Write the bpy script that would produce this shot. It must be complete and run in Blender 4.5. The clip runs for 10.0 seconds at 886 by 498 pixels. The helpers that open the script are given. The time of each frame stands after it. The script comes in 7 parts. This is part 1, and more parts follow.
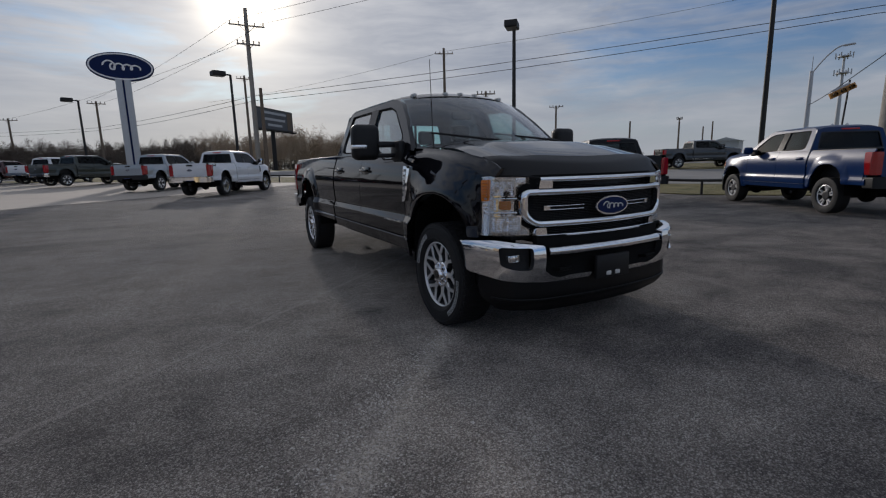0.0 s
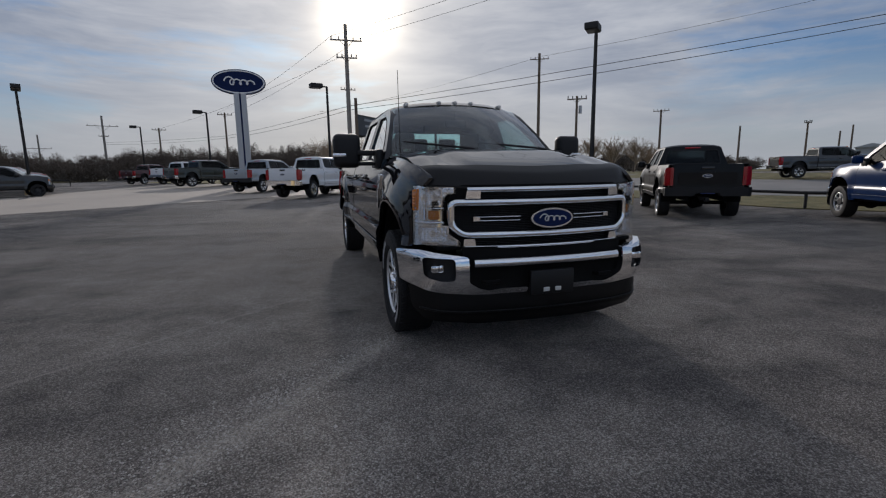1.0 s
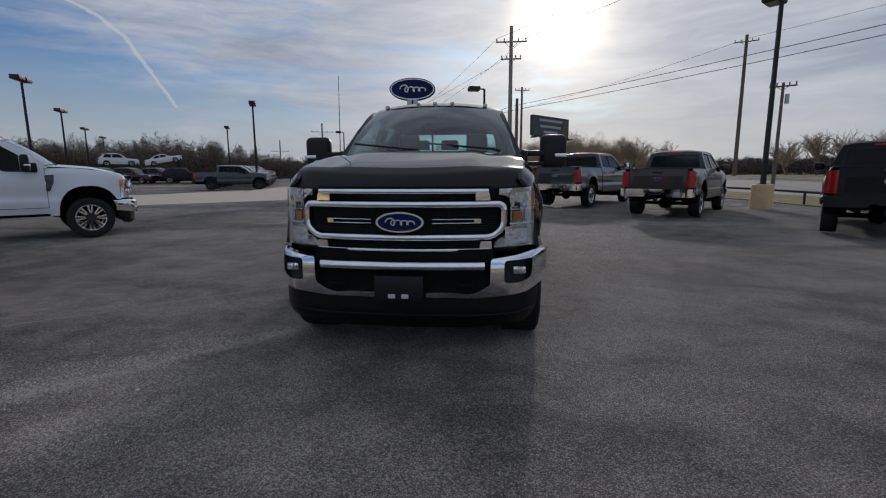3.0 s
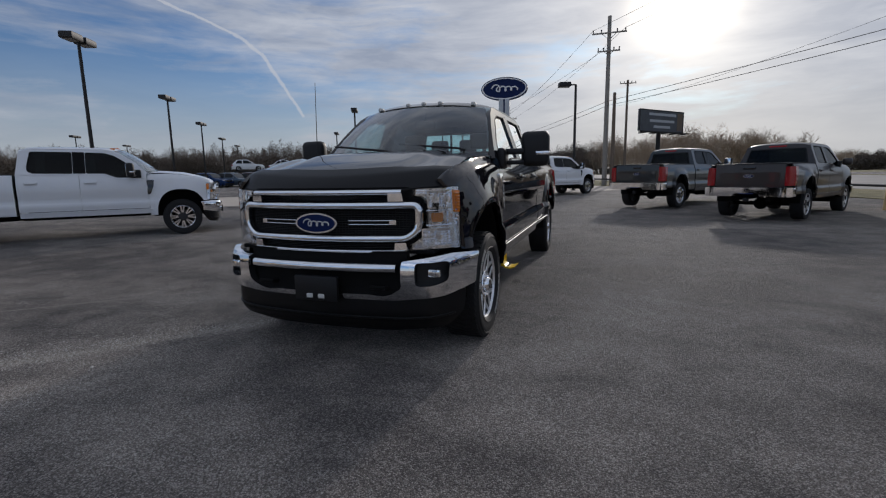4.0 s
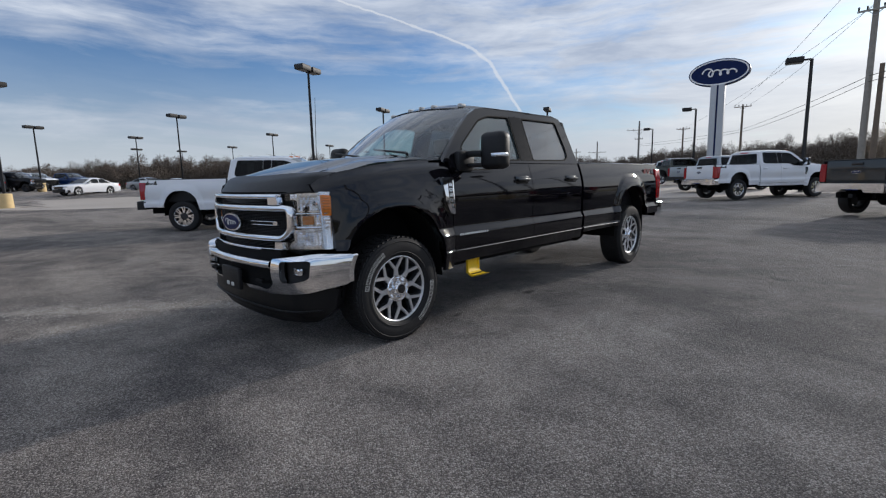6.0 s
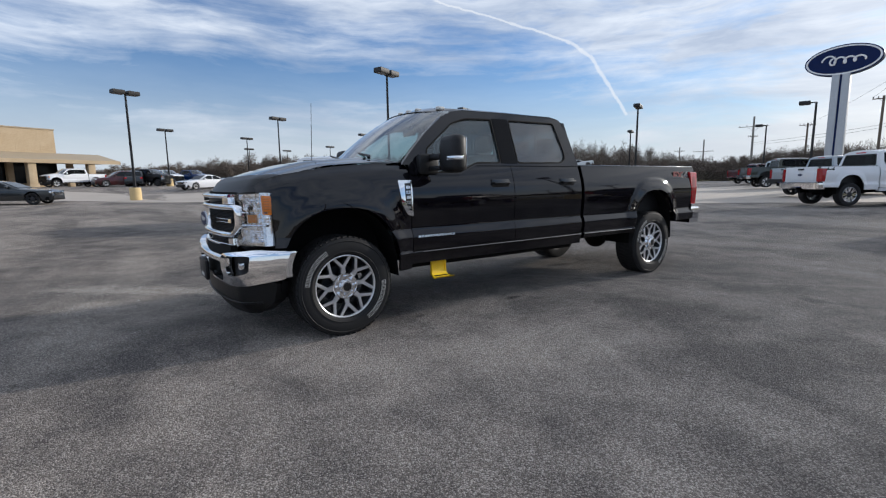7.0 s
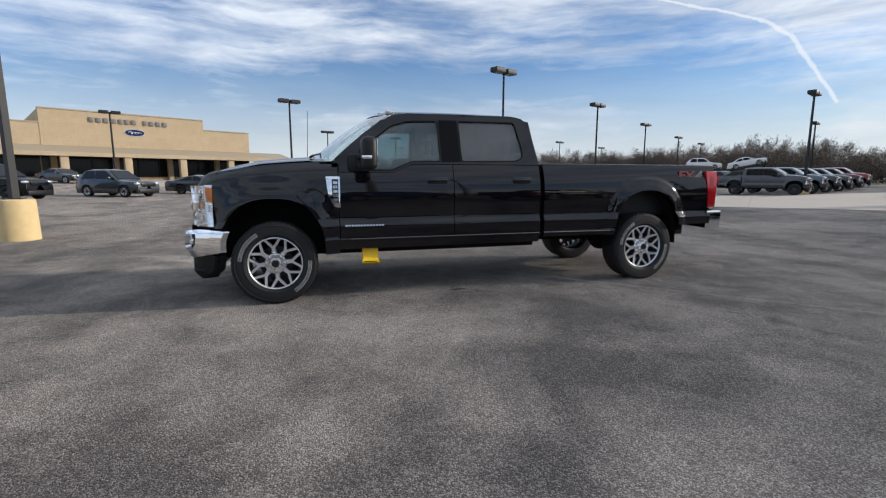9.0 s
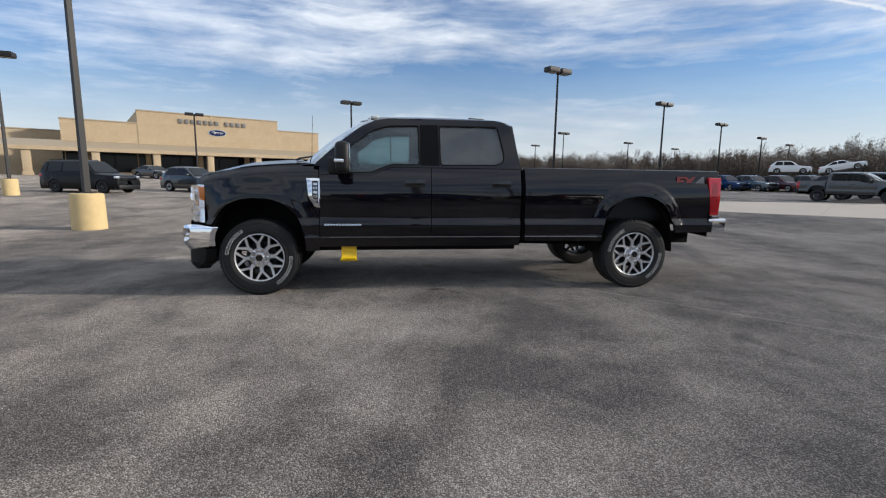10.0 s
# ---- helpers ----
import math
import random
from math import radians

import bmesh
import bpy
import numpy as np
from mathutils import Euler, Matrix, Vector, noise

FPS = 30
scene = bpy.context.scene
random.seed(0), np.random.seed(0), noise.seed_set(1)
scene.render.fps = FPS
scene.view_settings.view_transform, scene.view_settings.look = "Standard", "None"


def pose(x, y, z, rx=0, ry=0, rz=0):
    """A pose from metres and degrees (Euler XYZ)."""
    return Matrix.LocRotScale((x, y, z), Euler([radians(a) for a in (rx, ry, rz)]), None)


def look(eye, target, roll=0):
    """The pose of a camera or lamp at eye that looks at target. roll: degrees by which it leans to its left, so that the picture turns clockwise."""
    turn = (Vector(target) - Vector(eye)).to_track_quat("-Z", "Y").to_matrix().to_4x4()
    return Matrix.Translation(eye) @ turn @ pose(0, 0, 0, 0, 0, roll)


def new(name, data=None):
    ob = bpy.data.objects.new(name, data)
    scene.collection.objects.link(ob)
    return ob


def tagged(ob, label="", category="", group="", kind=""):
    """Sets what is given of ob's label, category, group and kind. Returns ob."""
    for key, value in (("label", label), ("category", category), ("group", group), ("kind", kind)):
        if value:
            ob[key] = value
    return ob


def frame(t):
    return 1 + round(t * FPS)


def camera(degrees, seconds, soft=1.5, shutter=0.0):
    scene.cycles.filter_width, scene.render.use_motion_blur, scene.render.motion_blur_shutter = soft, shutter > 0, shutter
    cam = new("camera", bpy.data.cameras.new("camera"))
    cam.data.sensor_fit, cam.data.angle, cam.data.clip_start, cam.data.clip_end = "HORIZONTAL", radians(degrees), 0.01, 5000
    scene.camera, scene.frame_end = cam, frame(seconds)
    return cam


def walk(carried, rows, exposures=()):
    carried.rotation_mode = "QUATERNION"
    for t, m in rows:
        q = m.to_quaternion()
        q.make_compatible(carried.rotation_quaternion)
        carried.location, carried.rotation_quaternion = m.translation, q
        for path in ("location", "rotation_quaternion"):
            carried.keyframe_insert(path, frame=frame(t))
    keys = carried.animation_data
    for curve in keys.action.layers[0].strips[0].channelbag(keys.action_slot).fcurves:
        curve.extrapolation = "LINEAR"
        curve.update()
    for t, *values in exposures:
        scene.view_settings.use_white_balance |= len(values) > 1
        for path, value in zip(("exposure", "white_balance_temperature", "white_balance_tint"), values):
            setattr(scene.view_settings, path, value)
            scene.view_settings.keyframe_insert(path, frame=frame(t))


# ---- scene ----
cam = camera(87.0, 10.0, 1.2)
EXPOSURES = [(0.0, -0.84, 6250, 13), (1.0, -0.80, 6250, 13), (2.5, -0.70, 6250, 13), (4.0, -0.64, 6200, 13), (5.5, -0.30, 6180, 11.5), (7.0, 0.13, 6180, 10), (8.5, 0.20, 6280, 9.5), (10.0, 0.24, 6430, 9.5)]
PATH = [
    (0, (-2.714, -3.332, 1.313), (-1.782, -1.598, 0.959), -1.4),
    (0.5, (-2.206, -3.541, 1.31), (-1.45, -1.721, 0.967), -1.3),
    (1, (-1.64, -3.796, 1.312), (-1.083, -1.902, 0.991), -0.8),
    (1.5, (-1.088, -3.883, 1.288), (-0.708, -1.945, 0.975), -0.2),
    (2, (-0.494, -4.036, 1.299), (-0.318, -2.068, 0.987), -0.1),
    (2.5, (0.014, -4.019, 1.272), (0.013, -2.044, 0.958), -0.1),
    (2.7, (0.237, -3.988, 1.293), (0.158, -2.014, 0.977), -0.1),
    (3.8, (1.597, -3.737, 1.317), (1.049, -1.838, 1.016), -0.8),
    (4, (1.825, -3.62, 1.296), (1.188, -1.749, 0.988), -1.0),
    (4.5, (2.352, -3.428, 1.301), (1.517, -1.639, 0.982), -1.2),
    (5, (2.905, -3.119, 1.307), (1.849, -1.45, 0.994), -1.1),
    (5.5, (3.406, -2.816, 1.317), (2.18, -1.266, 1.006), -1.0),
    (5.7, (3.577, -2.647, 1.29), (2.282, -1.153, 0.986), -1.1),
    (6.8, (4.468, -1.686, 1.293), (2.878, -0.508, 1.009), -1.1),
    (7, (4.629, -1.501, 1.303), (2.994, -0.386, 1.013), -0.7),
    (7.5, (5.017, -1.112, 1.294), (3.297, -0.132, 1.008), -0.3),
    (8, (5.363, -0.608, 1.272), (3.564, 0.218, 0.985), -0.3),
    (8.5, (5.672, -0.177, 1.298), (3.824, 0.531, 1.009), -0.2),
    (9, (5.983, 0.339, 1.284), (4.083, 0.889, 0.988), 0.0),
    (9.5, (6.162, 0.801, 1.309), (4.228, 1.211, 1.009), 0.3),
    (10, (6.336, 1.297, 1.326), (4.378, 1.577, 1.028), 0.8),
]
walk(cam, [(t, look(eye, target, roll)) for t, eye, target, roll in PATH], EXPOSURES)

# ---- world, sun, exposure ----
SUN_AZ, SUN_EL = 82.6, 17.2
SUN_DIR = Vector((math.cos(radians(SUN_EL)) * math.cos(radians(SUN_AZ)), math.cos(radians(SUN_EL)) * math.sin(radians(SUN_AZ)), math.sin(radians(SUN_EL))))


class Net:
    """Short hand for building node trees."""

    def __init__(self, tree):
        self.t = tree
        tree.nodes.clear()

    def put(self, kind, inputs=()):
        n = self.t.nodes.new(kind)
        for k, v in dict(inputs).items():
            self.wire(v, n.inputs[k])
        return n

    def wire(self, v, socket):
        if isinstance(v, bpy.types.NodeSocket):
            self.t.links.new(v, socket)
        elif isinstance(v, bpy.types.Node):
            self.t.links.new(v.outputs[0], socket)
        else:
            socket.default_value = v

    def math(self, op, a, b=0.0, c=0.0, clamp=False):
        n = self.put("ShaderNodeMath")
        n.operation, n.use_clamp = op, clamp
        for s, v in zip(n.inputs, (a, b, c)):
            self.wire(v, s)
        return n.outputs[0]

    def vmath(self, op, a, b=(0, 0, 0)):
        n = self.put("ShaderNodeVectorMath")
        n.operation = op
        self.wire(a, n.inputs[0])
        self.wire(b, n.inputs[1])
        return n.outputs["Value"] if op in ("DOT_PRODUCT", "LENGTH") else n.outputs[0]

    def ramp(self, fac, stops):
        n = self.put("ShaderNodeValToRGB")
        e = n.color_ramp.elements
        while len(e) < len(stops):
            e.new(0.5)
        for el, (p, c) in zip(e, stops):
            el.position = p
            el.color = c if len(c) == 4 else (*c, 1)
        self.wire(fac, n.inputs[0])
        return n.outputs[0]

    def mix(self, fac, a, b, mode="MIX"):
        n = self.put("ShaderNodeMix")
        n.data_type, n.blend_type = "RGBA", mode
        self.wire(fac, n.inputs[0])
        self.wire(a if not isinstance(a, tuple) else (*a[:3], 1), n.inputs[6])
        self.wire(b if not isinstance(b, tuple) else (*b[:3], 1), n.inputs[7])
        return n.outputs[2]

    def noise(self, vec, scale, detail=3.0, rough=0.55, distort=0.0):
        n = self.put("ShaderNodeTexNoise", {"Scale": scale, "Detail": detail, "Roughness": rough, "Distortion": distort})
        self.wire(vec, n.inputs["Vector"])
        return n.outputs[0]

    def scaled(self, vec, scale, rot=(0, 0, 0), loc=(0, 0, 0)):
        n = self.put("ShaderNodeMapping")
        self.wire(vec, n.inputs[0])
        n.inputs["Scale"].default_value, n.inputs["Rotation"].default_value, n.inputs["Location"].default_value = scale, [radians(a) for a in rot], loc
        return n.outputs[0]


world = bpy.data.worlds.new("sky")
scene.world = world
world.use_nodes = True
w = Net(world.node_tree)
direction = w.put("ShaderNodeTexCoord").outputs["Generated"]
sky = w.put("ShaderNodeTexSky")
sky.sky_type, sky.sun_disc = "NISHITA", False
sky.sun_elevation, sky.sun_rotation = radians(SUN_EL), radians(90 - SUN_AZ)
sky.dust_density, sky.air_density, sky.ozone_density = 1.0, 1.1, 2.0
sep = w.put("ShaderNodeSeparateXYZ", {0: direction})
height = w.math("MAXIMUM", sep.outputs[2], 0.0)
toward = w.math("MAXIMUM", w.vmath("DOT_PRODUCT", direction, tuple(SUN_DIR)), 0.0)
# long level streaks of high cloud with finer wisps in them
warp = w.vmath("ADD", direction, w.vmath("MULTIPLY", w.put("ShaderNodeTexNoise", {"Vector": direction, "Scale": 3.0, "Detail": 3.0}).outputs[1], (0.16, 0.16, 0.05)))
streak = w.noise(w.scaled(warp, (1.5, 1.5, 9.0), (0, 4, 0), (2.4, 0.3, 0.45)), 1.0, 4.0, 0.5, 0.15)
wisp = w.noise(w.scaled(warp, (3.4, 3.4, 30.0), (3, 5, 0), (3.1, 0.4, 0)), 1.3, 8.0, 0.62, 0.3)
puff = w.noise(w.scaled(warp, (5.0, 5.0, 17.0), (0, 0, 0), (0.7, 5.4, 0)), 1.6, 7.0, 0.6, 0.2)
cover = w.math("ADD", w.math("ADD", w.math("MULTIPLY", streak, 0.58), w.math("MULTIPLY", wisp, 0.26)), w.math("MULTIPLY", puff, 0.20))
cover = w.math("ADD", cover, w.math("MULTIPLY", w.math("POWER", toward, 3.0), 0.14))
cover = w.math("ADD", cover, w.math("MULTIPLY", w.math("SUBTRACT", height, 0.20), 0.24, clamp=True))
# a clear strip between the veil and the high cloud
band = w.math("POWER", 2.718, w.math("MULTIPLY", w.math("POWER", w.math("ABSOLUTE", w.math("DIVIDE", w.math("SUBTRACT", height, 0.185), 0.040)), 2.0), -1.0))
cover = w.math("SUBTRACT", cover, w.math("MULTIPLY", w.math("MULTIPLY", band, w.math("SUBTRACT", 1.0, toward)), 0.085))
# a broad bank of cloud high to the west
bank = w.math("MAXIMUM", w.vmath("DOT_PRODUCT", direction, (-0.84, 0.42, 0.34)), 0.0)
cover = w.math("ADD", cover, w.math("MULTIPLY", w.math("POWER", bank, 9.0), 0.035))
mask = w.ramp(cover, [(0.442, (0.02,) * 3), (0.515, (0.42,) * 3), (0.605, (0.95,) * 3)])
# a low white veil near the horizon
veil = w.math("POWER", w.math("SUBTRACT", 1.0, height, clamp=True), 9.0)
mask = w.math("MAXIMUM", mask, w.math("MULTIPLY", veil, 0.72))
shade = w.noise(w.scaled(warp, (2.6, 2.6, 14.0), (0, 3, 0), (7, 2, 0)), 1.5, 5.0, 0.6, 0.2)
cloud = w.mix(w.ramp(shade, [(0.35, (0, 0, 0)), (0.68, (1, 1, 1))]), (4.3, 5.1, 6.5), (8.4, 8.9, 9.6))
facing = w.math("ADD", 1.0, w.math("MULTIPLY", w.math("MAXIMUM", w.vmath("DOT_PRODUCT", direction, tuple(-SUN_DIR)), 0.0), 0.45))
cloud = w.mix(1.0, cloud, w.put("ShaderNodeCombineColor", {0: facing, 1: facing, 2: facing}).outputs[0], "MULTIPLY")
glow = w.math("ADD", w.math("ADD", w.math("MULTIPLY", w.math("POWER", toward, 4.0), 0.6), w.math("MULTIPLY", w.math("POWER", toward, 12.0), 4.6)), w.math("ADD", w.math("MULTIPLY", w.math("POWER", toward, 90.0), 6.0), w.math("MULTIPLY", w.math("POWER", toward, 600.0), 40.0)))
bright = w.mix(1.0, cloud, w.mix(1.0, (1.0, 0.85, 0.62), w.put("ShaderNodeCombineColor", {0: glow, 1: glow, 2: glow}).outputs[0], "MULTIPLY"), "ADD")
blend = w.mix(mask, w.mix(1.0, sky.outputs[0], (0.52, 0.87, 1.32), "MULTIPLY"), bright)

# the smooth pale haze low over the horizon
low = w.math("MULTIPLY", w.math("POWER", 2.718, w.math("MULTIPLY", w.math("POWER", w.math("DIVIDE", height, 0.135), 2.0), -1.0)), 0.85)
blend = w.mix(low, blend, w.mix(1.0, (6.9, 7.3, 7.6), w.mix(1.0, (1.10, 0.86, 0.52), w.put("ShaderNodeCombineColor", {0: glow, 1: glow, 2: glow}).outputs[0], "MULTIPLY"), "ADD"))


def arc_mask(a, b, wide):
    """A soft thin band along the great circle from direction a to direction b."""
    a, b = Vector(a).normalized(), Vector(b).normalized()
    n = a.cross(b).normalized()
    mid = (a + b).normalized()
    off = w.math("ABSOLUTE", w.math("ADD", w.vmath("DOT_PRODUCT", direction, tuple(n)), w.math("MULTIPLY", w.math("SUBTRACT", w.noise(direction, 26.0, 4.0, 0.6), 0.5), 0.012)))
    across = w.math("SUBTRACT", 1.0, w.math("DIVIDE", off, wide), clamp=True)
    along = w.math("MULTIPLY", w.math("SUBTRACT", w.vmath("DOT_PRODUCT", direction, tuple(mid)), mid.dot(a)), 1 / (1 - mid.dot(a)), clamp=True)
    return w.math("MULTIPLY", w.math("MULTIPLY", across, 1.6, clamp=True), w.math("MULTIPLY", along, 6.0, clamp=True))


# the broken vapour trail
TRAIL = [((-0.7856, 0.5182, 0.3382), (-0.6984, 0.6530, 0.2930), 0.0024), ((-0.7073, 0.6404, 0.2985), (-0.6330, 0.7290, 0.2590), 0.0030), ((-0.6390, 0.7240, 0.2620), (-0.6040, 0.7650, 0.2240), 0.0040), ((-0.6090, 0.7580, 0.2330), (-0.5870, 0.7910, 0.1740), 0.0044), ((-0.5920, 0.7850, 0.1870), (-0.5640, 0.8170, 0.1190), 0.0038)]
trail = 0.0
for a, b, wide in TRAIL:
    trail = w.math("MAXIMUM", trail, arc_mask(a, b, wide))
blend = w.mix(w.math("MULTIPLY", trail, 0.62), blend, (9.0, 9.2, 9.4))
w.put("ShaderNodeOutputWorld", {0: w.put("ShaderNodeBackground", {0: blend, 1: 0.09})})

sun = new("sun", bpy.data.lights.new("sun", "SUN"))
sun.data.energy, sun.data.angle, sun.data.color = 3.3, radians(2.5), (1.0, 0.92, 0.82)
sun.matrix_basis = look(SUN_DIR * 50, (0, 0, 0))


# ---- materials ----
def material(name, build):
    m = bpy.data.materials.new(name)
    m.use_nodes = True
    n = Net(m.node_tree)
    shader = build(n)
    n.put("ShaderNodeOutputMaterial", {0: shader})
    return m


def surface(n, color, rough, metal=0.0, bump=None, strength=0.3, distance=0.01, coat=0.0, spec=0.5, grain=0.0):
    p = n.put("ShaderNodeBsdfPrincipled")
    n.wire(color if not isinstance(color, tuple) else (*color[:3], 1), p.inputs["Base Color"])
    n.wire(rough, p.inputs["Roughness"])
    n.wire(metal, p.inputs["Metallic"])
    p.inputs["Coat Weight"].default_value = coat
    p.inputs["Coat Roughness"].default_value = 0.02
    p.inputs["Diffuse Roughness"].default_value = grain
    p.inputs["Specular IOR Level"].default_value = spec
    if bump is not None:
        b = n.put("ShaderNodeBump", {"Height": bump, "Strength": strength, "Distance": distance})
        n.wire(b.outputs[0], p.inputs["Normal"])
    return p.outputs[0]


def place_vec(n):
    return n.put("ShaderNodeNewGeometry").outputs["Position"]


def local_vec(n):
    return n.put("ShaderNodeTexCoord").outputs["Object"]


def paint(name, color, metal=0.0, rough=0.28, dust=0.05, coat=1.0, spec=0.25):
    def build(n):
        v = local_vec(n)
        d = n.ramp(n.noise(v, 3.0, 6.0, 0.6), [(0.4, (0, 0, 0)), (0.8, (dust,) * 3)])
        r = n.math("ADD", n.math("MULTIPLY", n.noise(v, 40.0, 3.0), 0.08), rough)
        return surface(n, n.mix(d, color, (0.30, 0.28, 0.25)), r, metal, coat=coat, spec=spec)
    return material(name, build)


def plain(name, color, rough, metal=0.0, vary=0.15, scale=12.0, bump=0.0, coat=0.0, spec=0.5):
    def build(n):
        v = local_vec(n)
        k = n.noise(v, scale, 5.0, 0.6)
        c = n.mix(k, tuple(x * (1 - vary) for x in color), tuple(min(1, x * (1 + vary)) for x in color))
        r = n.math("ADD", n.math("MULTIPLY", n.noise(v, scale * 3, 3.0), 0.12), max(0.0, rough - 0.06))
        return surface(n, c, r, metal, n.noise(v, scale * 8, 3.0) if bump else None, bump, 0.004, coat, spec)
    return material(name, build)


def pane(name, tint, gloss=1.0, film=0.0):
    def build(n):
        lw = n.put("ShaderNodeLayerWeight", {0: 0.5})
        f = n.math("ADD", n.math("MULTIPLY", n.math("POWER", lw.outputs["Facing"], 3.6), 0.94), 0.042)
        clear = n.put("ShaderNodeBsdfTransparent", {0: (*tint, 1)}).outputs[0]
        if film:
            # a thin uneven pale film: dust, and a painted veil of reflected sky
            k = n.math("MULTIPLY", n.math("ADD", n.noise(local_vec(n), 4.0, 5.0, 0.6), 0.5), film)
            clear = n.put("ShaderNodeMixShader", {0: k, 1: clear, 2: n.put("ShaderNodeBsdfDiffuse", {0: (0.62, 0.66, 0.70, 1)}).outputs[0]}).outputs[0]
        return n.put("ShaderNodeMixShader", {0: n.math("MULTIPLY", f, gloss, clamp=True), 1: clear, 2: n.put("ShaderNodeBsdfGlossy", {0: (1, 1, 1, 1), 1: 0.01}).outputs[0]}).outputs[0]
    return material(name, build)


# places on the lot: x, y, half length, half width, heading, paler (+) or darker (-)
# The last four put light and shade into the asphalt's colour.
WORN_AND_SHADED = [(2.3, 3.0, 0.75, 0.40, 60, -0.10), (3.4, 2.3, 0.85, 0.50, 75, -0.11), (4.3, 1.1, 0.7, 0.45, 80, -0.10), (3.8, -0.7, 0.9, 0.5, 100, -0.08), (1.2, -2.1, 0.9, 0.5, 150, -0.06), (3.0, 0.6, 0.5, 0.22, 120, -0.05), (2.0, 0.75, 1.0, 0.45, 60, 0.09), (3.4, 0.05, 0.8, 0.28, 40, 0.09), (2.7, 4.2, 1.2, 0.35, 60, 0.06), (1.35, -1.0, 0.9, 0.4, 140, 0.07), (-1.7, -1.9, 0.20, 0.16, 40, 0.14), (-0.47, -2.05, 0.55, 0.22, 30, 0.07), (-1.5, -2.35, 0.8, 0.35, 20, -0.08), (-0.6, -1.2, 1.1, 0.6, 10, -0.07), (-3.1, -0.9, 1.0, 0.6, 60, -0.07), (-2.4, 0.2, 1.2, 0.22, 42, 0.05), (4.9, 3.4, 1.0, 0.6, 70, -0.07), (1.1, 5.3, 1.6, 0.5, 80, -0.06), (-2.7, -2.1, 1.2, 0.6, 30, -0.09), (-0.8, -2.75, 1.1, 0.45, 10, -0.07), (2.3, -0.35, 0.9, 0.5, 60, 0.06), (2.2, 1.9, 0.7, 0.35, 70, 0.05)]


def asphalt_build(n):
    v = place_vec(n)
    grit = n.noise(v, 95.0, 3.0, 0.7)
    stones = n.put("ShaderNodeTexVoronoi", {"Vector": v, "Scale": 135.0})
    pick = n.put("ShaderNodeSeparateColor", {0: stones.outputs["Color"]}).outputs[0]
    pale = n.ramp(pick, [(0.62, (0, 0, 0)), (0.92, (1, 1, 1))])
    drift = n.noise(n.scaled(v, (0.42, 0.85, 1), (0, 0, 52)), 0.45, 5.0, 0.52, 0.9)
    patch = n.noise(v, 1.9, 5.0, 0.62, 0.4)
    seal = n.math("ADD", n.math("MULTIPLY", drift, 0.62), n.math("MULTIPLY", patch, 0.38))
    # broad worn and freshly sealed places, and light and shade painted in with them
    for x, y, wx, wy, turn, amount in WORN_AND_SHADED:
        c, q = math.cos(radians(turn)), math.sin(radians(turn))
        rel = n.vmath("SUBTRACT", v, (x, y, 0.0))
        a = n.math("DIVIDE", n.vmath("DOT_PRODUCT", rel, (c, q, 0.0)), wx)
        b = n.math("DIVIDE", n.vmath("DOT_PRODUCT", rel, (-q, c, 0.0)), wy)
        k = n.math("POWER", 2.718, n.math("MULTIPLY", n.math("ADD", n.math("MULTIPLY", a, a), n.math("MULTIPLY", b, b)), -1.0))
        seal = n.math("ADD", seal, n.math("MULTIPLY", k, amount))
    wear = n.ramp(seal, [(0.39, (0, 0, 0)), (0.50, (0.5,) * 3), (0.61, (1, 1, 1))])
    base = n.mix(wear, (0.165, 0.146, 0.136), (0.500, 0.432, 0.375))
    base = n.mix(1.0, base, n.ramp(pick, [(0.0, (0.62,) * 3), (0.5, (0.93,) * 3), (1.0, (1.19,) * 3)]), "MULTIPLY")
    base = n.mix(1.0, base, n.ramp(stones.outputs["Distance"], [(0.30, (1.12,) * 3), (0.62, (0.55,) * 3)]), "MULTIPLY")
    base = n.mix(n.math("MULTIPLY", pale, n.math("ADD", n.math("MULTIPLY", wear, 0.34), 0.20)), base, (0.72, 0.67, 0.60))
    base = n.mix(n.ramp(grit, [(0.34, (0.4,) * 3), (0.50, (0, 0, 0))]), base, (0.05, 0.047, 0.046))
    scuff = n.ramp(n.noise(n.scaled(v, (2.2, 0.25, 1), (0, 0, 31)), 1.1, 6.0, 0.7), [(0.60, (0, 0, 0)), (0.74, (0.3,) * 3)])
    base = n.mix(n.math("MULTIPLY", scuff, pale), base, (0.40, 0.39, 0.37))
    oil = n.ramp(n.noise(v, 0.8, 3.0, 0.5, 0.2), [(0.24, (0.7,) * 3), (0.30, (0, 0, 0))])
    base = n.mix(oil, base, (0.04, 0.04, 0.042))
    # a seam of worn pale stone running out from the front wheel
    seam = n.math("ABSOLUTE", n.vmath("DOT_PRODUCT", n.vmath("SUBTRACT", v, (-0.99, -0.19, 0.0)), (0.745, -0.667, 0.0)))
    along = n.vmath("DOT_PRODUCT", n.vmath("SUBTRACT", v, (-0.99, -0.19, 0.0)), (-0.667, -0.745, 0.0))
    worn = n.math("SUBTRACT", n.math("ADD", n.math("MULTIPLY", n.noise(v, 6.0, 5.0, 0.65), 0.42), n.math("MULTIPLY", along, 0.02)), n.math("ADD", seam, 0.11))
    worn = n.math("MULTIPLY", n.math("MULTIPLY", worn, 9.0, clamp=True), n.math("MULTIPLY", along, 4.0, clamp=True))
    worn = n.math("MULTIPLY", worn, n.math("MULTIPLY", n.math("SUBTRACT", 3.4, along), 1.0, clamp=True))
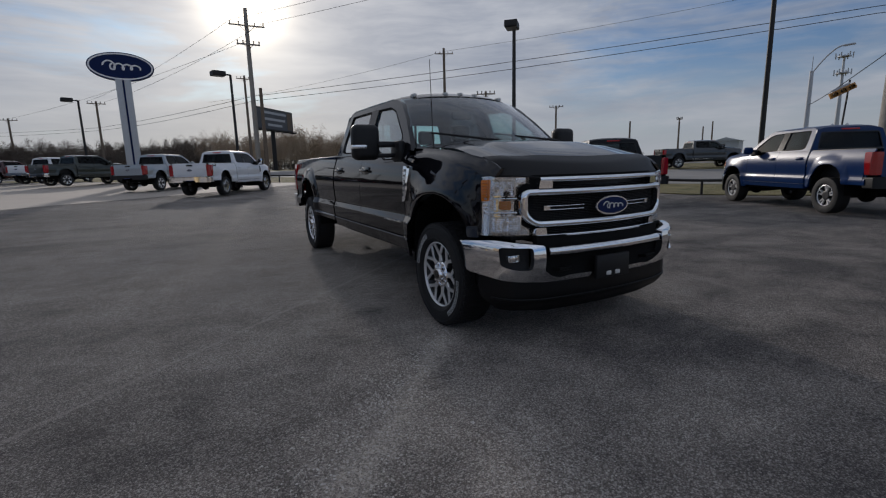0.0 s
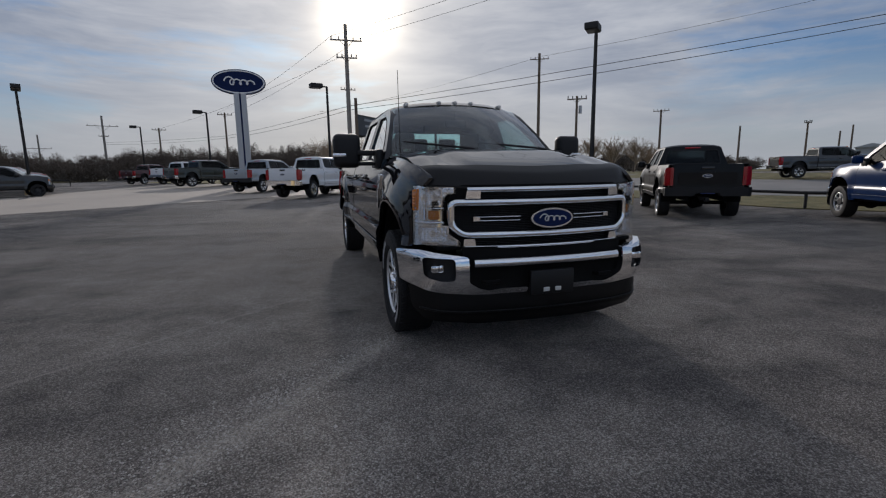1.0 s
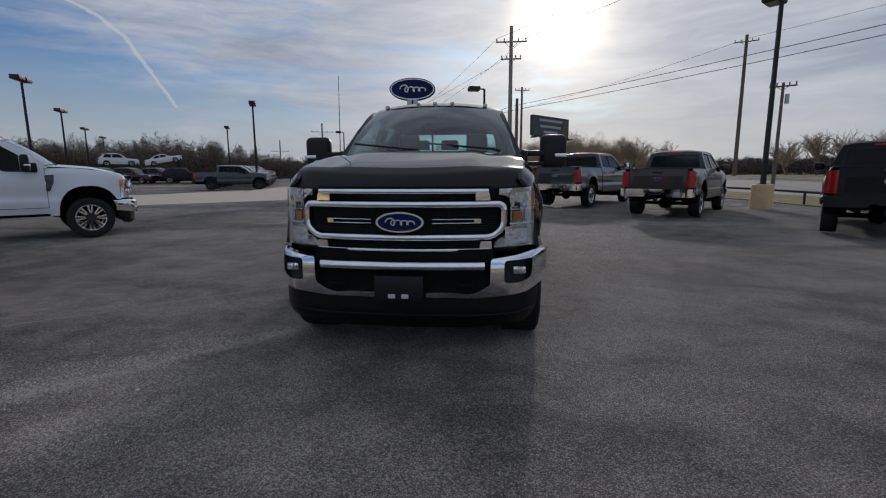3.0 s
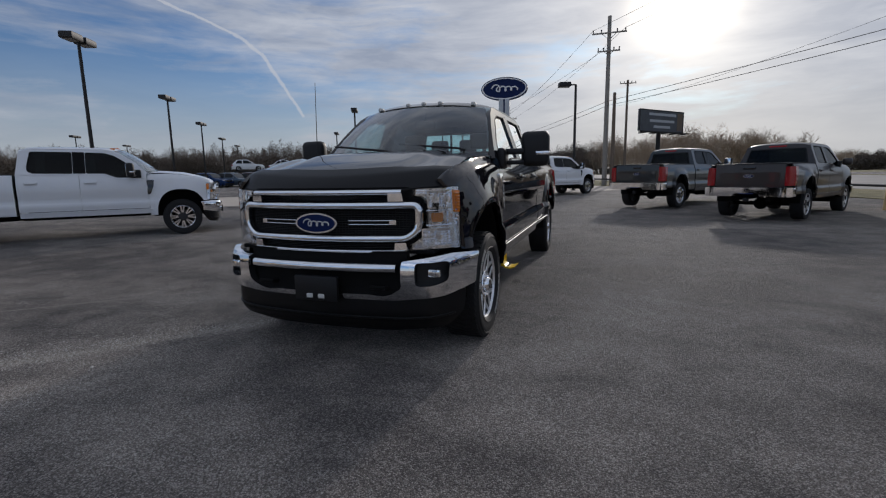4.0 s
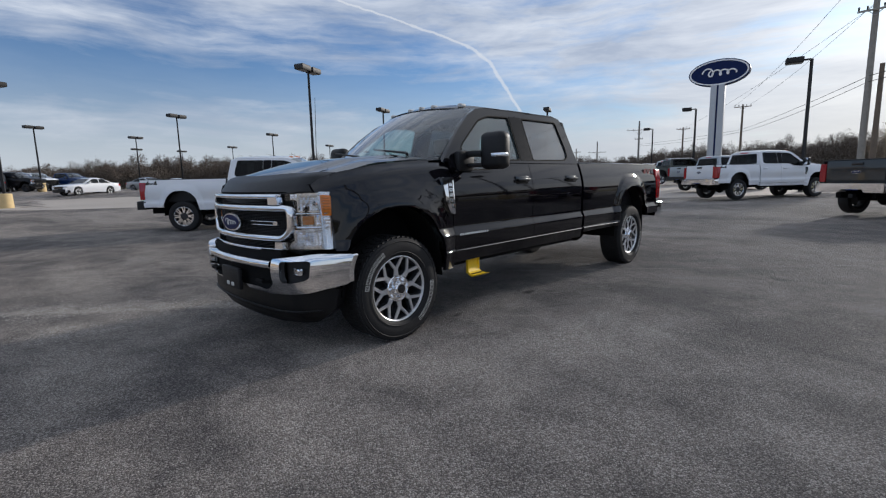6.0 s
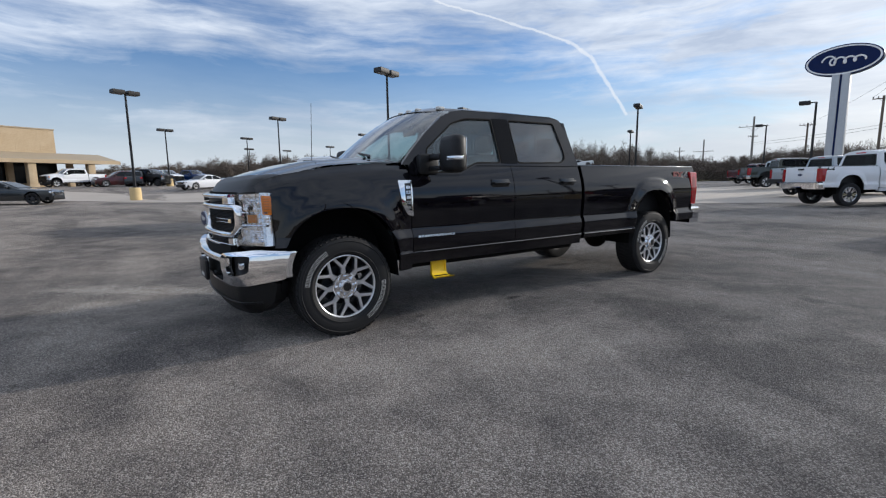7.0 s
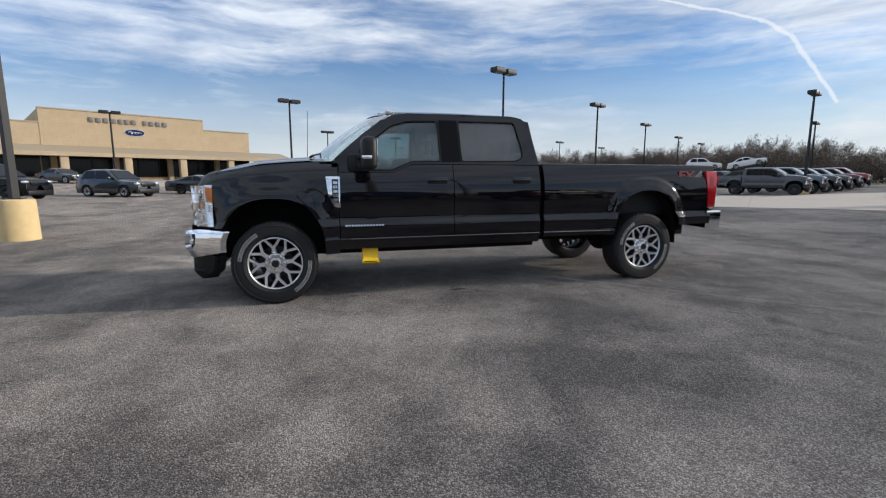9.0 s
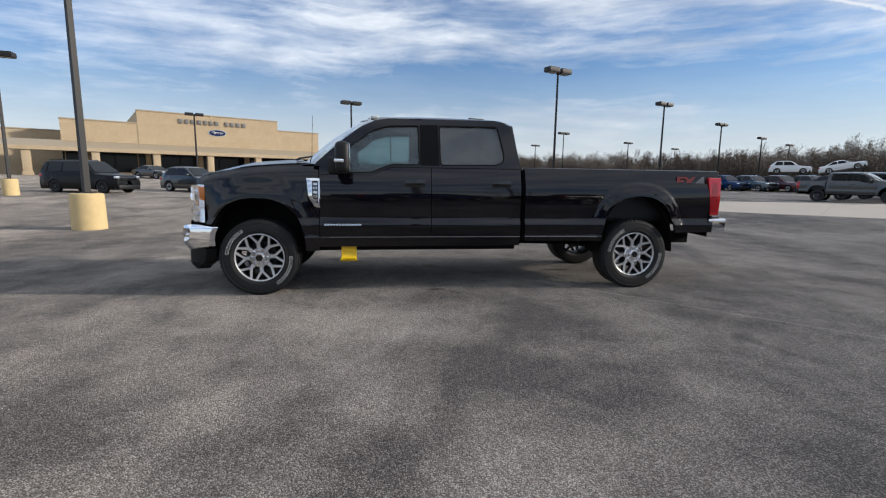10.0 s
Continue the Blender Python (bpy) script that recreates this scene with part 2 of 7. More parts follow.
    base = n.mix(n.math("MULTIPLY", worn, n.math("ADD", n.math("MULTIPLY", pick, 0.70), 0.12)), base, (0.62, 0.55, 0.47))
    # the thin pale joint between two paving lanes
    rel = n.vmath("SUBTRACT", v, (-0.36, 2.61, 0.0))
    joint = n.math("ADD", n.math("ABSOLUTE", n.math("ADD", n.vmath("DOT_PRODUCT", rel, (0.672, -0.740, 0.0)), n.math("MULTIPLY", n.math("SUBTRACT", n.noise(v, 2.0, 3.0), 0.5), 0.06))), n.math("MULTIPLY", n.noise(v, 14.0, 4.0, 0.7), 0.05))
    joint = n.math("MULTIPLY", n.math("SUBTRACT", 0.055, joint), 26.0, clamp=True)
    base = n.mix(n.math("MULTIPLY", joint, 0.42), base, (0.58, 0.51, 0.45))
    # two dark drips of oil beside the truck
    for x, y, wide in ((0.85, 0.79, 0.13), (0.86, 1.99, 0.16)):
        off = n.vmath("LENGTH", n.vmath("MULTIPLY", n.vmath("SUBTRACT", v, (x, y, 0.0)), (1.5, 0.7, 0.0)))
        drip = n.math("SUBTRACT", wide, n.math("ADD", off, n.math("MULTIPLY", n.noise(v, 9.0, 4.0, 0.6), 0.12)))
        base = n.mix(n.math("MULTIPLY", n.math("MULTIPLY", drip, 18.0, clamp=True), 0.8), base, (0.03, 0.029, 0.03))
    h = n.math("ADD", n.math("MULTIPLY", stones.outputs["Distance"], -1.0), n.math("MULTIPLY", grit, 0.8))
    return surface(n, base, n.math("ADD", n.math("MULTIPLY", wear, 0.12), 0.82), 0.0, h, 1.0, 0.008, spec=0.12, grain=1.0)


def concrete_build(n):
    v = place_vec(n)
    big = n.noise(n.scaled(v, (0.5, 1, 1), (0, 0, 40)), 0.35, 5.0, 0.6)
    fine = n.noise(v, 30.0, 5.0, 0.7)
    c = n.mix(big, (0.36, 0.305, 0.25), (0.52, 0.455, 0.39))
    c = n.mix(n.ramp(fine, [(0.35, (0.4,) * 3), (0.6, (0, 0, 0))]), c, (0.24, 0.22, 0.2))
    joint = n.put("ShaderNodeTexBrick", {"Vector": n.scaled(v, (1, 1, 1), (0, 0, -40)), "Scale": 1.0, "Mortar Size": 0.02, "Brick Width": 4.5, "Row Height": 4.5})
    joint.offset = 0.0
    c = n.mix(n.math("MULTIPLY", joint.outputs["Fac"], 0.25), c, (0.09, 0.085, 0.08))
    return surface(n, c, 0.85, 0.0, fine, 0.25, 0.004)


def grass_build(n):
    v = place_vec(n)
    a = n.noise(v, 1.2, 5.0, 0.6)
    b = n.noise(v, 26.0, 4.0, 0.7)
    c = n.mix(n.ramp(a, [(0.35, (0, 0, 0)), (0.65, (1, 1, 1))]), (0.105, 0.105, 0.03), (0.27, 0.215, 0.085))
    c = n.mix(n.math("MULTIPLY", b, 0.6), c, (0.05, 0.045, 0.02))
    return surface(n, c, 0.95, 0.0, b, 0.9, 0.05)


def stone_build(n):
    v = local_vec(n)
    a, b = n.noise(v, 0.5, 4.0, 0.6), n.noise(v, 9.0, 6.0, 0.7)
    c = n.mix(n.ramp(a, [(0.35, (0, 0, 0)), (0.65, (1, 1, 1))]), (0.44, 0.335, 0.21), (0.52, 0.41, 0.275))
    c = n.mix(n.ramp(b, [(0.3, (0.5,) * 3), (0.6, (0, 0, 0))]), c, (0.30, 0.215, 0.125))
    rnd = n.put("ShaderNodeObjectInfo").outputs["Random"]
    c = n.mix(n.math("MULTIPLY", rnd, 0.20), c, (0.56, 0.45, 0.32))
    return surface(n, c, 0.9, 0.0, b, 0.5, 0.02)


ASPHALT = material("asphalt", asphalt_build)
CONCRETE = material("concrete", concrete_build)
GRASS = material("dry_grass", grass_build)
STONE = material("tan_stone", stone_build)
ROAD = plain("road_surface", (0.20, 0.19, 0.18), 0.85, scale=0.6, vary=0.3)
CHROME = plain("chrome", (0.88, 0.89, 0.91), 0.02, 1.0, vary=0.02)


def flake_build(n):
    """Black paint with a faint violet flake under a clear coat."""
    v = local_vec(n)
    fleck = n.put("ShaderNodeTexVoronoi", {"Vector": v, "Scale": 900.0}).outputs["Color"]
    k = n.put("ShaderNodeSeparateColor", {0: fleck}).outputs[0]
    c = n.mix(k, (0.0018, 0.0016, 0.0026), (0.0060, 0.0052, 0.0080))
    p = n.put("ShaderNodeBsdfPrincipled", {"Base Color": c, "Specular IOR Level": 0.0, "Roughness": 0.5, "Coat Weight": 1.0, "Coat Roughness": n.math("ADD", n.math("MULTIPLY", n.noise(v, 30.0, 3.0), 0.03), 0.03), "Coat IOR": 1.52})
    return p.outputs[0]


BLACK = material("black_flake_paint", flake_build)


# Body black again, IOR raised to brighten the sky's reflection in the hood.
def bright_hood_build(n):
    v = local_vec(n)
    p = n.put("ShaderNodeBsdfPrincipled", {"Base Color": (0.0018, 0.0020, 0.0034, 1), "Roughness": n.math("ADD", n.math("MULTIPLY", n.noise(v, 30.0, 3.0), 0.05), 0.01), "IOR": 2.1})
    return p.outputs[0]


HOODBRIGHT = material("hood_black_boosted_sheen", bright_hood_build)
PLASTIC = plain("black_plastic", (0.009, 0.009, 0.010), 0.5, scale=30, bump=0.15, spec=0.35)
DAMBLACK = plain("dam_black", (0.0045, 0.0045, 0.005), 0.42, spec=0.25)
SMOKE = plain("smoke_acrylic", (0.006, 0.006, 0.007), 0.42, scale=20, spec=0.3)
PILLAR = plain("pillar_black", (0.003, 0.003, 0.0035), 0.14, spec=0.12)
REDDIM = plain("dim_red_lens", (0.32, 0.008, 0.012), 0.15, coat=0.6)
DARKGLOSS = plain("gloss_black", (0.008, 0.008, 0.009), 0.12, coat=0.6)
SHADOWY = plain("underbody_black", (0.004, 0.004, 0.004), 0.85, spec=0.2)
RUBBER = plain("tyre_rubber", (0.013, 0.013, 0.014), 0.7, scale=25, bump=0.25, spec=0.35)
MACHINED = plain("machined_alloy", (0.78, 0.78, 0.79), 0.33, 0.75, vary=0.06)
GUNMETAL = plain("dark_alloy", (0.035, 0.036, 0.04), 0.4, 0.4)


def pebble_build(n):
    k = n.put("ShaderNodeNewGeometry").outputs["Random Per Island"]
    return surface(n, n.ramp(k, [(0.0, (0.22, 0.19, 0.165)), (0.6, (0.46, 0.41, 0.36)), (1.0, (0.66, 0.62, 0.57))]), 0.9, spec=0.2)


PEBBLE = material("gravel", pebble_build)
STEEL = plain("brushed_steel", (0.40, 0.40, 0.41), 0.4, 1.0)
LETTER = plain("white_letter", (0.62, 0.61, 0.58), 0.7)
SILVER = plain("silver_trim", (0.70, 0.71, 0.73), 0.2, 0.9)
GLASS = pane("window_glass", (0.72, 0.88, 0.90), 1.25, 0.04)
TINT = pane("tinted_glass", (0.58, 0.68, 0.69), 1.3, 0.04)
REARTINT = pane("rear_tinted_glass", (0.24, 0.26, 0.28), 1.4, 0.08)
OUTLINE_WHITE = plain("faded_white_letter", (0.46, 0.46, 0.45), 0.7)
PRIVACY = pane("privacy_glass", (0.20, 0.22, 0.23), 0.35)
LENS = pane("lamp_lens", (0.93, 0.94, 0.95))
DECALRED = plain("decal_red", (0.20, 0.018, 0.020), 0.5)
DECALGREY = plain("decal_grey", (0.20, 0.20, 0.21), 0.5)
RED = plain("red_lens", (0.52, 0.008, 0.012), 0.10, coat=1.0)
AMBER = plain("amber_lens", (0.75, 0.20, 0.012), 0.15, coat=1.0)


def facet_build(n):
    v = local_vec(n)
    cell = n.put("ShaderNodeTexVoronoi", {"Vector": n.scaled(v, (1, 1, 0.55)), "Scale": 62.0})
    k = n.put("ShaderNodeSeparateColor", {0: cell.outputs["Color"]}).outputs[0]
    c = n.mix(n.ramp(k, [(0.1, (0, 0, 0)), (0.8, (1, 1, 1))]), (0.50, 0.51, 0.53), (1.0, 1.0, 1.0))
    return surface(n, c, 0.06, 1.0, k, 0.8, 0.012, spec=0.6)


AMBERDIM = plain("amber_reflector", (0.50, 0.17, 0.03), 0.2, coat=0.5)
LAMPWHITE = plain("lamp_white", (0.92, 0.93, 0.95), 0.10, 0.8, scale=50, vary=0.06, spec=0.7, bump=0.25)
FACET = material("facetted_reflector", facet_build)
BLUE = plain("oval_blue", (0.004, 0.014, 0.070), 0.4, spec=0.15)
SEAT = plain("seat_cloth", (0.075, 0.07, 0.066), 0.8, bump=0.2)
GLINTGREY = plain("glint_grey", (0.11, 0.113, 0.122), 0.5, 0.2)
YELLOW = plain("yellow_plastic", (0.90, 0.58, 0.01), 0.42)
SIGNAL = plain("signal_orange", (0.42, 0.20, 0.05), 0.6)
BRONZE = plain("bronze_pole_paint", (0.024, 0.023, 0.023), 0.55, spec=0.3)
WOODPOLE = plain("weathered_pole_wood", (0.15, 0.115, 0.085), 0.85, scale=6, vary=0.35, bump=0.3)
GREYPOLE = plain("pale_pole_wood", (0.27, 0.25, 0.22), 0.85, scale=6, vary=0.3, bump=0.3)
WIRE = plain("cable_black", (0.015, 0.015, 0.015), 0.6)
LAMPGLASS = plain("lamp_glass", (0.10, 0.10, 0.10), 0.3)
SIGNBAR = plain("letter_grey", (0.16, 0.155, 0.15), 0.6)
SIGNGREY = plain("sign_pole_grey", (0.42, 0.44, 0.46), 0.45)
WHITE = plain("white_enamel", (0.78, 0.78, 0.78), 0.35)
PLANTER = plain("painted_concrete", (0.62, 0.46, 0.23), 0.8, scale=5, vary=0.18, bump=0.3)
TANROOF = plain("tan_roofing", (0.36, 0.29, 0.20), 0.75, scale=8, vary=0.2)
DARKGLASS = plain("dark_storefront", (0.010, 0.012, 0.014), 0.12, spec=0.25)
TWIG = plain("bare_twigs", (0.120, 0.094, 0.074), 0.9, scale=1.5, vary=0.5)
# Paler than TWIG: light from behind the trees is put into the colour.
TWIGBACKLIT = plain("backlit_pale_twigs", (0.36, 0.28, 0.20), 0.9, scale=1.5, vary=0.4)
BRUSH = plain("dark_brush", (0.088, 0.072, 0.055), 0.9, scale=0.15, vary=0.6)
PLATEBLUE = plain("dealer_plate", (0.05, 0.09, 0.30), 0.5)
BOARD = plain("billboard_face", (0.07, 0.075, 0.085), 0.6, scale=1.0, vary=0.5)


# ---- shape helpers ----
def smooth(a, b, x):
    """An eased step from a to b."""
    t = min(1.0, max(0.0, (x - a) / (b - a)))
    return t * t * (3 - 2 * t)


def lin(x, table):
    """Straight-line table look-up."""
    return float(np.interp(x, [p[0] for p in table], [p[1] for p in table]))


def rise(x, y):
    """Height of the ground: level round the truck, rising gently further off."""
    r = max(0.0, math.hypot(x, y - 2) - 4)
    g = 0.00056 * r * r if r < 40 else 0.896 + 0.304 * (1 - math.exp(-(r - 40) * 0.147))
    # the lot stays lower towards the north-west
    bearing = math.degrees(math.atan2(y - 2, x)) % 360
    far = smooth(42, 62, r)
    cap = 1.6 - smooth(182, 158, bearing) * ((1.15 - 0.25 * far) * smooth(84, 112, bearing) + 0.27 * (1 - far) * smooth(109, 124, bearing))
    # and dips before it climbs to the showroom
    g *= 1 - 0.55 * smooth(170, 184, bearing) * smooth(262, 240, bearing) * (1 - smooth(38, 58, r))
    return g / (1 + (g / cap) ** 4) ** 0.25


def thing(name, m, label, category, group="", kind=""):
    ob = new(name)
    ob.empty_display_size = 0.1
    ob.matrix_basis = m
    return tagged(ob, label, category, group, kind)


def finish(bm, mat, sharp=38.0):
    bmesh.ops.remove_doubles(bm, verts=bm.verts, dist=1e-5)
    bad = [f for f in bm.faces if f.calc_area() < 1e-10]
    if bad:
        bmesh.ops.delete(bm, geom=bad, context="FACES")
    bmesh.ops.recalc_face_normals(bm, faces=bm.faces)
    limit = radians(sharp)
    for f in bm.faces:
        f.smooth = True
    for e in bm.edges:
        if len(e.link_faces) == 2 and e.calc_face_angle(0) > limit:
            e.smooth = False
    me = bpy.data.meshes.new("mesh")
    bm.to_mesh(me)
    bm.free()
    me.materials.append(mat)
    return me


def part(name, bm, mat, parent, label="", sharp=38.0, m=None):
    """One mesh object under a thing or a part."""
    me = bm if isinstance(bm, bpy.types.Mesh) else finish(bm, mat, sharp)
    ob = new(name, me)
    ob.parent = parent
    if m is not None:
        ob.matrix_basis = m
    return tagged(ob, label)


def single(name, bm, mat, m, label, category, group="", kind="", sharp=38.0):
    """A thing that is one mesh."""
    ob = new(name, finish(bm, mat, sharp))
    ob.matrix_basis = m
    return tagged(ob, label, category, group, kind)


def box(bm, x0, x1, y0, y1, z0, z1, bev=0.0, seg=2):
    made = bmesh.ops.create_cube(bm, size=1.0, matrix=Matrix.Translation(((x0 + x1) / 2, (y0 + y1) / 2, (z0 + z1) / 2)) @ Matrix.Diagonal((x1 - x0, y1 - y0, z1 - z0, 1)))
    if bev:
        edges = list({e for v in made["verts"] for e in v.link_edges})
        bmesh.ops.bevel(bm, geom=edges, offset=bev, segments=seg, profile=0.5, affect="EDGES", clamp_overlap=True)
    return bm


def rod(bm, p0, p1, r0, r1=None, n=12, caps=True):
    p0, p1 = Vector(p0), Vector(p1)
    d = p1 - p0
    turn = d.to_track_quat("Z", "Y").to_matrix().to_4x4()
    bmesh.ops.create_cone(bm, cap_ends=caps, segments=n, radius1=r0, radius2=r0 if r1 is None else r1, depth=d.length, matrix=Matrix.Translation((p0 + p1) / 2) @ turn)
    return bm


def tube(bm, pts, r, n=8):
    """A round bar in one piece along a line of points."""
    pts = [Vector(p) for p in pts]
    rows = []
    side = None
    for i, p in enumerate(pts):
        d = (pts[min(i + 1, len(pts) - 1)] - pts[max(i - 1, 0)]).normalized()
        if side is None:
            side = d.cross(Vector((0.3, 0.2, 0.93))).normalized()
        side = (side - d * side.dot(d)).normalized()
        up = d.cross(side)
        rows.append([p + (side * math.cos(2 * math.pi * k / n) + up * math.sin(2 * math.pi * k / n)) * r for k in range(n + 1)])
    vs = grid(bm, rows)
    bm.faces.new(vs[0][:n])
    bm.faces.new(vs[-1][:n])
    return bm


def grid(bm, rows, closed=False):
    """Quads between rows of points."""
    vs = [[bm.verts.new(p) for p in row] for row in rows]
    for a, b in zip(vs, vs[1:] + ([vs[0]] if closed else [])):
        for i in range(len(a) - 1):
            quad = (a[i], a[i + 1], b[i + 1], b[i])
            if (quad[0].co - quad[2].co).length > 1e-7 and (quad[1].co - quad[3].co).length > 1e-7:
                bm.faces.new(quad)
    return vs


def lathe(bm, prof, n=48, centre=(0, 0, 0)):
    """Turn (radius, along x) round the x axis."""
    rows = []
    for k in range(n):
        a = 2 * math.pi * k / n
        rows.append([(centre[0] + h, centre[1] + r * math.cos(a), centre[2] + r * math.sin(a)) for r, h in prof])
    return grid(bm, rows, True)


def rounded(pts, r, n=4):
    """Round the corners of a plane outline."""
    out = []
    m = len(pts)
    for i in range(m):
        p, a, b = Vector(pts[i]), Vector(pts[i - 1]), Vector(pts[(i + 1) % m])
        da, db = (a - p), (b - p)
        k = min(r, da.length * 0.45, db.length * 0.45)
        s, e = p + da.normalized() * k, p + db.normalized() * k
        for j in range(n + 1):
            t = j / n
            out.append(tuple(s * (1 - t) ** 2 + p * 2 * t * (1 - t) + e * t * t))
    return out


def ellipse(a, b, n=32, cx=0.0, cy=0.0):
    return [(cx + a * math.cos(2 * math.pi * k / n), cy + b * math.sin(2 * math.pi * k / n)) for k in range(n)]


def plate(bm, outline, place, holes=(), cuts=(), rises=()):
    """A plate from a plane outline with holes; place(u, v, w) gives the point on its face (w=0) or its back (w=1). cuts: lines u = c along which it may bend, rises: lines v = c."""
    flat2 = bmesh.new()
    for loop in (outline, *holes):
        vs = [flat2.verts.new((u, v, 0)) for u, v in loop]
        for i in range(len(vs)):
            flat2.edges.new((vs[i - 1], vs[i]))
    bmesh.ops.triangle_fill(flat2, use_beauty=True, use_dissolve=False, edges=flat2.edges[:])
    for c in cuts:
        bmesh.ops.bisect_plane(flat2, geom=flat2.verts[:] + flat2.edges[:] + flat2.faces[:], plane_co=(c, 0, 0), plane_no=(1, 0, 0))
    for c in rises:
        bmesh.ops.bisect_plane(flat2, geom=flat2.verts[:] + flat2.edges[:] + flat2.faces[:], plane_co=(0, c, 0), plane_no=(0, 1, 0))
    face = {v: bm.verts.new(place(v.co.x, v.co.y, 0.0)) for v in flat2.verts}
    back = {v: bm.verts.new(place(v.co.x, v.co.y, 1.0)) for v in flat2.verts}
    for f in flat2.faces:
        bm.faces.new([face[v] for v in f.verts])
        bm.faces.new([back[v] for v in reversed(f.verts)])
    for e in flat2.edges:
        if len(e.link_faces) == 1:
            a, b = e.verts
            bm.faces.new((face[a], face[b], back[b], back[a]))
    flat2.free()
    return bm


def sweep(bm, path, wide, deep, place, closed=False, soft=0.47):
    """A bar of rounded section (wide across the path in the plane, deep out of it) along a plane path; place(u, v, w): w metres out of the plane."""
    sec = []
    for sx, sy in ((1, 0), (1, 1), (-1, 1), (-1, 0)):
        if sy == 0:
            sec.append((sx * wide / 2, 0.0))
        else:
            k = min(wide, deep) * soft
            for j in range(4):
                a = (j / 3) * math.pi / 2
                if sx > 0:
                    sec.append((wide / 2 - k + k * math.cos(a), deep - k + k * math.sin(a)))
                else:
                    sec.append((-wide / 2 + k - k * math.sin(a), deep - k + k * math.cos(a)))
    rows = []
    m = len(path)
    for i, (u, v) in enumerate(path):
        a = Vector(path[i - 1] if (closed or i) else path[i])
        b = Vector(path[(i + 1) % m] if (closed or i < m - 1) else path[i])
        p = Vector((u, v))
        d1, d2 = (p - a), (b - p)
        d1 = d1.normalized() if d1.length else d2.normalized()
        d2 = d2.normalized() if d2.length else d1
        t = (d1 + d2).normalized()
        stretch = 1 / max(0.5, t.dot(d2))
        nrm = Vector((-t.y, t.x)) * stretch
        rows.append([place(u + nrm.x * s, v + nrm.y * s, h) for s, h in sec])
    vs = grid(bm, rows, closed)
    if not closed:
        bm.faces.new(vs[0])
        bm.faces.new(vs[-1][::-1])
    return bm


def fine(path, step=0.06):
    """Add points along a plane path so that it can bend."""
    out = []
    for a, b in zip(path, path[1:]):
        k = max(1, int(math.hypot(b[0] - a[0], b[1] - a[1]) / step))
        out += [(a[0] + (b[0] - a[0]) * j / k, a[1] + (b[1] - a[1]) * j / k) for j in range(k)]
    return out + [path[-1]]


def mirrored(bm):
    """Add the mirror image over x = 0."""
    geo = bmesh.ops.duplicate(bm, geom=bm.verts[:] + bm.edges[:] + bm.faces[:])["geom"]
    vs = [g for g in geo if isinstance(g, bmesh.types.BMVert)]
    for v in vs:
        v.co.x = -v.co.x
    bmesh.ops.reverse_faces(bm, faces=[g for g in geo if isinstance(g, bmesh.types.BMFace)])
    return bm


def words(text, size, depth, mat, parent, m, name="lettering", label="", bold=0.0):
    """Raised letters in the built-in font, as a mesh."""
    cu = bpy.data.curves.new("text", "FONT")
    cu.offset = bold
    cu.body, cu.size, cu.extrude, cu.align_x, cu.align_y = text, size, depth, "CENTER", "CENTER"
    tmp = new("text", cu)
    me = bpy.data.meshes.new_from_object(tmp)
    bpy.data.objects.remove(tmp)
    bpy.data.curves.remove(cu)
    me.materials.clear()
    me.materials.append(mat)
    return part(name, me, mat, parent, label, m=m)


# ---- the ground and its surfaces ----
def ground_sheet():
    bm = bmesh.new()
    radii = [0.0, 2, 4, 6, 8, 10, 13, 16, 19, 22, 25, 28, 31, 34, 37, 40, 43, 46, 50, 55, 60, 70, 85, 110, 160, 300, 700, 1500, 3000]
    rows = []
    for r in radii:
        rows.append([(r * math.cos(2 * math.pi * k / 72), 2 + r * math.sin(2 * math.pi * k / 72), rise(r * math.cos(2 * math.pi * k / 72), 2 + r * math.sin(2 * math.pi * k / 72)) * (1 if r < 200 else 0.6 if r < 1000 else 0.0)) for k in range(73)])
    grid(bm, rows)
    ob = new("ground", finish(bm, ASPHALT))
    tagged(ob, "worn grey asphalt lot with patchy dark sealcoat", "ground", kind="structure")


def overlay(name, near, far, mat, label, lift, n=40, k=10, category="pavement"):
    """A surface that lies on the ground between two lines across the plan."""
    def along(line, t):
        total = [0.0]
        for a, b in zip(line, line[1:]):
            total.append(total[-1] + math.dist(a, b))
        s = t * total[-1]
        return Vector((float(np.interp(s, total, [p[0] for p in line])), float(np.interp(s, total, [p[1] for p in line]))))
    bm = bmesh.new()
    rows = []
    for i in range(n + 1):
        a, b = along(near, i / n), along(far, i / n)
        row = []
        for j in range(k + 1):
            p = a.lerp(b, j / k)
            row.append((p.x, p.y, rise(p.x, p.y) + lift))
        rows.append([(row[0][0], row[0][1], row[0][2] - lift)] + row + [(row[-1][0], row[-1][1], row[-1][2] - lift)])
    grid(bm, rows)
    ob = new(name, finish(bm, mat))
    tagged(ob, label, category, kind="structure")


ground_sheet()
overlay("pavement", [(-62, -29), (-40, -8.6), (-13.5, 13.9), (-7.0, 19.9), (2.0, 27.0), (7.5, 31.2)], [(-68, -22), (-45, -1), (-19.5, 22.0), (-18, 34), (-14, 47), (-2, 52)], CONCRETE, "pale concrete drive with tooled joints across the lot", 0.012)
GRASS_NEAR = [(30, -20), (16.5, 1.5), (13.0, 6.8), (12.6, 12.5), (12.0, 18), (8.5, 27), (2.8, 31.5), (-8, 40), (-20, 60)]
GRASS_FAR = [(36, -14), (19.5, 7.5), (17.4, 12), (15.6, 20), (12.5, 30), (6.0, 37), (-5, 46), (-16, 66)]
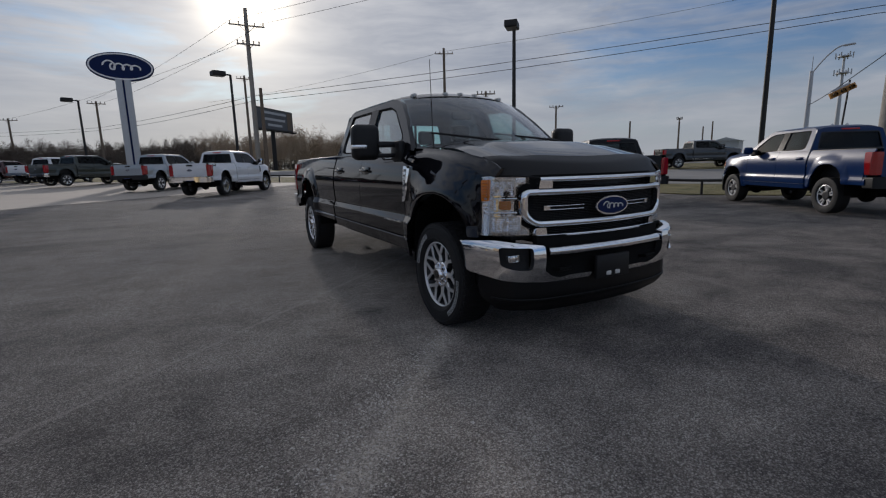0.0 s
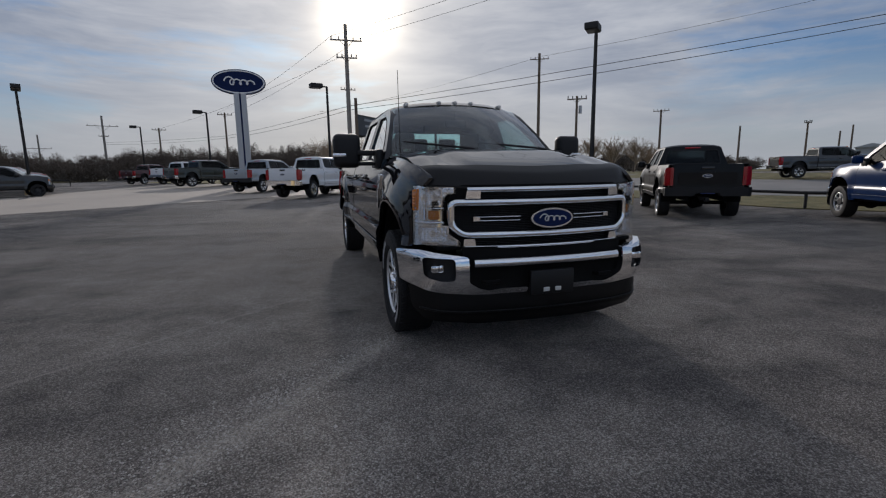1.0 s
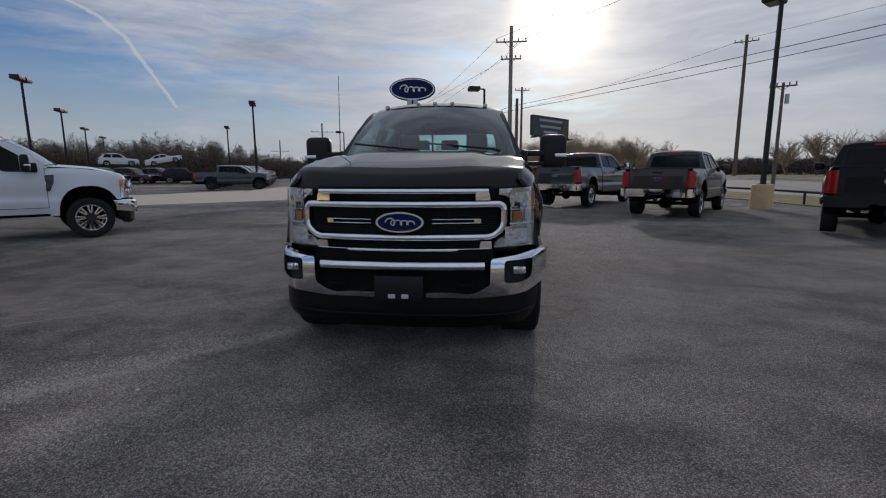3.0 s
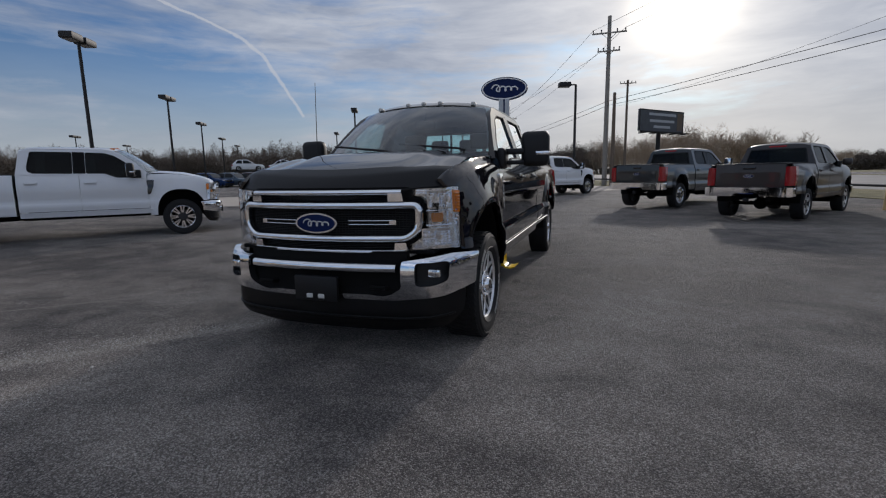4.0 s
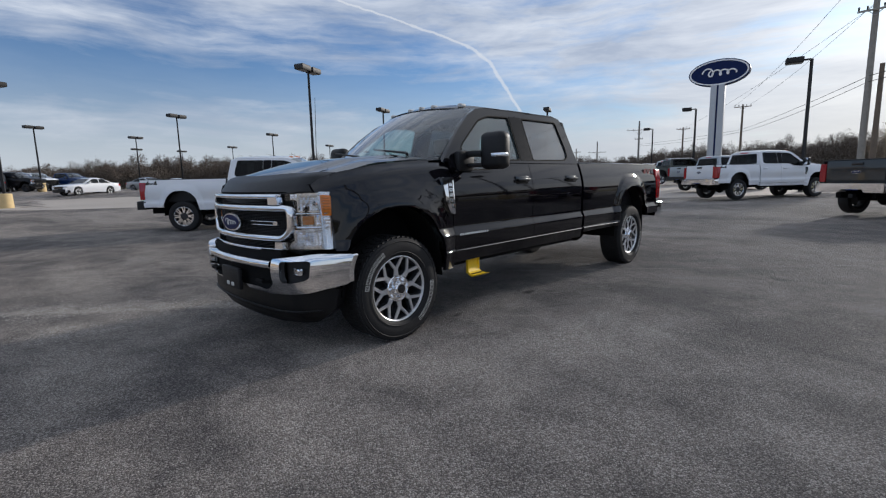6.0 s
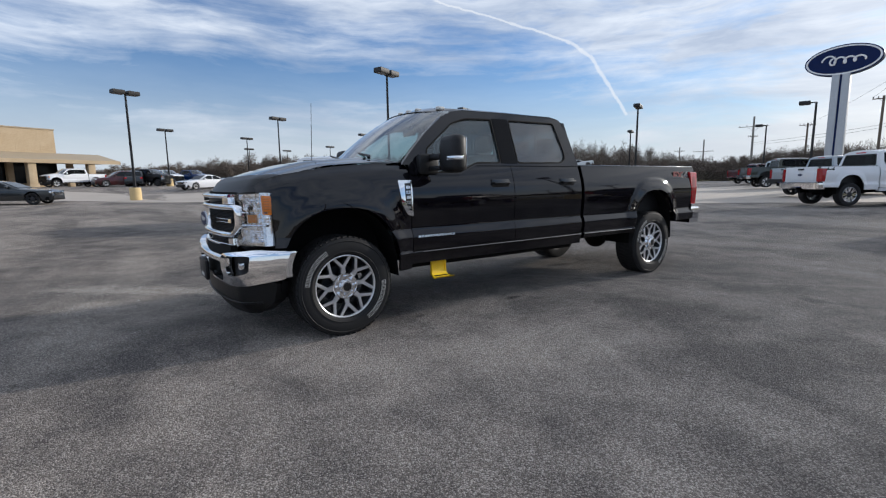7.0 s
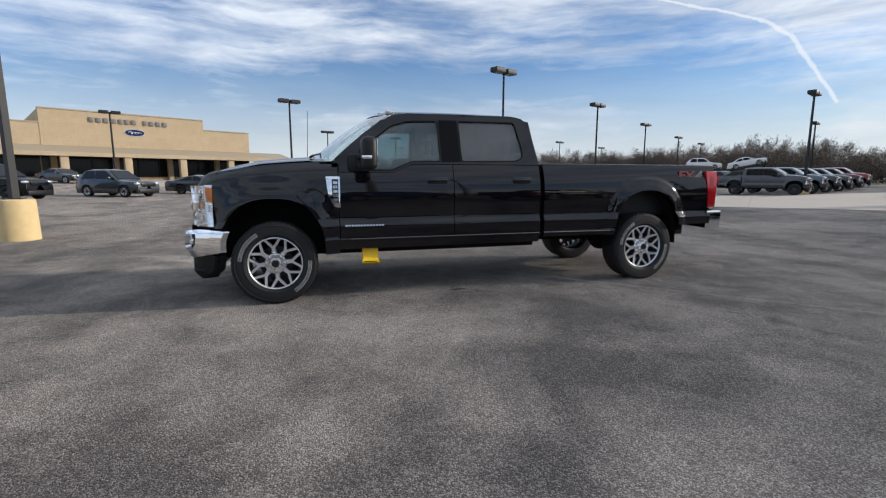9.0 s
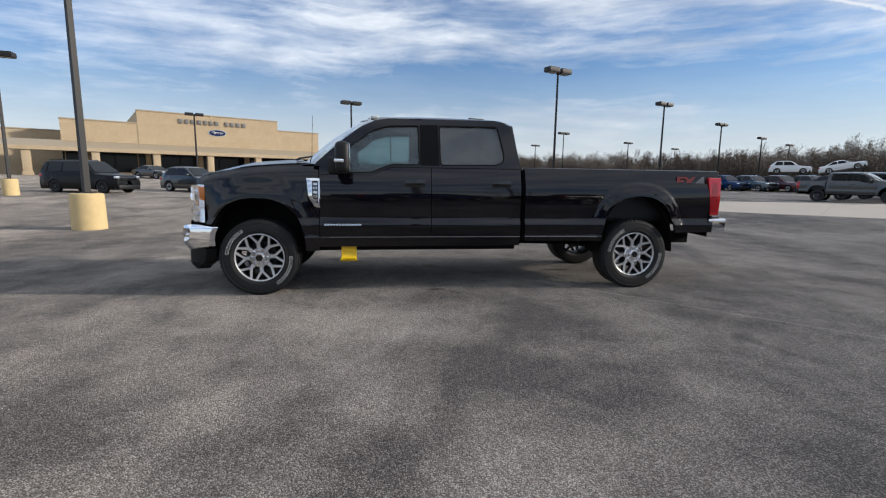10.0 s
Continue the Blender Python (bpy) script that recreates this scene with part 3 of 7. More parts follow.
ROAD_FAR = [(54, -4), (33, 14), (29.5, 21), (25, 32), (19, 42), (12, 50), (4, 60), (-6, 76)]
overlay("grass_verge", GRASS_NEAR, GRASS_FAR, GRASS, "dry winter grass verge along the lot", 0.03, 60, 8, "grass")
overlay("road", GRASS_FAR, ROAD_FAR, ROAD, "pale grey asphalt highway beyond the verge", 0.02, 60, 10, "road")
overlay("far_field", ROAD_FAR, [(300, -120), (220, 120), (180, 200), (120, 260), (70, 300), (30, 320), (0, 330), (-60, 330)], GRASS, "dry brown field beyond the highway", 0.02, 60, 24, "field")
overlay("west_field", [(-30, 46), (-45, 40), (-62, 36), (-80, 26), (-100, 10)], [(-60, 320), (-140, 280), (-200, 220), (-260, 140), (-300, 60)], GRASS, "dry brown field beyond the car lot", 0.02, 40, 20, "field")


# ---- pickup trucks ----
# Half width of the body side by height: a shelf low on the doors, an upright flank, a shoulder that turns in.
FLANK = [(0.40, 0.935), (0.50, 0.950), (0.60, 0.966), (0.652, 0.982), (0.668, 0.972), (0.76, 0.984), (0.80, 0.985), (0.862, 0.957), (0.93, 0.960), (1.05, 0.968), (1.16, 0.969), (1.24, 0.958), (1.30, 0.944), (1.35, 0.928), (1.40, 0.911), (1.45, 0.893), (1.50, 0.87)]
LEVELS = [0.47, 0.50, 0.55, 0.60, 0.64, 0.652, 0.668, 0.70, 0.74, 0.78, 0.80, 0.815, 0.83, 0.85, 0.862, 0.89, 0.93, 0.97, 1.01, 1.05, 1.09, 1.13, 1.16, 1.20, 1.24, 1.27, 1.30, 1.325, 1.35, 1.375, 1.40, 1.425, 1.45, 1.47]


def arch_value(y, z, c, a, b):
    """1 on the edge of a wheel opening, more outside it."""
    dy = abs(y - c) / a
    dz = max(0.0, z - 0.50) / b
    return (dy ** 2.4 + dz ** 2.4) ** (1 / 2.4)


def arch_height(y, c, a, b):
    u = abs(y - c) / a
    return 0.0 if u >= 1 else 0.50 + b * (1 - u ** 2.4) ** (1 / 2.4)


def eased(v, table, half):
    """Table look-up with its corners rounded off over a span."""
    return sum(lin(v + half * k / 4, table) for k in range(-4, 5)) / 9


def flank(y, z, arches):
    x = lin(z, FLANK) if z < 0.95 else eased(z, FLANK, 0.045)
    for c, a, b in arches:
        v = arch_value(y, z, c, a, b)
        # a soft swelling round the front wheel, a stepped flare round the rear one
        lo, hi = (1.12, 1.42) if c < 1 else (1.21, 1.27)
        x += 0.020 * (1 - smooth(lo, hi, v)) + 0.024 * (1 - smooth(1.0, 1.22, v))
    if y < -0.10:
        x -= 0.30 * (-0.10 - y) ** 2
    return x


def side_panel(bm, cols, levels, low, top, arches, extra=None, back=0.03):
    """A body panel on the left side, with its edges turned in."""
    rows = []
    for y in cols:
        lo, hi = low(y), top(y)
        row = []
        for z in levels:
            zz = min(hi, max(lo, z))
            x = flank(y, zz, arches) - (extra(y, zz) if extra else 0.0)
            row.append((x, y, zz))
        row.insert(0, (row[0][0] - back, row[0][1], row[0][2]))
        row.append((row[-1][0] - back, row[-1][1], row[-1][2] - 0.004))
        rows.append(row)
    rows.insert(0, [(x - back, y, z) for x, y, z in rows[0]])
    rows.append([(x - back, y, z) for x, y, z in rows[-1]])
    grid(bm, rows)
    return bm


def arch_cols(c, a, y0, y1, n):
    ys = {round(c - a * math.cos(math.pi * k / n), 4) for k in range(n + 1)}
    ys |= {round(c - a * (1 + 0.27 * j / 5), 4) for j in range(6)} | {round(c + a * (1 + 0.27 * j / 5), 4) for j in range(6)}
    ys |= {round(y0 + (y1 - y0) * k / 8, 4) for k in range(9)}
    ys |= {round(c + s * a * 0.9999, 4) for s in (-1, 1)} | {round(c + s * a * 1.002, 4) for s in (-1, 1)}
    return sorted(y for y in ys if y0 <= y <= y1)


def nose(x):
    """How far forward the face of the truck stands, across its width."""
    a = abs(x)
    return -0.875 + 0.24 * a * a + 0.9 * max(0.0, a - 0.72) ** 1.5


def face_place(depth, shift=0.0):
    return lambda u, v, w: (u, nose(u) + shift + depth * w, v)


def bar_place(shift=0.0):
    return lambda u, v, w: (u, nose(u) + shift - w, v)


XCUTS = [k * 0.08 for k in range(-12, 13)]
WHEELS = {}


def wheel_meshes(style, r, wide):
    key = (style, r, wide)
    if key in WHEELS:
        return WHEELS[key]
    rim = 0.272 if style in ("split", "chrome", "ten") else 0.235
    fine_one = style == "split"
    h = wide / 2
    bm = bmesh.new()
    lathe(bm, [(rim - 0.012, -h * 0.75), (rim, -h * 0.9), (rim + 0.02, -h), (r * 0.86, -h * 1.05), (r * 0.95, -h * 0.97), (r - 0.010, -h * 0.80), (r - 0.012, 0), (r - 0.010, h * 0.80), (r * 0.95, h * 0.97), (r * 0.86, h * 1.05), (rim + 0.045, h * 1.03), (rim + 0.02, h), (rim, h * 0.9), (rim - 0.012, h * 0.75)], 64 if fine_one else 32)
    lugs = 52 if fine_one else 0
    for k in range(lugs):
        for j, (x0, x1, off) in enumerate(((0.70, 0.93, 0), (-0.93, -0.70, 0.5), (0.12, 0.62, 0.5), (-0.62, -0.12, 0), (-0.10, 0.10, 0.25))):
            a = 2 * math.pi * (k + off) / lugs
            made = bmesh.ops.create_cube(bm, size=1.0, matrix=Matrix.Rotation(a, 4, "X") @ Matrix.Translation(((x0 + x1) / 2 * h * 0.97, 0, r - 0.012)) @ Matrix.Rotation(0.25 * (-1) ** j, 4, "Z") @ Matrix.Diagonal(((x1 - x0) * h, 0.040, 0.013, 1)))
    # rings moulded into the sidewall
    for rr in (rim + 0.030, r * 0.90) if fine_one else ():
        lathe(bm, [(rr - 0.004, h * 1.03), (rr, h * 1.055), (rr + 0.004, h * 1.03)], 64)
    tyre = finish(bm, RUBBER, 30)
    bm = bmesh.new()
    lathe(bm, [(rim - 0.02, -h * 0.8), (rim - 0.035, -h * 0.3), (rim - 0.03, h * 0.62), (rim - 0.012, h * 0.80)], 48)
    lathe(bm, [(0.0, -h * 0.1), (0.17, -h * 0.1), (0.17, h * 0.02), (0.0, h * 0.02)], 32)
    if not fine_one:
        lathe(bm, [(0.100, h * 0.5), (0.102, h * 0.74), (0.098, h * 0.76), (0.062, h * 0.75), (0.0, h * 0.74)], 32)
    barrel = finish(bm, GUNMETAL)
    bm = bmesh.new()
    lathe(bm, [(rim - 0.016, h * 0.78), (rim - 0.012, h * 0.88), (rim - 0.007, h * 0.91), (rim - 0.002, h * 0.90), (rim, h * 0.80)], 48)

    def spoke(a0, r0, a1, r1, w0, w1, x0, x1, thick=0.035, bm=bm):
        p = [Vector((x0, r0 * math.sin(a0), r0 * math.cos(a0))), Vector((x1, r1 * math.sin(a1), r1 * math.cos(a1)))]
        d = (p[1] - p[0]).normalized()
        side = d.cross(Vector((1, 0, 0))).normalized()
        v = []
        for q, wd in ((p[0], w0), (p[1], w1)):
            for sx, sd in ((0, 0.40), (0, -0.40), (-0.010, -0.5), (-thick, -0.55), (-thick, 0.55), (-0.010, 0.5)):
                v.append(bm.verts.new(q + Vector((sx, 0, 0)) + side * wd * sd))
        for i in range(6):
            bm.faces.new((v[i], v[(i + 1) % 6], v[6 + (i + 1) % 6], v[6 + i]))
        bm.faces.new(v[:6])
        bm.faces.new(v[11:5:-1])
    xo = h * 0.78
    pockets = None
    if style == "split":
        deep = bmesh.new()
        for k in range(8):
            a = 2 * math.pi * k / 8 - 0.09
            for grow, back, tgt, thick in ((1.0, 0.0, bm, 0.010), (1.25, -0.009, deep, 0.045)):
                spoke(a, 0.085, a, 0.176, 0.052 * grow, 0.034 * grow, xo * 0.93 + back, xo * 0.985 + back, thick, tgt)
                for s in (-1, 1):
                    spoke(a + s * 0.018, 0.160, a + s * 0.285, rim - 0.010, 0.029 * grow, 0.025 * grow, xo * 0.975 + back, xo * 1.04 + back, thick, tgt)
        pockets = finish(deep, GUNMETAL, 30)
    elif style == "chrome":
        for k in range(8):
            a = 2 * math.pi * k / 8
            for s in (-1, 1):
                spoke(a + s * 0.10, 0.07, a + s * 0.14, rim - 0.01, 0.030, 0.042, xo * 0.95, xo)
    elif style == "ten":
        for k in range(6):
            a = 2 * math.pi * k / 6
            spoke(a, 0.05, a, rim - 0.01, 0.075, 0.085, xo * 0.9, xo)
    else:
        for k in range(5):
            a = 2 * math.pi * k / 5
            for s in (-1, 1):
                spoke(a + s * 0.03, 0.04, a + s * 0.20, rim - 0.01, 0.035, 0.035, xo * 0.85, xo)
    rim_me = finish(bm, CHROME if style == "chrome" else GUNMETAL if style == "dark" else MACHINED, 30)
    bm = bmesh.new()
    if fine_one:
        lathe(bm, [(0.0, h * 0.74), (0.062, h * 0.75), (0.092, h * 0.75), (0.098, h * 0.785), (0.107, h * 0.785), (0.112, h * 0.74), (0.108, h * 0.5)], 32)
    lathe(bm, [(0.058, xo * 0.98), (0.054, xo + 0.028), (0.046, xo + 0.036), (0.0, xo + 0.038)], 24)
    cap = finish(bm, CHROME)
    bm = bmesh.new()
    if fine_one:
        lathe(bm, [(0.036, xo + 0.037), (0.036, xo + 0.040), (0.0, xo + 0.041)], 24)
    oval = finish(bm, DARKGLOSS)
    bm = bmesh.new()
    rod(bm, (xo * 0.92, 0, 0.080), (xo + 0.020, 0, 0.080), 0.016, 0.013, 6)
    nuts = finish(bm, CHROME)
    letters = None
    if fine_one:
        letters = []
        for mid, half in ((-0.98, 0.46), (2.05, 0.52)):
            bm = bmesh.new()
            n = round(half * 2 / 0.036)
            for k in range(n + 1):
                # sin a runs with y, so turn the other way round the axle
                turn = Matrix.Rotation(-(mid - half + k * 0.036), 4, "X")
                at = turn @ Matrix.Translation((h * 1.036, 0, (rim + r) / 2 - 0.010))
                bmesh.ops.create_cube(bm, size=1.0, matrix=at @ Matrix.Diagonal((0.005, 0.0035, 0.036, 1)))
                if k % 4 != 3 and k < n:
                    for dz in (-0.0165, 0.0165):
                        bmesh.ops.create_cube(bm, size=1.0, matrix=at @ Matrix.Translation((0, 0.006, dz)) @ Matrix.Diagonal((0.005, 0.014, 0.0035, 1)))
            letters.append(finish(bm, OUTLINE_WHITE))
    WHEELS[key] = (tyre, barrel, rim_me, cap, oval, nuts, letters, pockets)
    return WHEELS[key]


def add_wheel(root, x, y, r, wide, style):
    tyre, barrel, rim_me, cap, oval, nuts, letters, pockets = wheel_meshes(style, r, wide)
    hub = part("wheel", barrel, None, root, m=pose(x - math.copysign(wide / 2, x), y, r - 0.006, 0, 0, 0 if x > 0 else 180))
    part("tyre", tyre, None, hub, "black all-terrain tyre" if style == "split" else "")
    part("rim", rim_me, None, hub, "machined split-spoke alloy rim with dark pockets" if style == "split" else "")
    if style == "split":
        part("centre_cap", cap, None, hub, "chrome centre cap")
        part("cap_disc", oval, None, hub)
        part("spoke_back", pockets, None, hub, "dark painted spoke sides")
        for k in range(8):
            part("lug_nut", nuts, None, hub, m=Matrix.Rotation(2 * math.pi * k / 8, 4, "X"))
        for me in letters:
            part("sidewall_lettering", me, None, hub, "raised white sidewall lettering")


def flourish(a, b):
    """Strokes of a plain pen flourish: a curl and a run of round loops."""
    curl = []
    for k in range(40):
        t = k / 39
        curl.append((-0.42 * a + 0.20 * a * t - 0.17 * a * math.cos(t * 7.2) * (1 - 0.45 * t), b * (0.02 + 0.42 * math.sin(t * 7.2) * (1 - 0.50 * t))))
    loops = []
    for k in range(60):
        t = k / 59
        loops.append((-0.20 * a + 0.80 * a * t - 0.085 * a * math.sin(t * 18.85), b * (-0.02 - 0.26 * math.cos(t * 18.85) * (1 - 0.45 * t))))
    return curl, loops


def oval_badge(root, m, a, b, name="badge"):
    """A blue oval badge with a silver rim and a plain pale flourish."""
    flatm = lambda d0, d1: (lambda u, v, w: m @ Vector((u, -(d0 + (d1 - d0) * (1 - w)), v)))
    bm = plate(bmesh.new(), ellipse(a, b, 40), flatm(0, 0.012))
    ob = part(name, bm, SILVER, root, "blue oval badge with a silver rim")
    part("badge_field", plate(bmesh.new(), ellipse(a * 0.90, b * 0.84, 40), flatm(0.011, 0.016)), BLUE, ob)
    bm = bmesh.new()
    for stroke in flourish(a, b):
        sweep(bm, stroke, b * 0.115, 0.004, lambda u, v, w: m @ Vector((u, -0.015 - w, v)))
    part("badge_script", bm, LETTER, ob, "pale flourish")
    return ob


def facets(place, u0, u1, v0, v1, nu, nv, seed, deep=0.006):
    """A reflector of small facets: shallow pyramids with uneven tips; place(u, v, d) puts a point d metres out of the face."""
    r = random.Random(seed)
    bm = bmesh.new()
    du, dv = (u1 - u0) / nu, (v1 - v0) / nv
    for i in range(nu):
        for j in range(nv):
            a, b = u0 + du * i, v0 + dv * j
            ring = [bm.verts.new(place(a + du * p, b + dv * q, 0.0)) for p, q in ((0, 0), (1, 0), (1, 1), (0, 1))]
            tip = bm.verts.new(place(a + du * r.uniform(0.2, 0.8), b + dv * r.uniform(0.05, 0.6), deep * r.uniform(0.5, 1.5)))
            for k in range(4):
                bm.faces.new((ring[k], ring[(k + 1) % 4], tip))
    return bm


def glazing_x(z):
    return 0.902 - 0.36 * (z - 1.45)


def hood_z(y):
    return eased(y, [(-0.90, 1.225), (-0.80, 1.266), (-0.72, 1.300), (-0.62, 1.337), (-0.52, 1.360), (-0.42, 1.382), (-0.12, 1.456), (0.21, 1.484), (0.49, 1.500), (0.62, 1.505)], 0.05)


def fender_top(y):
    return eased(y, [(-0.66, 1.270), (-0.62, 1.308), (-0.55, 1.340), (-0.45, 1.366), (-0.2, 1.408), (0.0, 1.432), (0.30, 1.455), (0.56, 1.466), (0.70, 1.458)], 0.03)


def pickup(name, m, mat, label, wb=4.47, style="split", r=0.432, group="", zs=1.0, rear_chrome=True, detail=False, front="chrome", glass=TINT, ladder=0, mirror="tow", bed_cover=False, white_text=False, badge=True):
    """A crew-cab pickup; its origin is on the ground under the middle of the front axle, its nose towards -y."""
    root = thing(name, m, label, "pickup truck", group)
    n_arch = 34 if detail else 16
    arches = [(-0.005, 0.515, 0.590), (wb + 0.02, 0.49, 0.645)]
    end = wb + 1.13

    def both(nm, bm, mt, parent=root, lab=""):
        """A left part and its mirror image on the right."""
        twin = bm.copy()
        for v in twin.verts:
            v.co.x = -v.co.x
        bmesh.ops.reverse_faces(twin, faces=twin.faces[:])
        add(nm, bm, mt, parent, lab)
        add(nm, twin, mt, parent, lab)

    def add(nm, bm, mt, parent=root, lab="", sharp=38.0):
        if zs != 1.0:
            for v in bm.verts:
                v.co.z = v.co.z * zs
        return part(nm, bm, mt, parent, lab, sharp)

    # fenders, doors, rocker and bed sides
    levels = LEVELS if detail else LEVELS[::2] + [1.45]
    lev2 = sorted(set(levels) | {0.79 + 0.022 * k for k in range(31 if detail else 0)})
    both("fender", side_panel(bmesh.new(), sorted(arch_cols(-0.005, 0.515, -0.655, 0.655, n_arch) + [-0.562, -0.558]), lev2, lambda y: max((1.228 if y < -0.56 else 0.80) if y < -0.45 else 0.50, arch_height(y, *arches[0])), fender_top, arches, lambda y, z: 0.045 * smooth(fender_top(y) - 0.10, fender_top(y), z) ** 2), mat)
    # the sill of the front window drops towards the mirror
    door_top = lambda y: lin(y, [(1.24, 1.36), (1.46, 1.45)])
    for y0, y1 in ((0.664, 1.920), (1.928, 2.990)):
        both("door", side_panel(bmesh.new(), sorted({y0 + (y1 - y0) * k / 12 for k in range(13)} | ({1.24, 1.35, 1.46} if y0 < 1 else set())), [z for z in levels if z >= 0.668], lambda y: 0.664, door_top, arches), mat)
    bm = bmesh.new()
    side_panel(bm, [0.60, 0.9, 1.5, 2.2, 2.99], [0.545, 0.57, 0.60, 0.652, 0.657], lambda y: 0.545, lambda y: 0.657, arches, back=0.12)
    both("rocker_panel", bm, mat)
    bed0 = 3.046
    bm = bmesh.new()
    side_panel(bm, arch_cols(wb + 0.02, 0.49, bed0, end - 0.16, n_arch) + [end - 0.1505, end - 0.148, end - 0.02], lev2, lambda y: max((0.60 if y < wb else 0.70) if y < end - 0.149 else 1.388, arch_height(y, *arches[1])), lambda y: 1.452, arches)
    both("bed_side", bm, mat)
    both("quarter_panel", side_panel(bmesh.new(), [end - 0.147, end - 0.12, end - 0.10], levels, lambda y: 0.70, lambda y: 0.908, arches), mat)
    # bed floor, inner walls, rail caps
    bm = bmesh.new()
    box(bm, -0.80, 0.80, bed0, end - 0.03, 0.82, 0.86)
    box(bm, -0.86, 0.86, bed0, bed0 + 0.04, 0.60, 1.44)
    for s in (-1, 1):
        box(bm, *sorted((s * 0.76, s * 0.80)), bed0, end - 0.05, 0.82, 1.44)
    add("bed_liner", bm, PLASTIC)
    both("bed_rail_cap", box(bmesh.new(), 0.745, 0.885, bed0 + 0.005, end - 0.01, 1.440, 1.468, 0.012), PLASTIC if not detail else DARKGLOSS)
    if bed_cover:
        add("bed_cover", box(bmesh.new(), -0.76, 0.76, bed0 + 0.02, end - 0.02, 1.455, 1.485, 0.012), PLASTIC, lab="black soft bed cover")
    # tailgate
    gate_place = lambda u, v, w: (u, end + 0.012 - 0.06 * w - 0.015 * smooth(1.40, 1.47, v), v)
    bm = plate(bmesh.new(), rounded([(-0.765, 0.845), (0.765, 0.845), (0.765, 1.455), (-0.765, 1.455)], 0.03), gate_place)
    gate = add("tailgate", bm, mat)
    bm = plate(bmesh.new(), rounded([(-0.66, 0.95), (0.66, 0.95), (0.66, 1.25), (-0.66, 1.25)], 0.04), lambda u, v, w: (u, end + 0.024 - 0.03 * w, v))
    add("tailgate_panel", bm, mat, gate)
    add("tailgate_handle", box(bmesh.new(), -0.14, 0.14, end, end + 0.030, 1.33, 1.40, 0.012), DARKGLOSS, gate)
    if badge:
        ob = oval_badge(root, Matrix.Translation((0, end + 0.026, 1.16 * zs)) @ Matrix.Rotation(math.pi, 4, "Z"), 0.115, 0.046, "tailgate_badge")
    # rear bumper with number plate
    bumper_mat = CHROME if rear_chrome else PLASTIC
    rear = lambda u: end + 0.155 - 0.02 * u * u - 2.2 * max(0.0, abs(u) - 0.82) ** 2
    bm = plate(bmesh.new(), rounded([(-0.965, 0.635), (-0.30, 0.640), (-0.26, 0.72), (0.26, 0.72), (0.30, 0.640), (0.965, 0.635), (0.972, 0.868), (-0.972, 0.868)], 0.025), lambda u, v, w: (u, rear(u) - 0.24 * w, v), cuts=XCUTS + [-0.92, -0.94, 0.92, 0.94])
    bump = add("rear_bumper", bm, bumper_mat)
    bm = plate(bmesh.new(), [(-0.80, 0.0), (0.80, 0.0), (0.80, 1.0), (-0.80, 1.0)], lambda u, v, w: (u, rear(u) - 0.01 - 0.11 * v, 0.878 - 0.012 * w), cuts=XCUTS)
    add("step_pad", bm, PLASTIC, bump)
    add("number_plate", box(bmesh.new(), -0.16, 0.16, end + 0.13, end + 0.142, 0.70, 0.84, 0.004), PLATEBLUE, bump, "blue dealer plate with plain bars")
    bm = bmesh.new()
    for k in range(5):
        box(bm, -0.11 + k * 0.046, -0.08 + k * 0.046, end + 0.141, end + 0.146, 0.755, 0.79)
    add("plate_lettering", bm, WHITE, bump)
    add("hitch_receiver", box(bmesh.new(), -0.05, 0.05, end + 0.02, end + 0.15, 0.50, 0.60, 0.006), PLASTIC)
    # tail lamps, wrapped round the corner
    for s in (-1, 1):
        bm = plate(bmesh.new(), rounded([(0.772, 0.912), (0.966, 0.912), (0.975, 1.15), (0.955, 1.384), (0.772, 1.384)], 0.02), lambda u, v, w: (s * u, end + 0.03 - (0.215 - 0.05 * smooth(1.38, 0.92, v)) * w - 0.05 * smooth(0.86, 0.96, u) * (1 - w), v), cuts=[0.86, 0.90, 0.93, 0.955])
        lamp = add("tail_lamp", bm, RED if detail else REDDIM, lab="red tail lamp")
        if detail:
            # a darker curved window let into the side of the lens
            bm = plate(bmesh.new(), rounded([(end - 0.130, 0.95), (end - 0.045, 0.94), (end - 0.030, 1.06), (end - 0.060, 1.17), (end - 0.060, 1.30), (end - 0.120, 1.33), (end - 0.140, 1.15)], 0.02), lambda u, v, w: (s * (lin(v, [(0.912, 0.966), (1.15, 0.975), (1.384, 0.955)]) + 0.0025 - 0.01 * w), u, v), rises=[1.0, 1.08, 1.15, 1.24])
            add("lamp_window", bm, REDDIM, lamp, "dark red inner lens")
        bm = plate(bmesh.new(), rounded([(0.795, 1.02), (0.925, 1.02), (0.925, 1.20), (0.795, 1.20)], 0.015), lambda u, v, w: (s * u, end + 0.034 - 0.03 * w - 0.05 * smooth(0.86, 0.96, u), v))
        add("reversing_lens", bm, REDDIM, lamp)
    # cab: sides of the glasshouse, roof, rear wall
    out = [(0.668, 1.358), (0.668, 1.450), (0.600, 1.450), (0.735, 1.585), (0.925, 1.757), (1.135, 1.915), (1.275, 1.982), (1.44, 2.012), (2.70, 2.022), (2.84, 1.995), (2.925, 1.90), (2.995, 1.450), (1.46, 1.449), (1.24, 1.358)]
    front_win = rounded([(0.86, 1.380), (0.90, 1.600), (1.16, 1.792), (1.26, 1.866), (1.44, 1.922), (1.785, 1.935), (1.788, 1.480), (1.455, 1.476), (1.235, 1.382)], 0.03)
    rear_win = rounded([(2.035, 1.480), (2.032, 1.940), (2.735, 1.945), (2.80, 1.62), (2.79, 1.53), (2.70, 1.490)], 0.035)
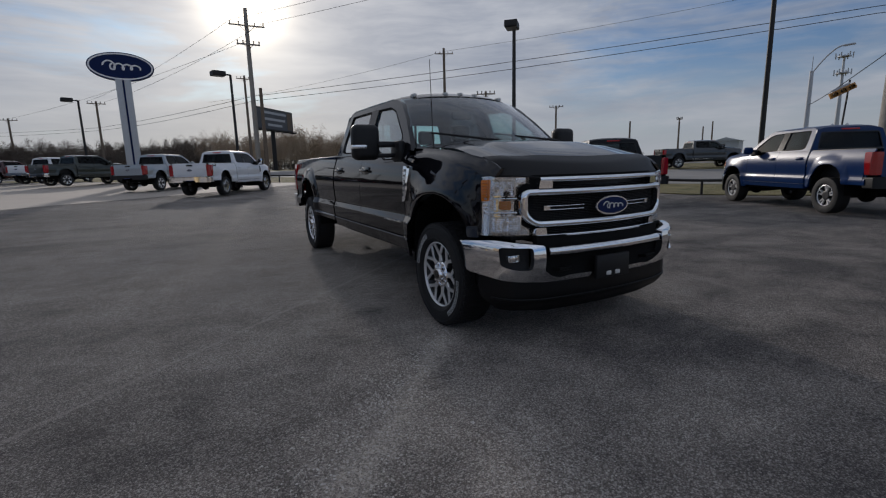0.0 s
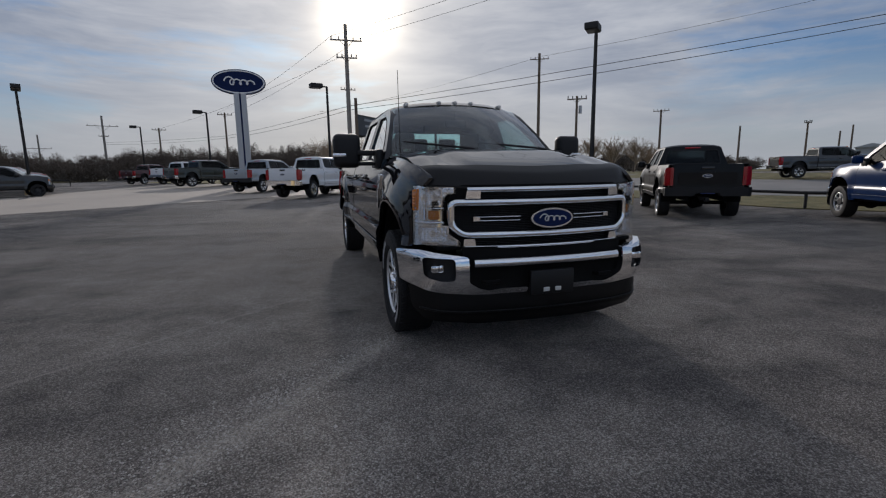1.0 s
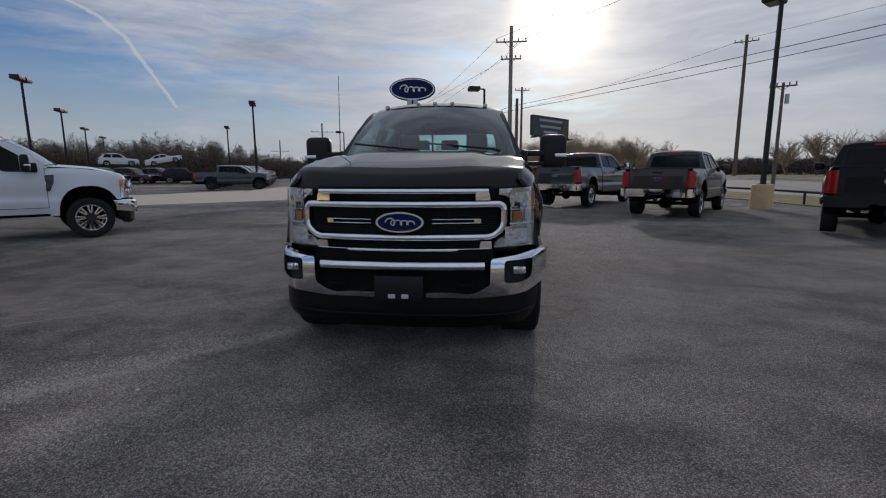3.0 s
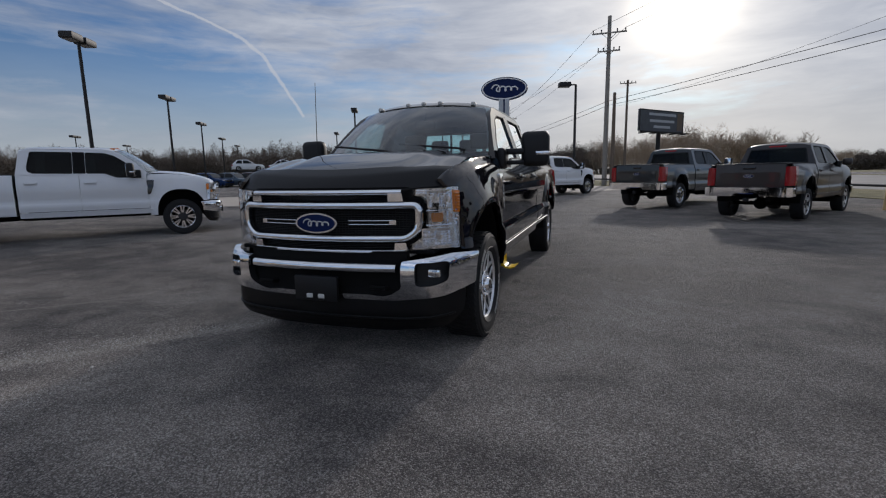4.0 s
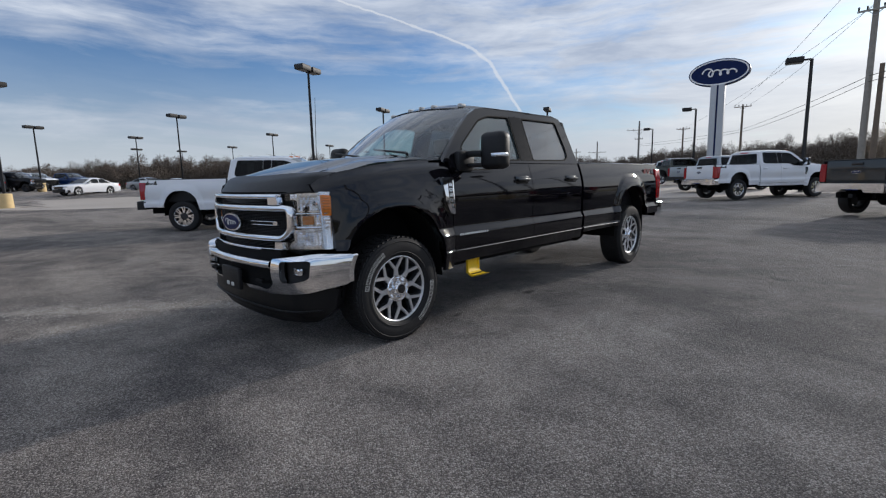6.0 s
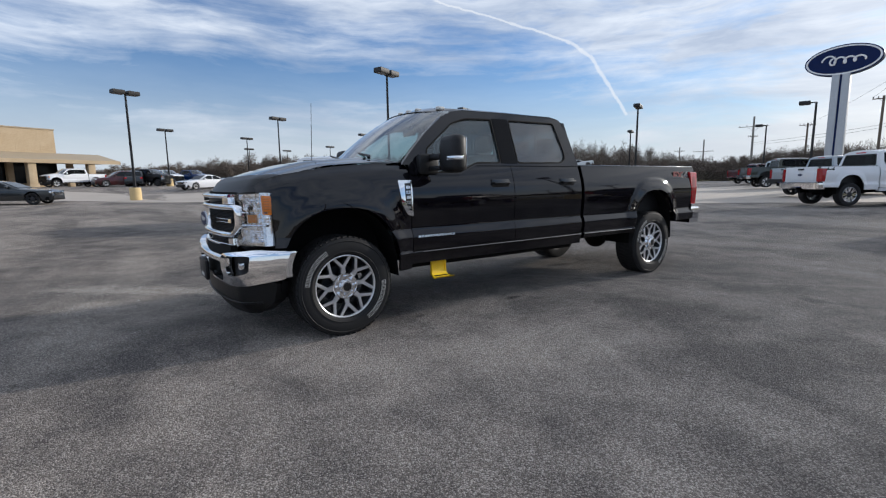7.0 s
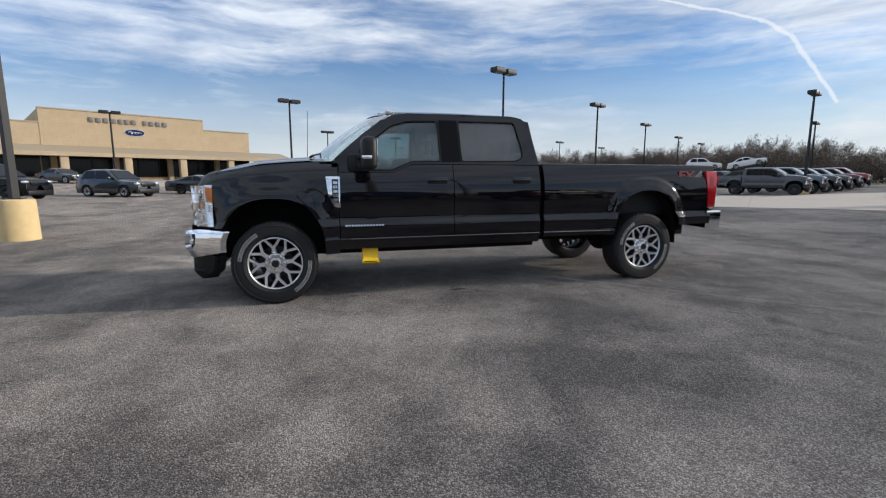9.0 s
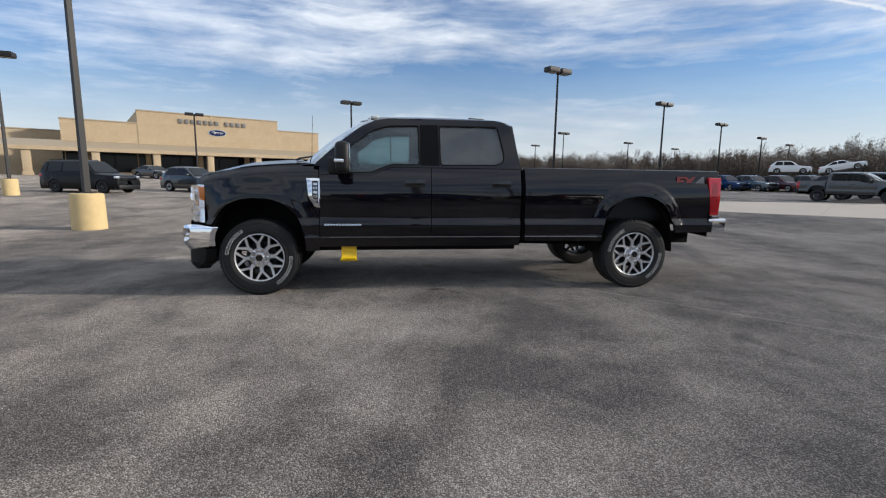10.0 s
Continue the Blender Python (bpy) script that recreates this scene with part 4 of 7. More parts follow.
    for s in (-1, 1):
        bm = plate(bmesh.new(), out, lambda u, v, w: (s * (glazing_x(v) - 0.05 * w), u, v), (front_win, rear_win))
        pil = add("cab_side", bm, mat)
        for win, gl in ((front_win, glass), (rear_win, REARTINT if detail else PRIVACY)):
            add("side_window", plate(bmesh.new(), win, lambda u, v, w: (s * (glazing_x(v) - 0.014 - 0.004 * w), u, v)), gl, pil)
            add("window_seal", sweep(bmesh.new(), win, 0.014, 0.005, lambda u, v, w: (s * (glazing_x(v) - 0.002 + w), u, v), True), SHADOWY, pil)
        bm = plate(bmesh.new(), [(1.80, 1.475), (1.800, 1.945), (2.018, 1.948), (2.022, 1.475)], lambda u, v, w: (s * (glazing_x(v) + 0.004 - 0.006 * w), u, v))
        add("pillar_trim", bm, PILLAR, pil)
        if detail:
            bm = bmesh.new()
            box(bm, *sorted((s * 0.735, s * 0.752)), 1.915, 1.921, 1.47, 1.96)
            for q in bm.verts:
                q.co.x = s * (glazing_x(q.co.z) + (0.003 if abs(q.co.x) > 0.74 else -0.006))
            add("door_gap", bm, SHADOWY, pil)
    rows = []
    for i in range(15):
        u = i / 14
        row = []
        for k in range(21):
            t = -1 + k / 10
            y = (1.09 + 0.190 * t * t) * (1 - u) + 2.915 * u
            z = 2.000 + 0.062 * (1 - abs(t) ** 3.2) + 0.018 * math.sin(u * math.pi) - 0.055 * smooth(0.93, 1.0, u) - 0.040 * smooth(0.05, 0.0, u)
            row.append((t * (0.716 - 0.012 * (abs(t) > 0.98)), y, z))
        rows.append([(row[0][0], row[0][1], row[0][2] - 0.03)] + row + [(row[-1][0], row[-1][1], row[-1][2] - 0.03)])
    bm = bmesh.new()
    grid(bm, rows)
    add("roof", bm, mat)
    rear_out = [(-0.70, 0.60), (0.70, 0.60), (0.86, 0.75), (0.87, 1.45), (0.725, 1.960), (0.55, 2.005), (0.30, 2.020), (-0.30, 2.020), (-0.55, 2.005), (-0.725, 1.960), (-0.87, 1.45), (-0.86, 0.75)]
    back_win = rounded([(-0.72, 1.50), (0.72, 1.50), (0.635, 1.89), (-0.635, 1.89)], 0.04)
    back_y = lambda v: 3.0 - 0.155 * max(0.0, v - 1.45)
    bm = plate(bmesh.new(), rear_out, lambda u, v, w: (u, back_y(v) - 0.04 * w, v), (back_win,))
    wall = add("cab_back", bm, mat)
    add("rear_window", plate(bmesh.new(), back_win, lambda u, v, w: (u, back_y(v) - 0.012 - 0.004 * w, v)), GLASS if detail else PRIVACY, wall)
    bm = bmesh.new()
    sweep(bm, back_win, 0.03, 0.006, lambda u, v, w: (u, back_y(v) + w, v), True)
    if detail:
        for x in (-0.25, 0.25):
            box(bm, x - 0.012, x + 0.012, 2.92, 2.95, 1.50, 1.89)
    add("rear_window_seal", bm, PLASTIC, wall)
    add("high_brake_lamp", box(bmesh.new(), -0.20, 0.20, 2.90, 2.945, 1.945, 1.985, 0.01), RED, wall)
    # windscreen, wipers, cowl
    rows = []
    for i in range(9):
        u = i / 8
        rows.append([((-1 + k / 10) * (0.835 * (1 - u) + 0.695 * u), (0.41 + 0.19 * (-1 + k / 10) ** 2) * (1 - u) + (1.095 + 0.185 * (-1 + k / 10) ** 2) * u, (1.510 - 0.045 * (-1 + k / 10) ** 2) * (1 - u) + (2.018 - 0.03 * (-1 + k / 10) ** 2) * u + 0.036 * math.sin(u * math.pi)) for k in range(21)])
    bm = bmesh.new()
    grid(bm, rows)
    add("windscreen", bm, GLASS, lab="raked windscreen")
    bm = bmesh.new()
    rows = []
    for i in range(4):
        rows.append([((-1 + k / 10) * 0.86, 0.30 + 0.18 * (-1 + k / 10) ** 2 + 0.055 * i, 1.478 + 0.006 * i - 0.02 * (-1 + k / 10) ** 2) for k in range(21)])
    grid(bm, rows)
    add("cowl", bm, PLASTIC)
    for s0, s1, y0 in ((-0.10, -0.72, 0.50), (0.62, -0.02, 0.50)):
        p0, p1 = Vector((s0, y0 - 0.08, 1.538)), Vector((s1, y0 + 0.06, 1.605))
        bm = rod(bmesh.new(), p0, p1, 0.011, 0.009, 6)
        rod(bm, p0 + Vector((0.05, -0.03, -0.02)), p0, 0.014, 0.014, 6)
        add("wiper", bm, PLASTIC)
    # hood
    def hood_point(u, t):
        x = 0.842 * t
        y0 = nose(x) + 0.035 + 0.02 * abs(t)
        y1 = 0.36 + 0.19 * t * t
        y = y0 * (1 - u) + y1 * u
        dome = 0.026 * (1 - smooth(0.44, 0.60, abs(x))) * smooth(0.05, 0.35, u)
        return x, y, hood_z(y) + 0.012 * (1 - t * t) + dome - 0.020 * smooth(0.86, 1.0, abs(t)) - 0.085 * (1 - smooth(0.0, 0.10, u)) ** 2

    rows = [[hood_point((i / 24) ** 1.4, -1 + k / 16) for k in range(33)] for i in range(25)]
    bm = bmesh.new()
    grid(bm, [[(x, y + 0.03, z - 0.03) for x, y, z in rows[0]]] + rows)
    add("hood", bm, HOODBRIGHT if detail else mat)
    if detail:
        bm = bmesh.new()
        strip = []
        for i in range(6):
            row = []
            for k in range(31):
                t = (-1 + k / 15) * 0.985
                p = hood_point(i / 5 * (0.150 + 0.015 * (1 - smooth(0.45, 0.85, abs(t)))), t)
                row.append((p[0] * 0.995, p[1] - 0.008, p[2] + 0.004 + 0.004 * smooth(3, 5, i)))
            strip.append(row)
        grid(bm, [[(x, y + 0.01, z - 0.035) for x, y, z in strip[0]]] + strip + [[(x, y + 0.004, z - 0.012) for x, y, z in strip[-1]]])
        add("hood_guard", bm, SMOKE, lab="dark smoked hood guard")
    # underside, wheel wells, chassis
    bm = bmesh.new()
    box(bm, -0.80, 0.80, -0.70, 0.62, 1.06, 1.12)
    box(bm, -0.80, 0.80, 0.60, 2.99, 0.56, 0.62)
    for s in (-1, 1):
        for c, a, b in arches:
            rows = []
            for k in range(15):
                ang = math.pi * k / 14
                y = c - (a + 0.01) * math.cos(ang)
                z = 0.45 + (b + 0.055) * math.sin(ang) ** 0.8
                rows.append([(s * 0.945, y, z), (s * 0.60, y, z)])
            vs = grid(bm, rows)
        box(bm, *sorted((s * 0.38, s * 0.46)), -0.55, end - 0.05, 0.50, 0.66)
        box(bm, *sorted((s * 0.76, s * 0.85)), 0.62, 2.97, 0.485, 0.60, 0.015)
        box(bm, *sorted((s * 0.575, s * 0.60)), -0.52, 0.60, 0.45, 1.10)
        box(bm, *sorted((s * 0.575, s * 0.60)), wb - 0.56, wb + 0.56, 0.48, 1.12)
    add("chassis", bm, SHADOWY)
    for y in (0.0, wb):
        bm = rod(bmesh.new(), (-0.70, y, r), (0.70, y, r), 0.055, 0.055, 10)
        bmesh.ops.create_uvsphere(bm, u_segments=12, v_segments=8, radius=0.17, matrix=Matrix.Translation((0.05 if y else 0.25, y, r)))
        add("axle", bm, SHADOWY)
    bm = bmesh.new()
    rod(bm, (0.05, 0.9, 0.55), (0.05, wb - 0.1, 0.47), 0.05, 0.05, 8)
    if detail:
        rod(bm, (-0.35, 1.0, 0.52), (-0.45, end - 0.2, 0.55), 0.05, 0.05, 8)
        box(bm, 0.10, 0.50, 1.7, 2.9, 0.46, 0.60, 0.03)
        box(bm, -0.5, -0.1, 2.9, 3.6, 0.48, 0.64, 0.03)
        for s in (-1, 1):
            box(bm, *sorted((s * 0.50, s * 0.57)), wb - 0.75, wb + 0.75, 0.50, 0.545, 0.01)
            rod(bm, (s * 0.48, 0.12, 0.42), (s * 0.50, 0.25, 0.85), 0.035, 0.03, 8)
    add("drive_shaft", bm, SHADOWY)
    for y in (0.0, wb):
        for s in (-1, 1):
            add_wheel(root, s * (0.985 if detail else 0.968), y, r, 0.285 if detail else 0.28, style)
    # mirrors
    for s in (-1, 1):
        bm = bmesh.new()
        if mirror == "tow":
            box(bm, *sorted((s * 1.085, s * 1.345)), 0.87, 1.02, 1.375, 1.70, 0.055, 3)
        else:
            box(bm, *sorted((s * 1.00, s * 1.22)), 0.86, 0.99, 1.42, 1.62, 0.05, 3)
        mir = add("mirror", bm, PLASTIC if mirror == "tow" else mat, lab="large black towing mirror" if mirror == "tow" else "")
        bm = bmesh.new()
        box(bm, *sorted((s * 0.89, s * 1.12)), 0.86, 0.93, 1.49, 1.545, 0.018)
        if mirror == "tow":
            box(bm, *sorted((s * 0.89, s * 1.12)), 0.86, 0.93, 1.395, 1.435, 0.015)
        box(bm, *sorted((s * 0.875, s * 0.955)), 0.76, 0.98, 1.36, 1.55, 0.03)
        add("mirror_arm", bm, PLASTIC, mir)
        if mirror == "tow":
            add("mirror_lamp", box(bmesh.new(), *sorted((s * 1.225, s * 1.350)), 0.865, 0.965, 1.478, 1.515, 0.010), LAMPWHITE, mir, "clear turn lamp")
            add("mirror_glass", box(bmesh.new(), *sorted((s * 1.115, s * 1.315)), 1.018, 1.024, 1.40, 1.675, 0.002), CHROME, mir)
    # door handles
    for s in (-1, 1):
        for y0, y1 in ((1.615, 1.85), (2.635, 2.865)):
            bm = bmesh.new()
            xx = flank(y0, 1.27, arches)
            box(bm, *sorted((s * (xx - 0.01), s * (xx + 0.008))), y0, y1, 1.222, 1.312, 0.012)
            cup = add("handle_cup", bm, DARKGLOSS if detail else mat)
            bm = bmesh.new()
            box(bm, *sorted((s * (xx + 0.018), s * (xx + 0.042))), y0 + 0.015, y1 - 0.012, 1.256, 1.288, 0.010)
            add("door_handle", bm, DARKGLOSS if detail else mat, cup)
    # front end
    chrome = CHROME if front == "chrome" else DARKGLOSS
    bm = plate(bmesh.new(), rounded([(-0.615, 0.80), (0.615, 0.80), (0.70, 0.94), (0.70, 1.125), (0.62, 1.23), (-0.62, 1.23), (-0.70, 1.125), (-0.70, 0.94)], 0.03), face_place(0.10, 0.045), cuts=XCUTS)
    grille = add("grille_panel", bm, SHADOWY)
    bm = bmesh.new()
    if detail:
        for k in range(36):
            z = 0.80 + k * 0.0118
            half = 0.66 if 0.90 < z < 1.10 else 0.53
            sweep(bm, fine([(-half, z), (half, z)], 0.1), 0.0045, 0.010, bar_place(0.045))
        for k in range(56):
            x = -0.64 + k * 0.0233
            rod(bm, (x, nose(x) + 0.038, 0.91), (x, nose(x) + 0.038, 1.10), 0.003, 0.003, 4, False)
    else:
        for k in range(6):
            z = 0.84 + k * 0.065
            sweep(bm, fine([(-0.6, z), (0.6, z)], 0.2), 0.012, 0.010, bar_place(0.045))
    add("grille_mesh", bm, PLASTIC, grille, "black mesh")
    ring = rounded([(-0.690, 1.112), (0.690, 1.112), (0.690, 0.955), (0.612, 0.890), (-0.612, 0.890), (-0.690, 0.955)], 0.045, 5)
    bm = sweep(bmesh.new(), fine(ring + [ring[0]], 0.07)[:-1], 0.046, 0.055, bar_place(0.03), True)
    add("grille_ring", bm, chrome, grille, "bright chrome surround")
    bm = bmesh.new()
    sweep(bm, fine([(-0.585, 1.198), (0.585, 1.198)]), 0.034, 0.05, bar_place(0.03))
    for s in (-1, 1):
        plate(bm, [(s * 0.50, 1.138), (s * 0.598, 1.138), (s * 0.590, 1.19), (s * 0.50, 1.19)], face_place(0.05, -0.02))
    add("grille_top_bar", bm, chrome, grille)
    bm = bmesh.new()
    sweep(bm, fine([(-0.600, 0.805), (0.600, 0.805)]), 0.020, 0.045, bar_place(0.03))
    for s in (-1, 1):
        plate(bm, [(s * 0.525, 0.80), (s * 0.612, 0.80), (s * 0.605, 0.862), (s * 0.535, 0.862)], face_place(0.04, -0.01))
    add("grille_lower_bar", bm, chrome, grille)
    for s in (-1, 1):
        bm = bmesh.new()
        for z in (0.984, 1.010):
            sweep(bm, fine([(s * 0.21, z), (s * 0.53, z)]), 0.007, 0.012, bar_place(0.03))
        plate(bm, [(s * 0.49, 0.985), (s * 0.535, 0.981), (s * 0.535, 1.013), (s * 0.49, 1.009)], face_place(0.01, 0.016))
        add("grille_inner_bar", bm, chrome, grille)
    if badge:
        oval_badge(root, Matrix.Translation((0, nose(0) - 0.030, 0.997 * zs)), 0.162, 0.069, "grille_badge")
    # head lamps
    for s in (-1, 1):
        lamp_out = [(0.655, 1.215), (0.893, 1.222), (0.908, 1.02), (0.905, 0.815), (0.628, 0.812), (0.630, 0.848), (0.705, 0.900), (0.735, 0.95), (0.735, 1.10), (0.725, 1.150), (0.70, 1.168), (0.655, 1.172)]
        wrap = lambda sh, d: (lambda u, v, w: (s * u, nose(u) + sh + d * w, v))
        cuts = [0.70, 0.75, 0.79, 0.83, 0.86, 0.88]
        body = add("headlamp", plate(bmesh.new(), lamp_out, wrap(0.038, 0.05), cuts=cuts), FACET if detail else STEEL, lab="clear headlamp with amber marker")
        add("lens", plate(bmesh.new(), lamp_out, wrap(-0.004, 0.003), cuts=cuts), LENS, body)
        cup = lambda u, v, d: (s * u, nose(u) + 0.030 - d, v)
        for u0, u1, v0, v1 in ((0.738, 0.890, 1.085, 1.208), (0.700, 0.890, 0.832, 0.955)):
            hole = rounded([(u0 + 0.008, v0 + 0.008), (u1 - 0.008, v0 + 0.008), (u1 - 0.008, v1 - 0.008), (u0 + 0.008, v1 - 0.008)], 0.012)
            add("lamp_bezel", plate(bmesh.new(), rounded([(u0, v0), (u1, v0), (u1, v1), (u0, v1)], 0.015), wrap(0.012, 0.024), [hole], cuts=cuts), CHROME if detail else STEEL, body)
            if detail:
                add("lamp_unit", facets(cup, u0 + 0.008, u1 - 0.008, v0 + 0.008, v1 - 0.008, 9, 7, 3), CHROME, body, "facetted reflector", sharp=4.0)
        if detail:
            # two projector eyes above, one below
            for u, v in ((0.785, 1.148), (0.845, 1.148), (0.800, 0.895)):
                p = Vector((s * u, nose(u) + 0.010, v))
                eye = add("lamp_bulb", rod(bmesh.new(), p + Vector((0, 0.02, 0)), p, 0.021, 0.025, 16), CHROME, body)
                bm = bmesh.new()
                bmesh.ops.create_uvsphere(bm, u_segments=12, v_segments=8, radius=0.019, matrix=Matrix.Translation(p) @ Matrix.Diagonal((1, 0.5, 1, 1)))
                add("lamp_eye", bm, LENS, eye, "clear projector lens")
            add("lamp_reflector", facets(cup, 0.838, 0.895, 0.988, 1.062, 4, 4, 7), CHROME, body, sharp=4.0)
            add("lamp_reflector", facets(cup, 0.664, 0.728, 1.180, 1.210, 6, 2, 9), CHROME, body, sharp=4.0)
            ribs = bmesh.new()
            for k in range(9):
                u = 0.645 + 0.014 * k
                rod(ribs, (s * u, nose(u) + 0.018, 0.822), (s * (u + 0.018), nose(u) + 0.018, 0.846 + 0.004 * k), 0.004, 0.004, 5)
            add("lamp_ribs", ribs, LAMPWHITE, body)
        for v, wd in ((0.974, 0.016), (1.073, 0.010)):
            add("lamp_divider", sweep(bmesh.new(), fine([(0.732, v), (0.902, v)], 0.03), wd, 0.022, lambda u, v, w: (s * u, nose(u) + 0.026 - w, v)), CHROME, body)
        bm = plate(bmesh.new(), rounded([(0.758, 0.994), (0.818, 0.994), (0.820, 1.056), (0.758, 1.056)], 0.012), wrap(0.026, 0.012), cuts=cuts)
        add("amber_lamp", bm, AMBERDIM, body, "amber turn lamp")
        # marker on the flank of the fender
        bm = bmesh.new()
        side_x = lambda y, z: flank(y, z, []) - 0.006
        plate(bm, rounded([(-0.622, 1.060), (-0.560, 1.055), (-0.558, 1.200), (-0.628, 1.208)], 0.010), lambda u, v, w: (s * (side_x(u, v) + 0.012 - 0.03 * w), u, v))
        marker = add("side_marker", bm, AMBER, body, "amber side marker")
        for k in range(6 if detail else 0):
            z = 1.082 + 0.020 * k
            add("marker_rib", rod(bmesh.new(), (s * (side_x(-0.615, z) + 0.0125), -0.615, z), (s * (side_x(-0.566, z) + 0.0125), -0.566, z), 0.0045, 0.0045, 5), AMBERDIM, marker)
        if detail:
            add("side_reflector", facets(lambda u, v, d: (s * (side_x(u, v) + 0.008 + d), u, v), -0.616, -0.566, 0.835, 1.040, 3, 9, 5), CHROME, body, sharp=4.0)
        bm = bmesh.new()
        plate(bm, rounded([(-0.622, 0.815), (-0.562, 0.815), (-0.556, 1.03), (-0.552, 1.224), (-0.636, 1.228)], 0.008), lambda u, v, w: (s * (side_x(u, v) + 0.006 - 0.03 * w), u, v))
        add("lamp_side", bm, LAMPWHITE, body)
    # front bumper
    def bumper_y(u, shift=0.0):
        a = abs(u)
        return -0.935 + 0.14 * a * a + 4.2 * max(0.0, a - 0.74) ** 2 + shift

    bcuts = [k * 0.06 for k in range(-17, 18)] + [s * v for s in (-1, 1) for v in (0.93, 0.955, 0.975, 0.99)]
    bar = lambda u, v, w: (u, bumper_y(u, 0.05 - w), v)
    bumper = add("front_bumper", sweep(bmesh.new(), fine([(-0.565, 0.702), (0.565, 0.702)]), 0.062, 0.06, bar), chrome, lab="polished chrome bumper")
    for s in (-1, 1):
        outl = rounded([(s * 0.168, 0.476), (s * 0.36, 0.478), (s * 0.46, 0.466), (s * 0.62, 0.484), (s * 0.86, 0.510), (s * 1.005, 0.560), (s * 1.02, 0.775), (s * 0.90, 0.792), (s * 0.605, 0.752), (s * 0.600, 0.575), (s * 0.53, 0.528), (s * 0.46, 0.506), (s * 0.36, 0.520), (s * 0.168, 0.520)], 0.02)
        fog = rounded([(s * 0.695, 0.588), (s * 0.80, 0.588), (s * 0.885, 0.615), (s * 0.892, 0.748), (s * 0.695, 0.742)], 0.03)
        bm = plate(bmesh.new(), outl, lambda u, v, w: (u * (1 - 0.015 * w), bumper_y(u, 0.05 * w - 0.018 + 0.050 * ((v - 0.665) / 0.16) ** 2 + 0.02 * smooth(0.755, 0.80, v)), v), (fog,), cuts=bcuts, rises=[0.485, 0.50, 0.52, 0.545, 0.57, 0.60, 0.63, 0.66, 0.69, 0.72, 0.745, 0.765, 0.78])
        endp = add("bumper_end", bm, chrome, bumper)
        bm = plate(bmesh.new(), rounded([(s * 0.680, 0.570), (s * 0.81, 0.570), (s * 0.90, 0.60), (s * 0.905, 0.765), (s * 0.680, 0.765)], 0.03), lambda u, v, w: (u, bumper_y(u, 0.060 + 0.03 * w), v), cuts=bcuts)
        add("fog_recess", bm, PLASTIC, bumper)
        add("fog_lamp", box(bmesh.new(), s * 0.80 - 0.044, s * 0.80 + 0.044, bumper_y(0.80, 0.022), bumper_y(0.80, 0.07), 0.640, 0.694, 0.012), FACET, bumper, "clear fog lamp")
        ex = s * 0.44
        add("tow_hook", tube(bmesh.new(), [(ex - 0.05, bumper_y(0.44, 0.05), 0.565), (ex - 0.05, bumper_y(0.44, -0.005), 0.575), (ex + 0.05, bumper_y(0.44, -0.005), 0.575), (ex + 0.05, bumper_y(0.44, 0.05), 0.565)], 0.014, 8), SHADOWY, bumper)
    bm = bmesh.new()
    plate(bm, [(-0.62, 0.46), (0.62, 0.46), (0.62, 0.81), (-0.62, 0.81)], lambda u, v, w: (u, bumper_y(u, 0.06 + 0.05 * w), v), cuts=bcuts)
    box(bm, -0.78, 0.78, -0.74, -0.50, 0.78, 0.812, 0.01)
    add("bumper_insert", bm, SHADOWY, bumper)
    bm = box(bmesh.new(), -0.175, 0.160, bumper_y(0, -0.022), bumper_y(0, 0.01), 0.468, 0.640, 0.008)
    holder = add("plate_bracket", bm, PLASTIC, bumper, "empty black number plate bracket")
    for x in (-0.055, 0.035):
        add("bracket_clip", box(bmesh.new(), x - 0.024, x + 0.024, bumper_y(0, -0.027), bumper_y(0, -0.018), 0.488, 0.518, 0.004), LETTER, holder)
    dam = [(-0.955, 0.535), (-0.60, 0.50), (0.60, 0.50), (0.955, 0.535), (0.940, 0.37), (0.86, 0.285), (0.50, 0.245), (-0.50, 0.245), (-0.86, 0.285), (-0.940, 0.37)]
    dam_y = lambda u, v: bumper_y(u, 0.055 + 0.07 * smooth(0.36, 0.245, v))
    bm = plate(bmesh.new(), rounded(dam, 0.03), lambda u, v, w: (u * (1 - 0.05 * w), dam_y(u, v) + 0.10 * w, v), cuts=bcuts, rises=[0.27, 0.29, 0.31, 0.33, 0.36, 0.42])
    lip = add("air_dam", bm, DAMBLACK, bumper, "black plastic air dam")
    add("dam_ridge", sweep(bmesh.new(), fine([(-0.90, 0.375), (-0.6, 0.352), (0.6, 0.352), (0.90, 0.375)]), 0.016, 0.014, lambda u, v, w: (u, dam_y(u, v) - w + 0.003, v)), DAMBLACK, lip)
    # roof marker lamps
    if mirror == "tow":
        for x in (-0.54, -0.19, -0.01, 0.175, 0.525):
            bm = box(bmesh.new(), x - 0.022, x + 0.022, 1.19 + 0.16 * x * x, 1.285 + 0.16 * x * x, 2.040 - 0.085 * x * x, 2.080 - 0.085 * x * x, 0.014)
            add("roof_marker", bm, LETTER if detail else AMBER)
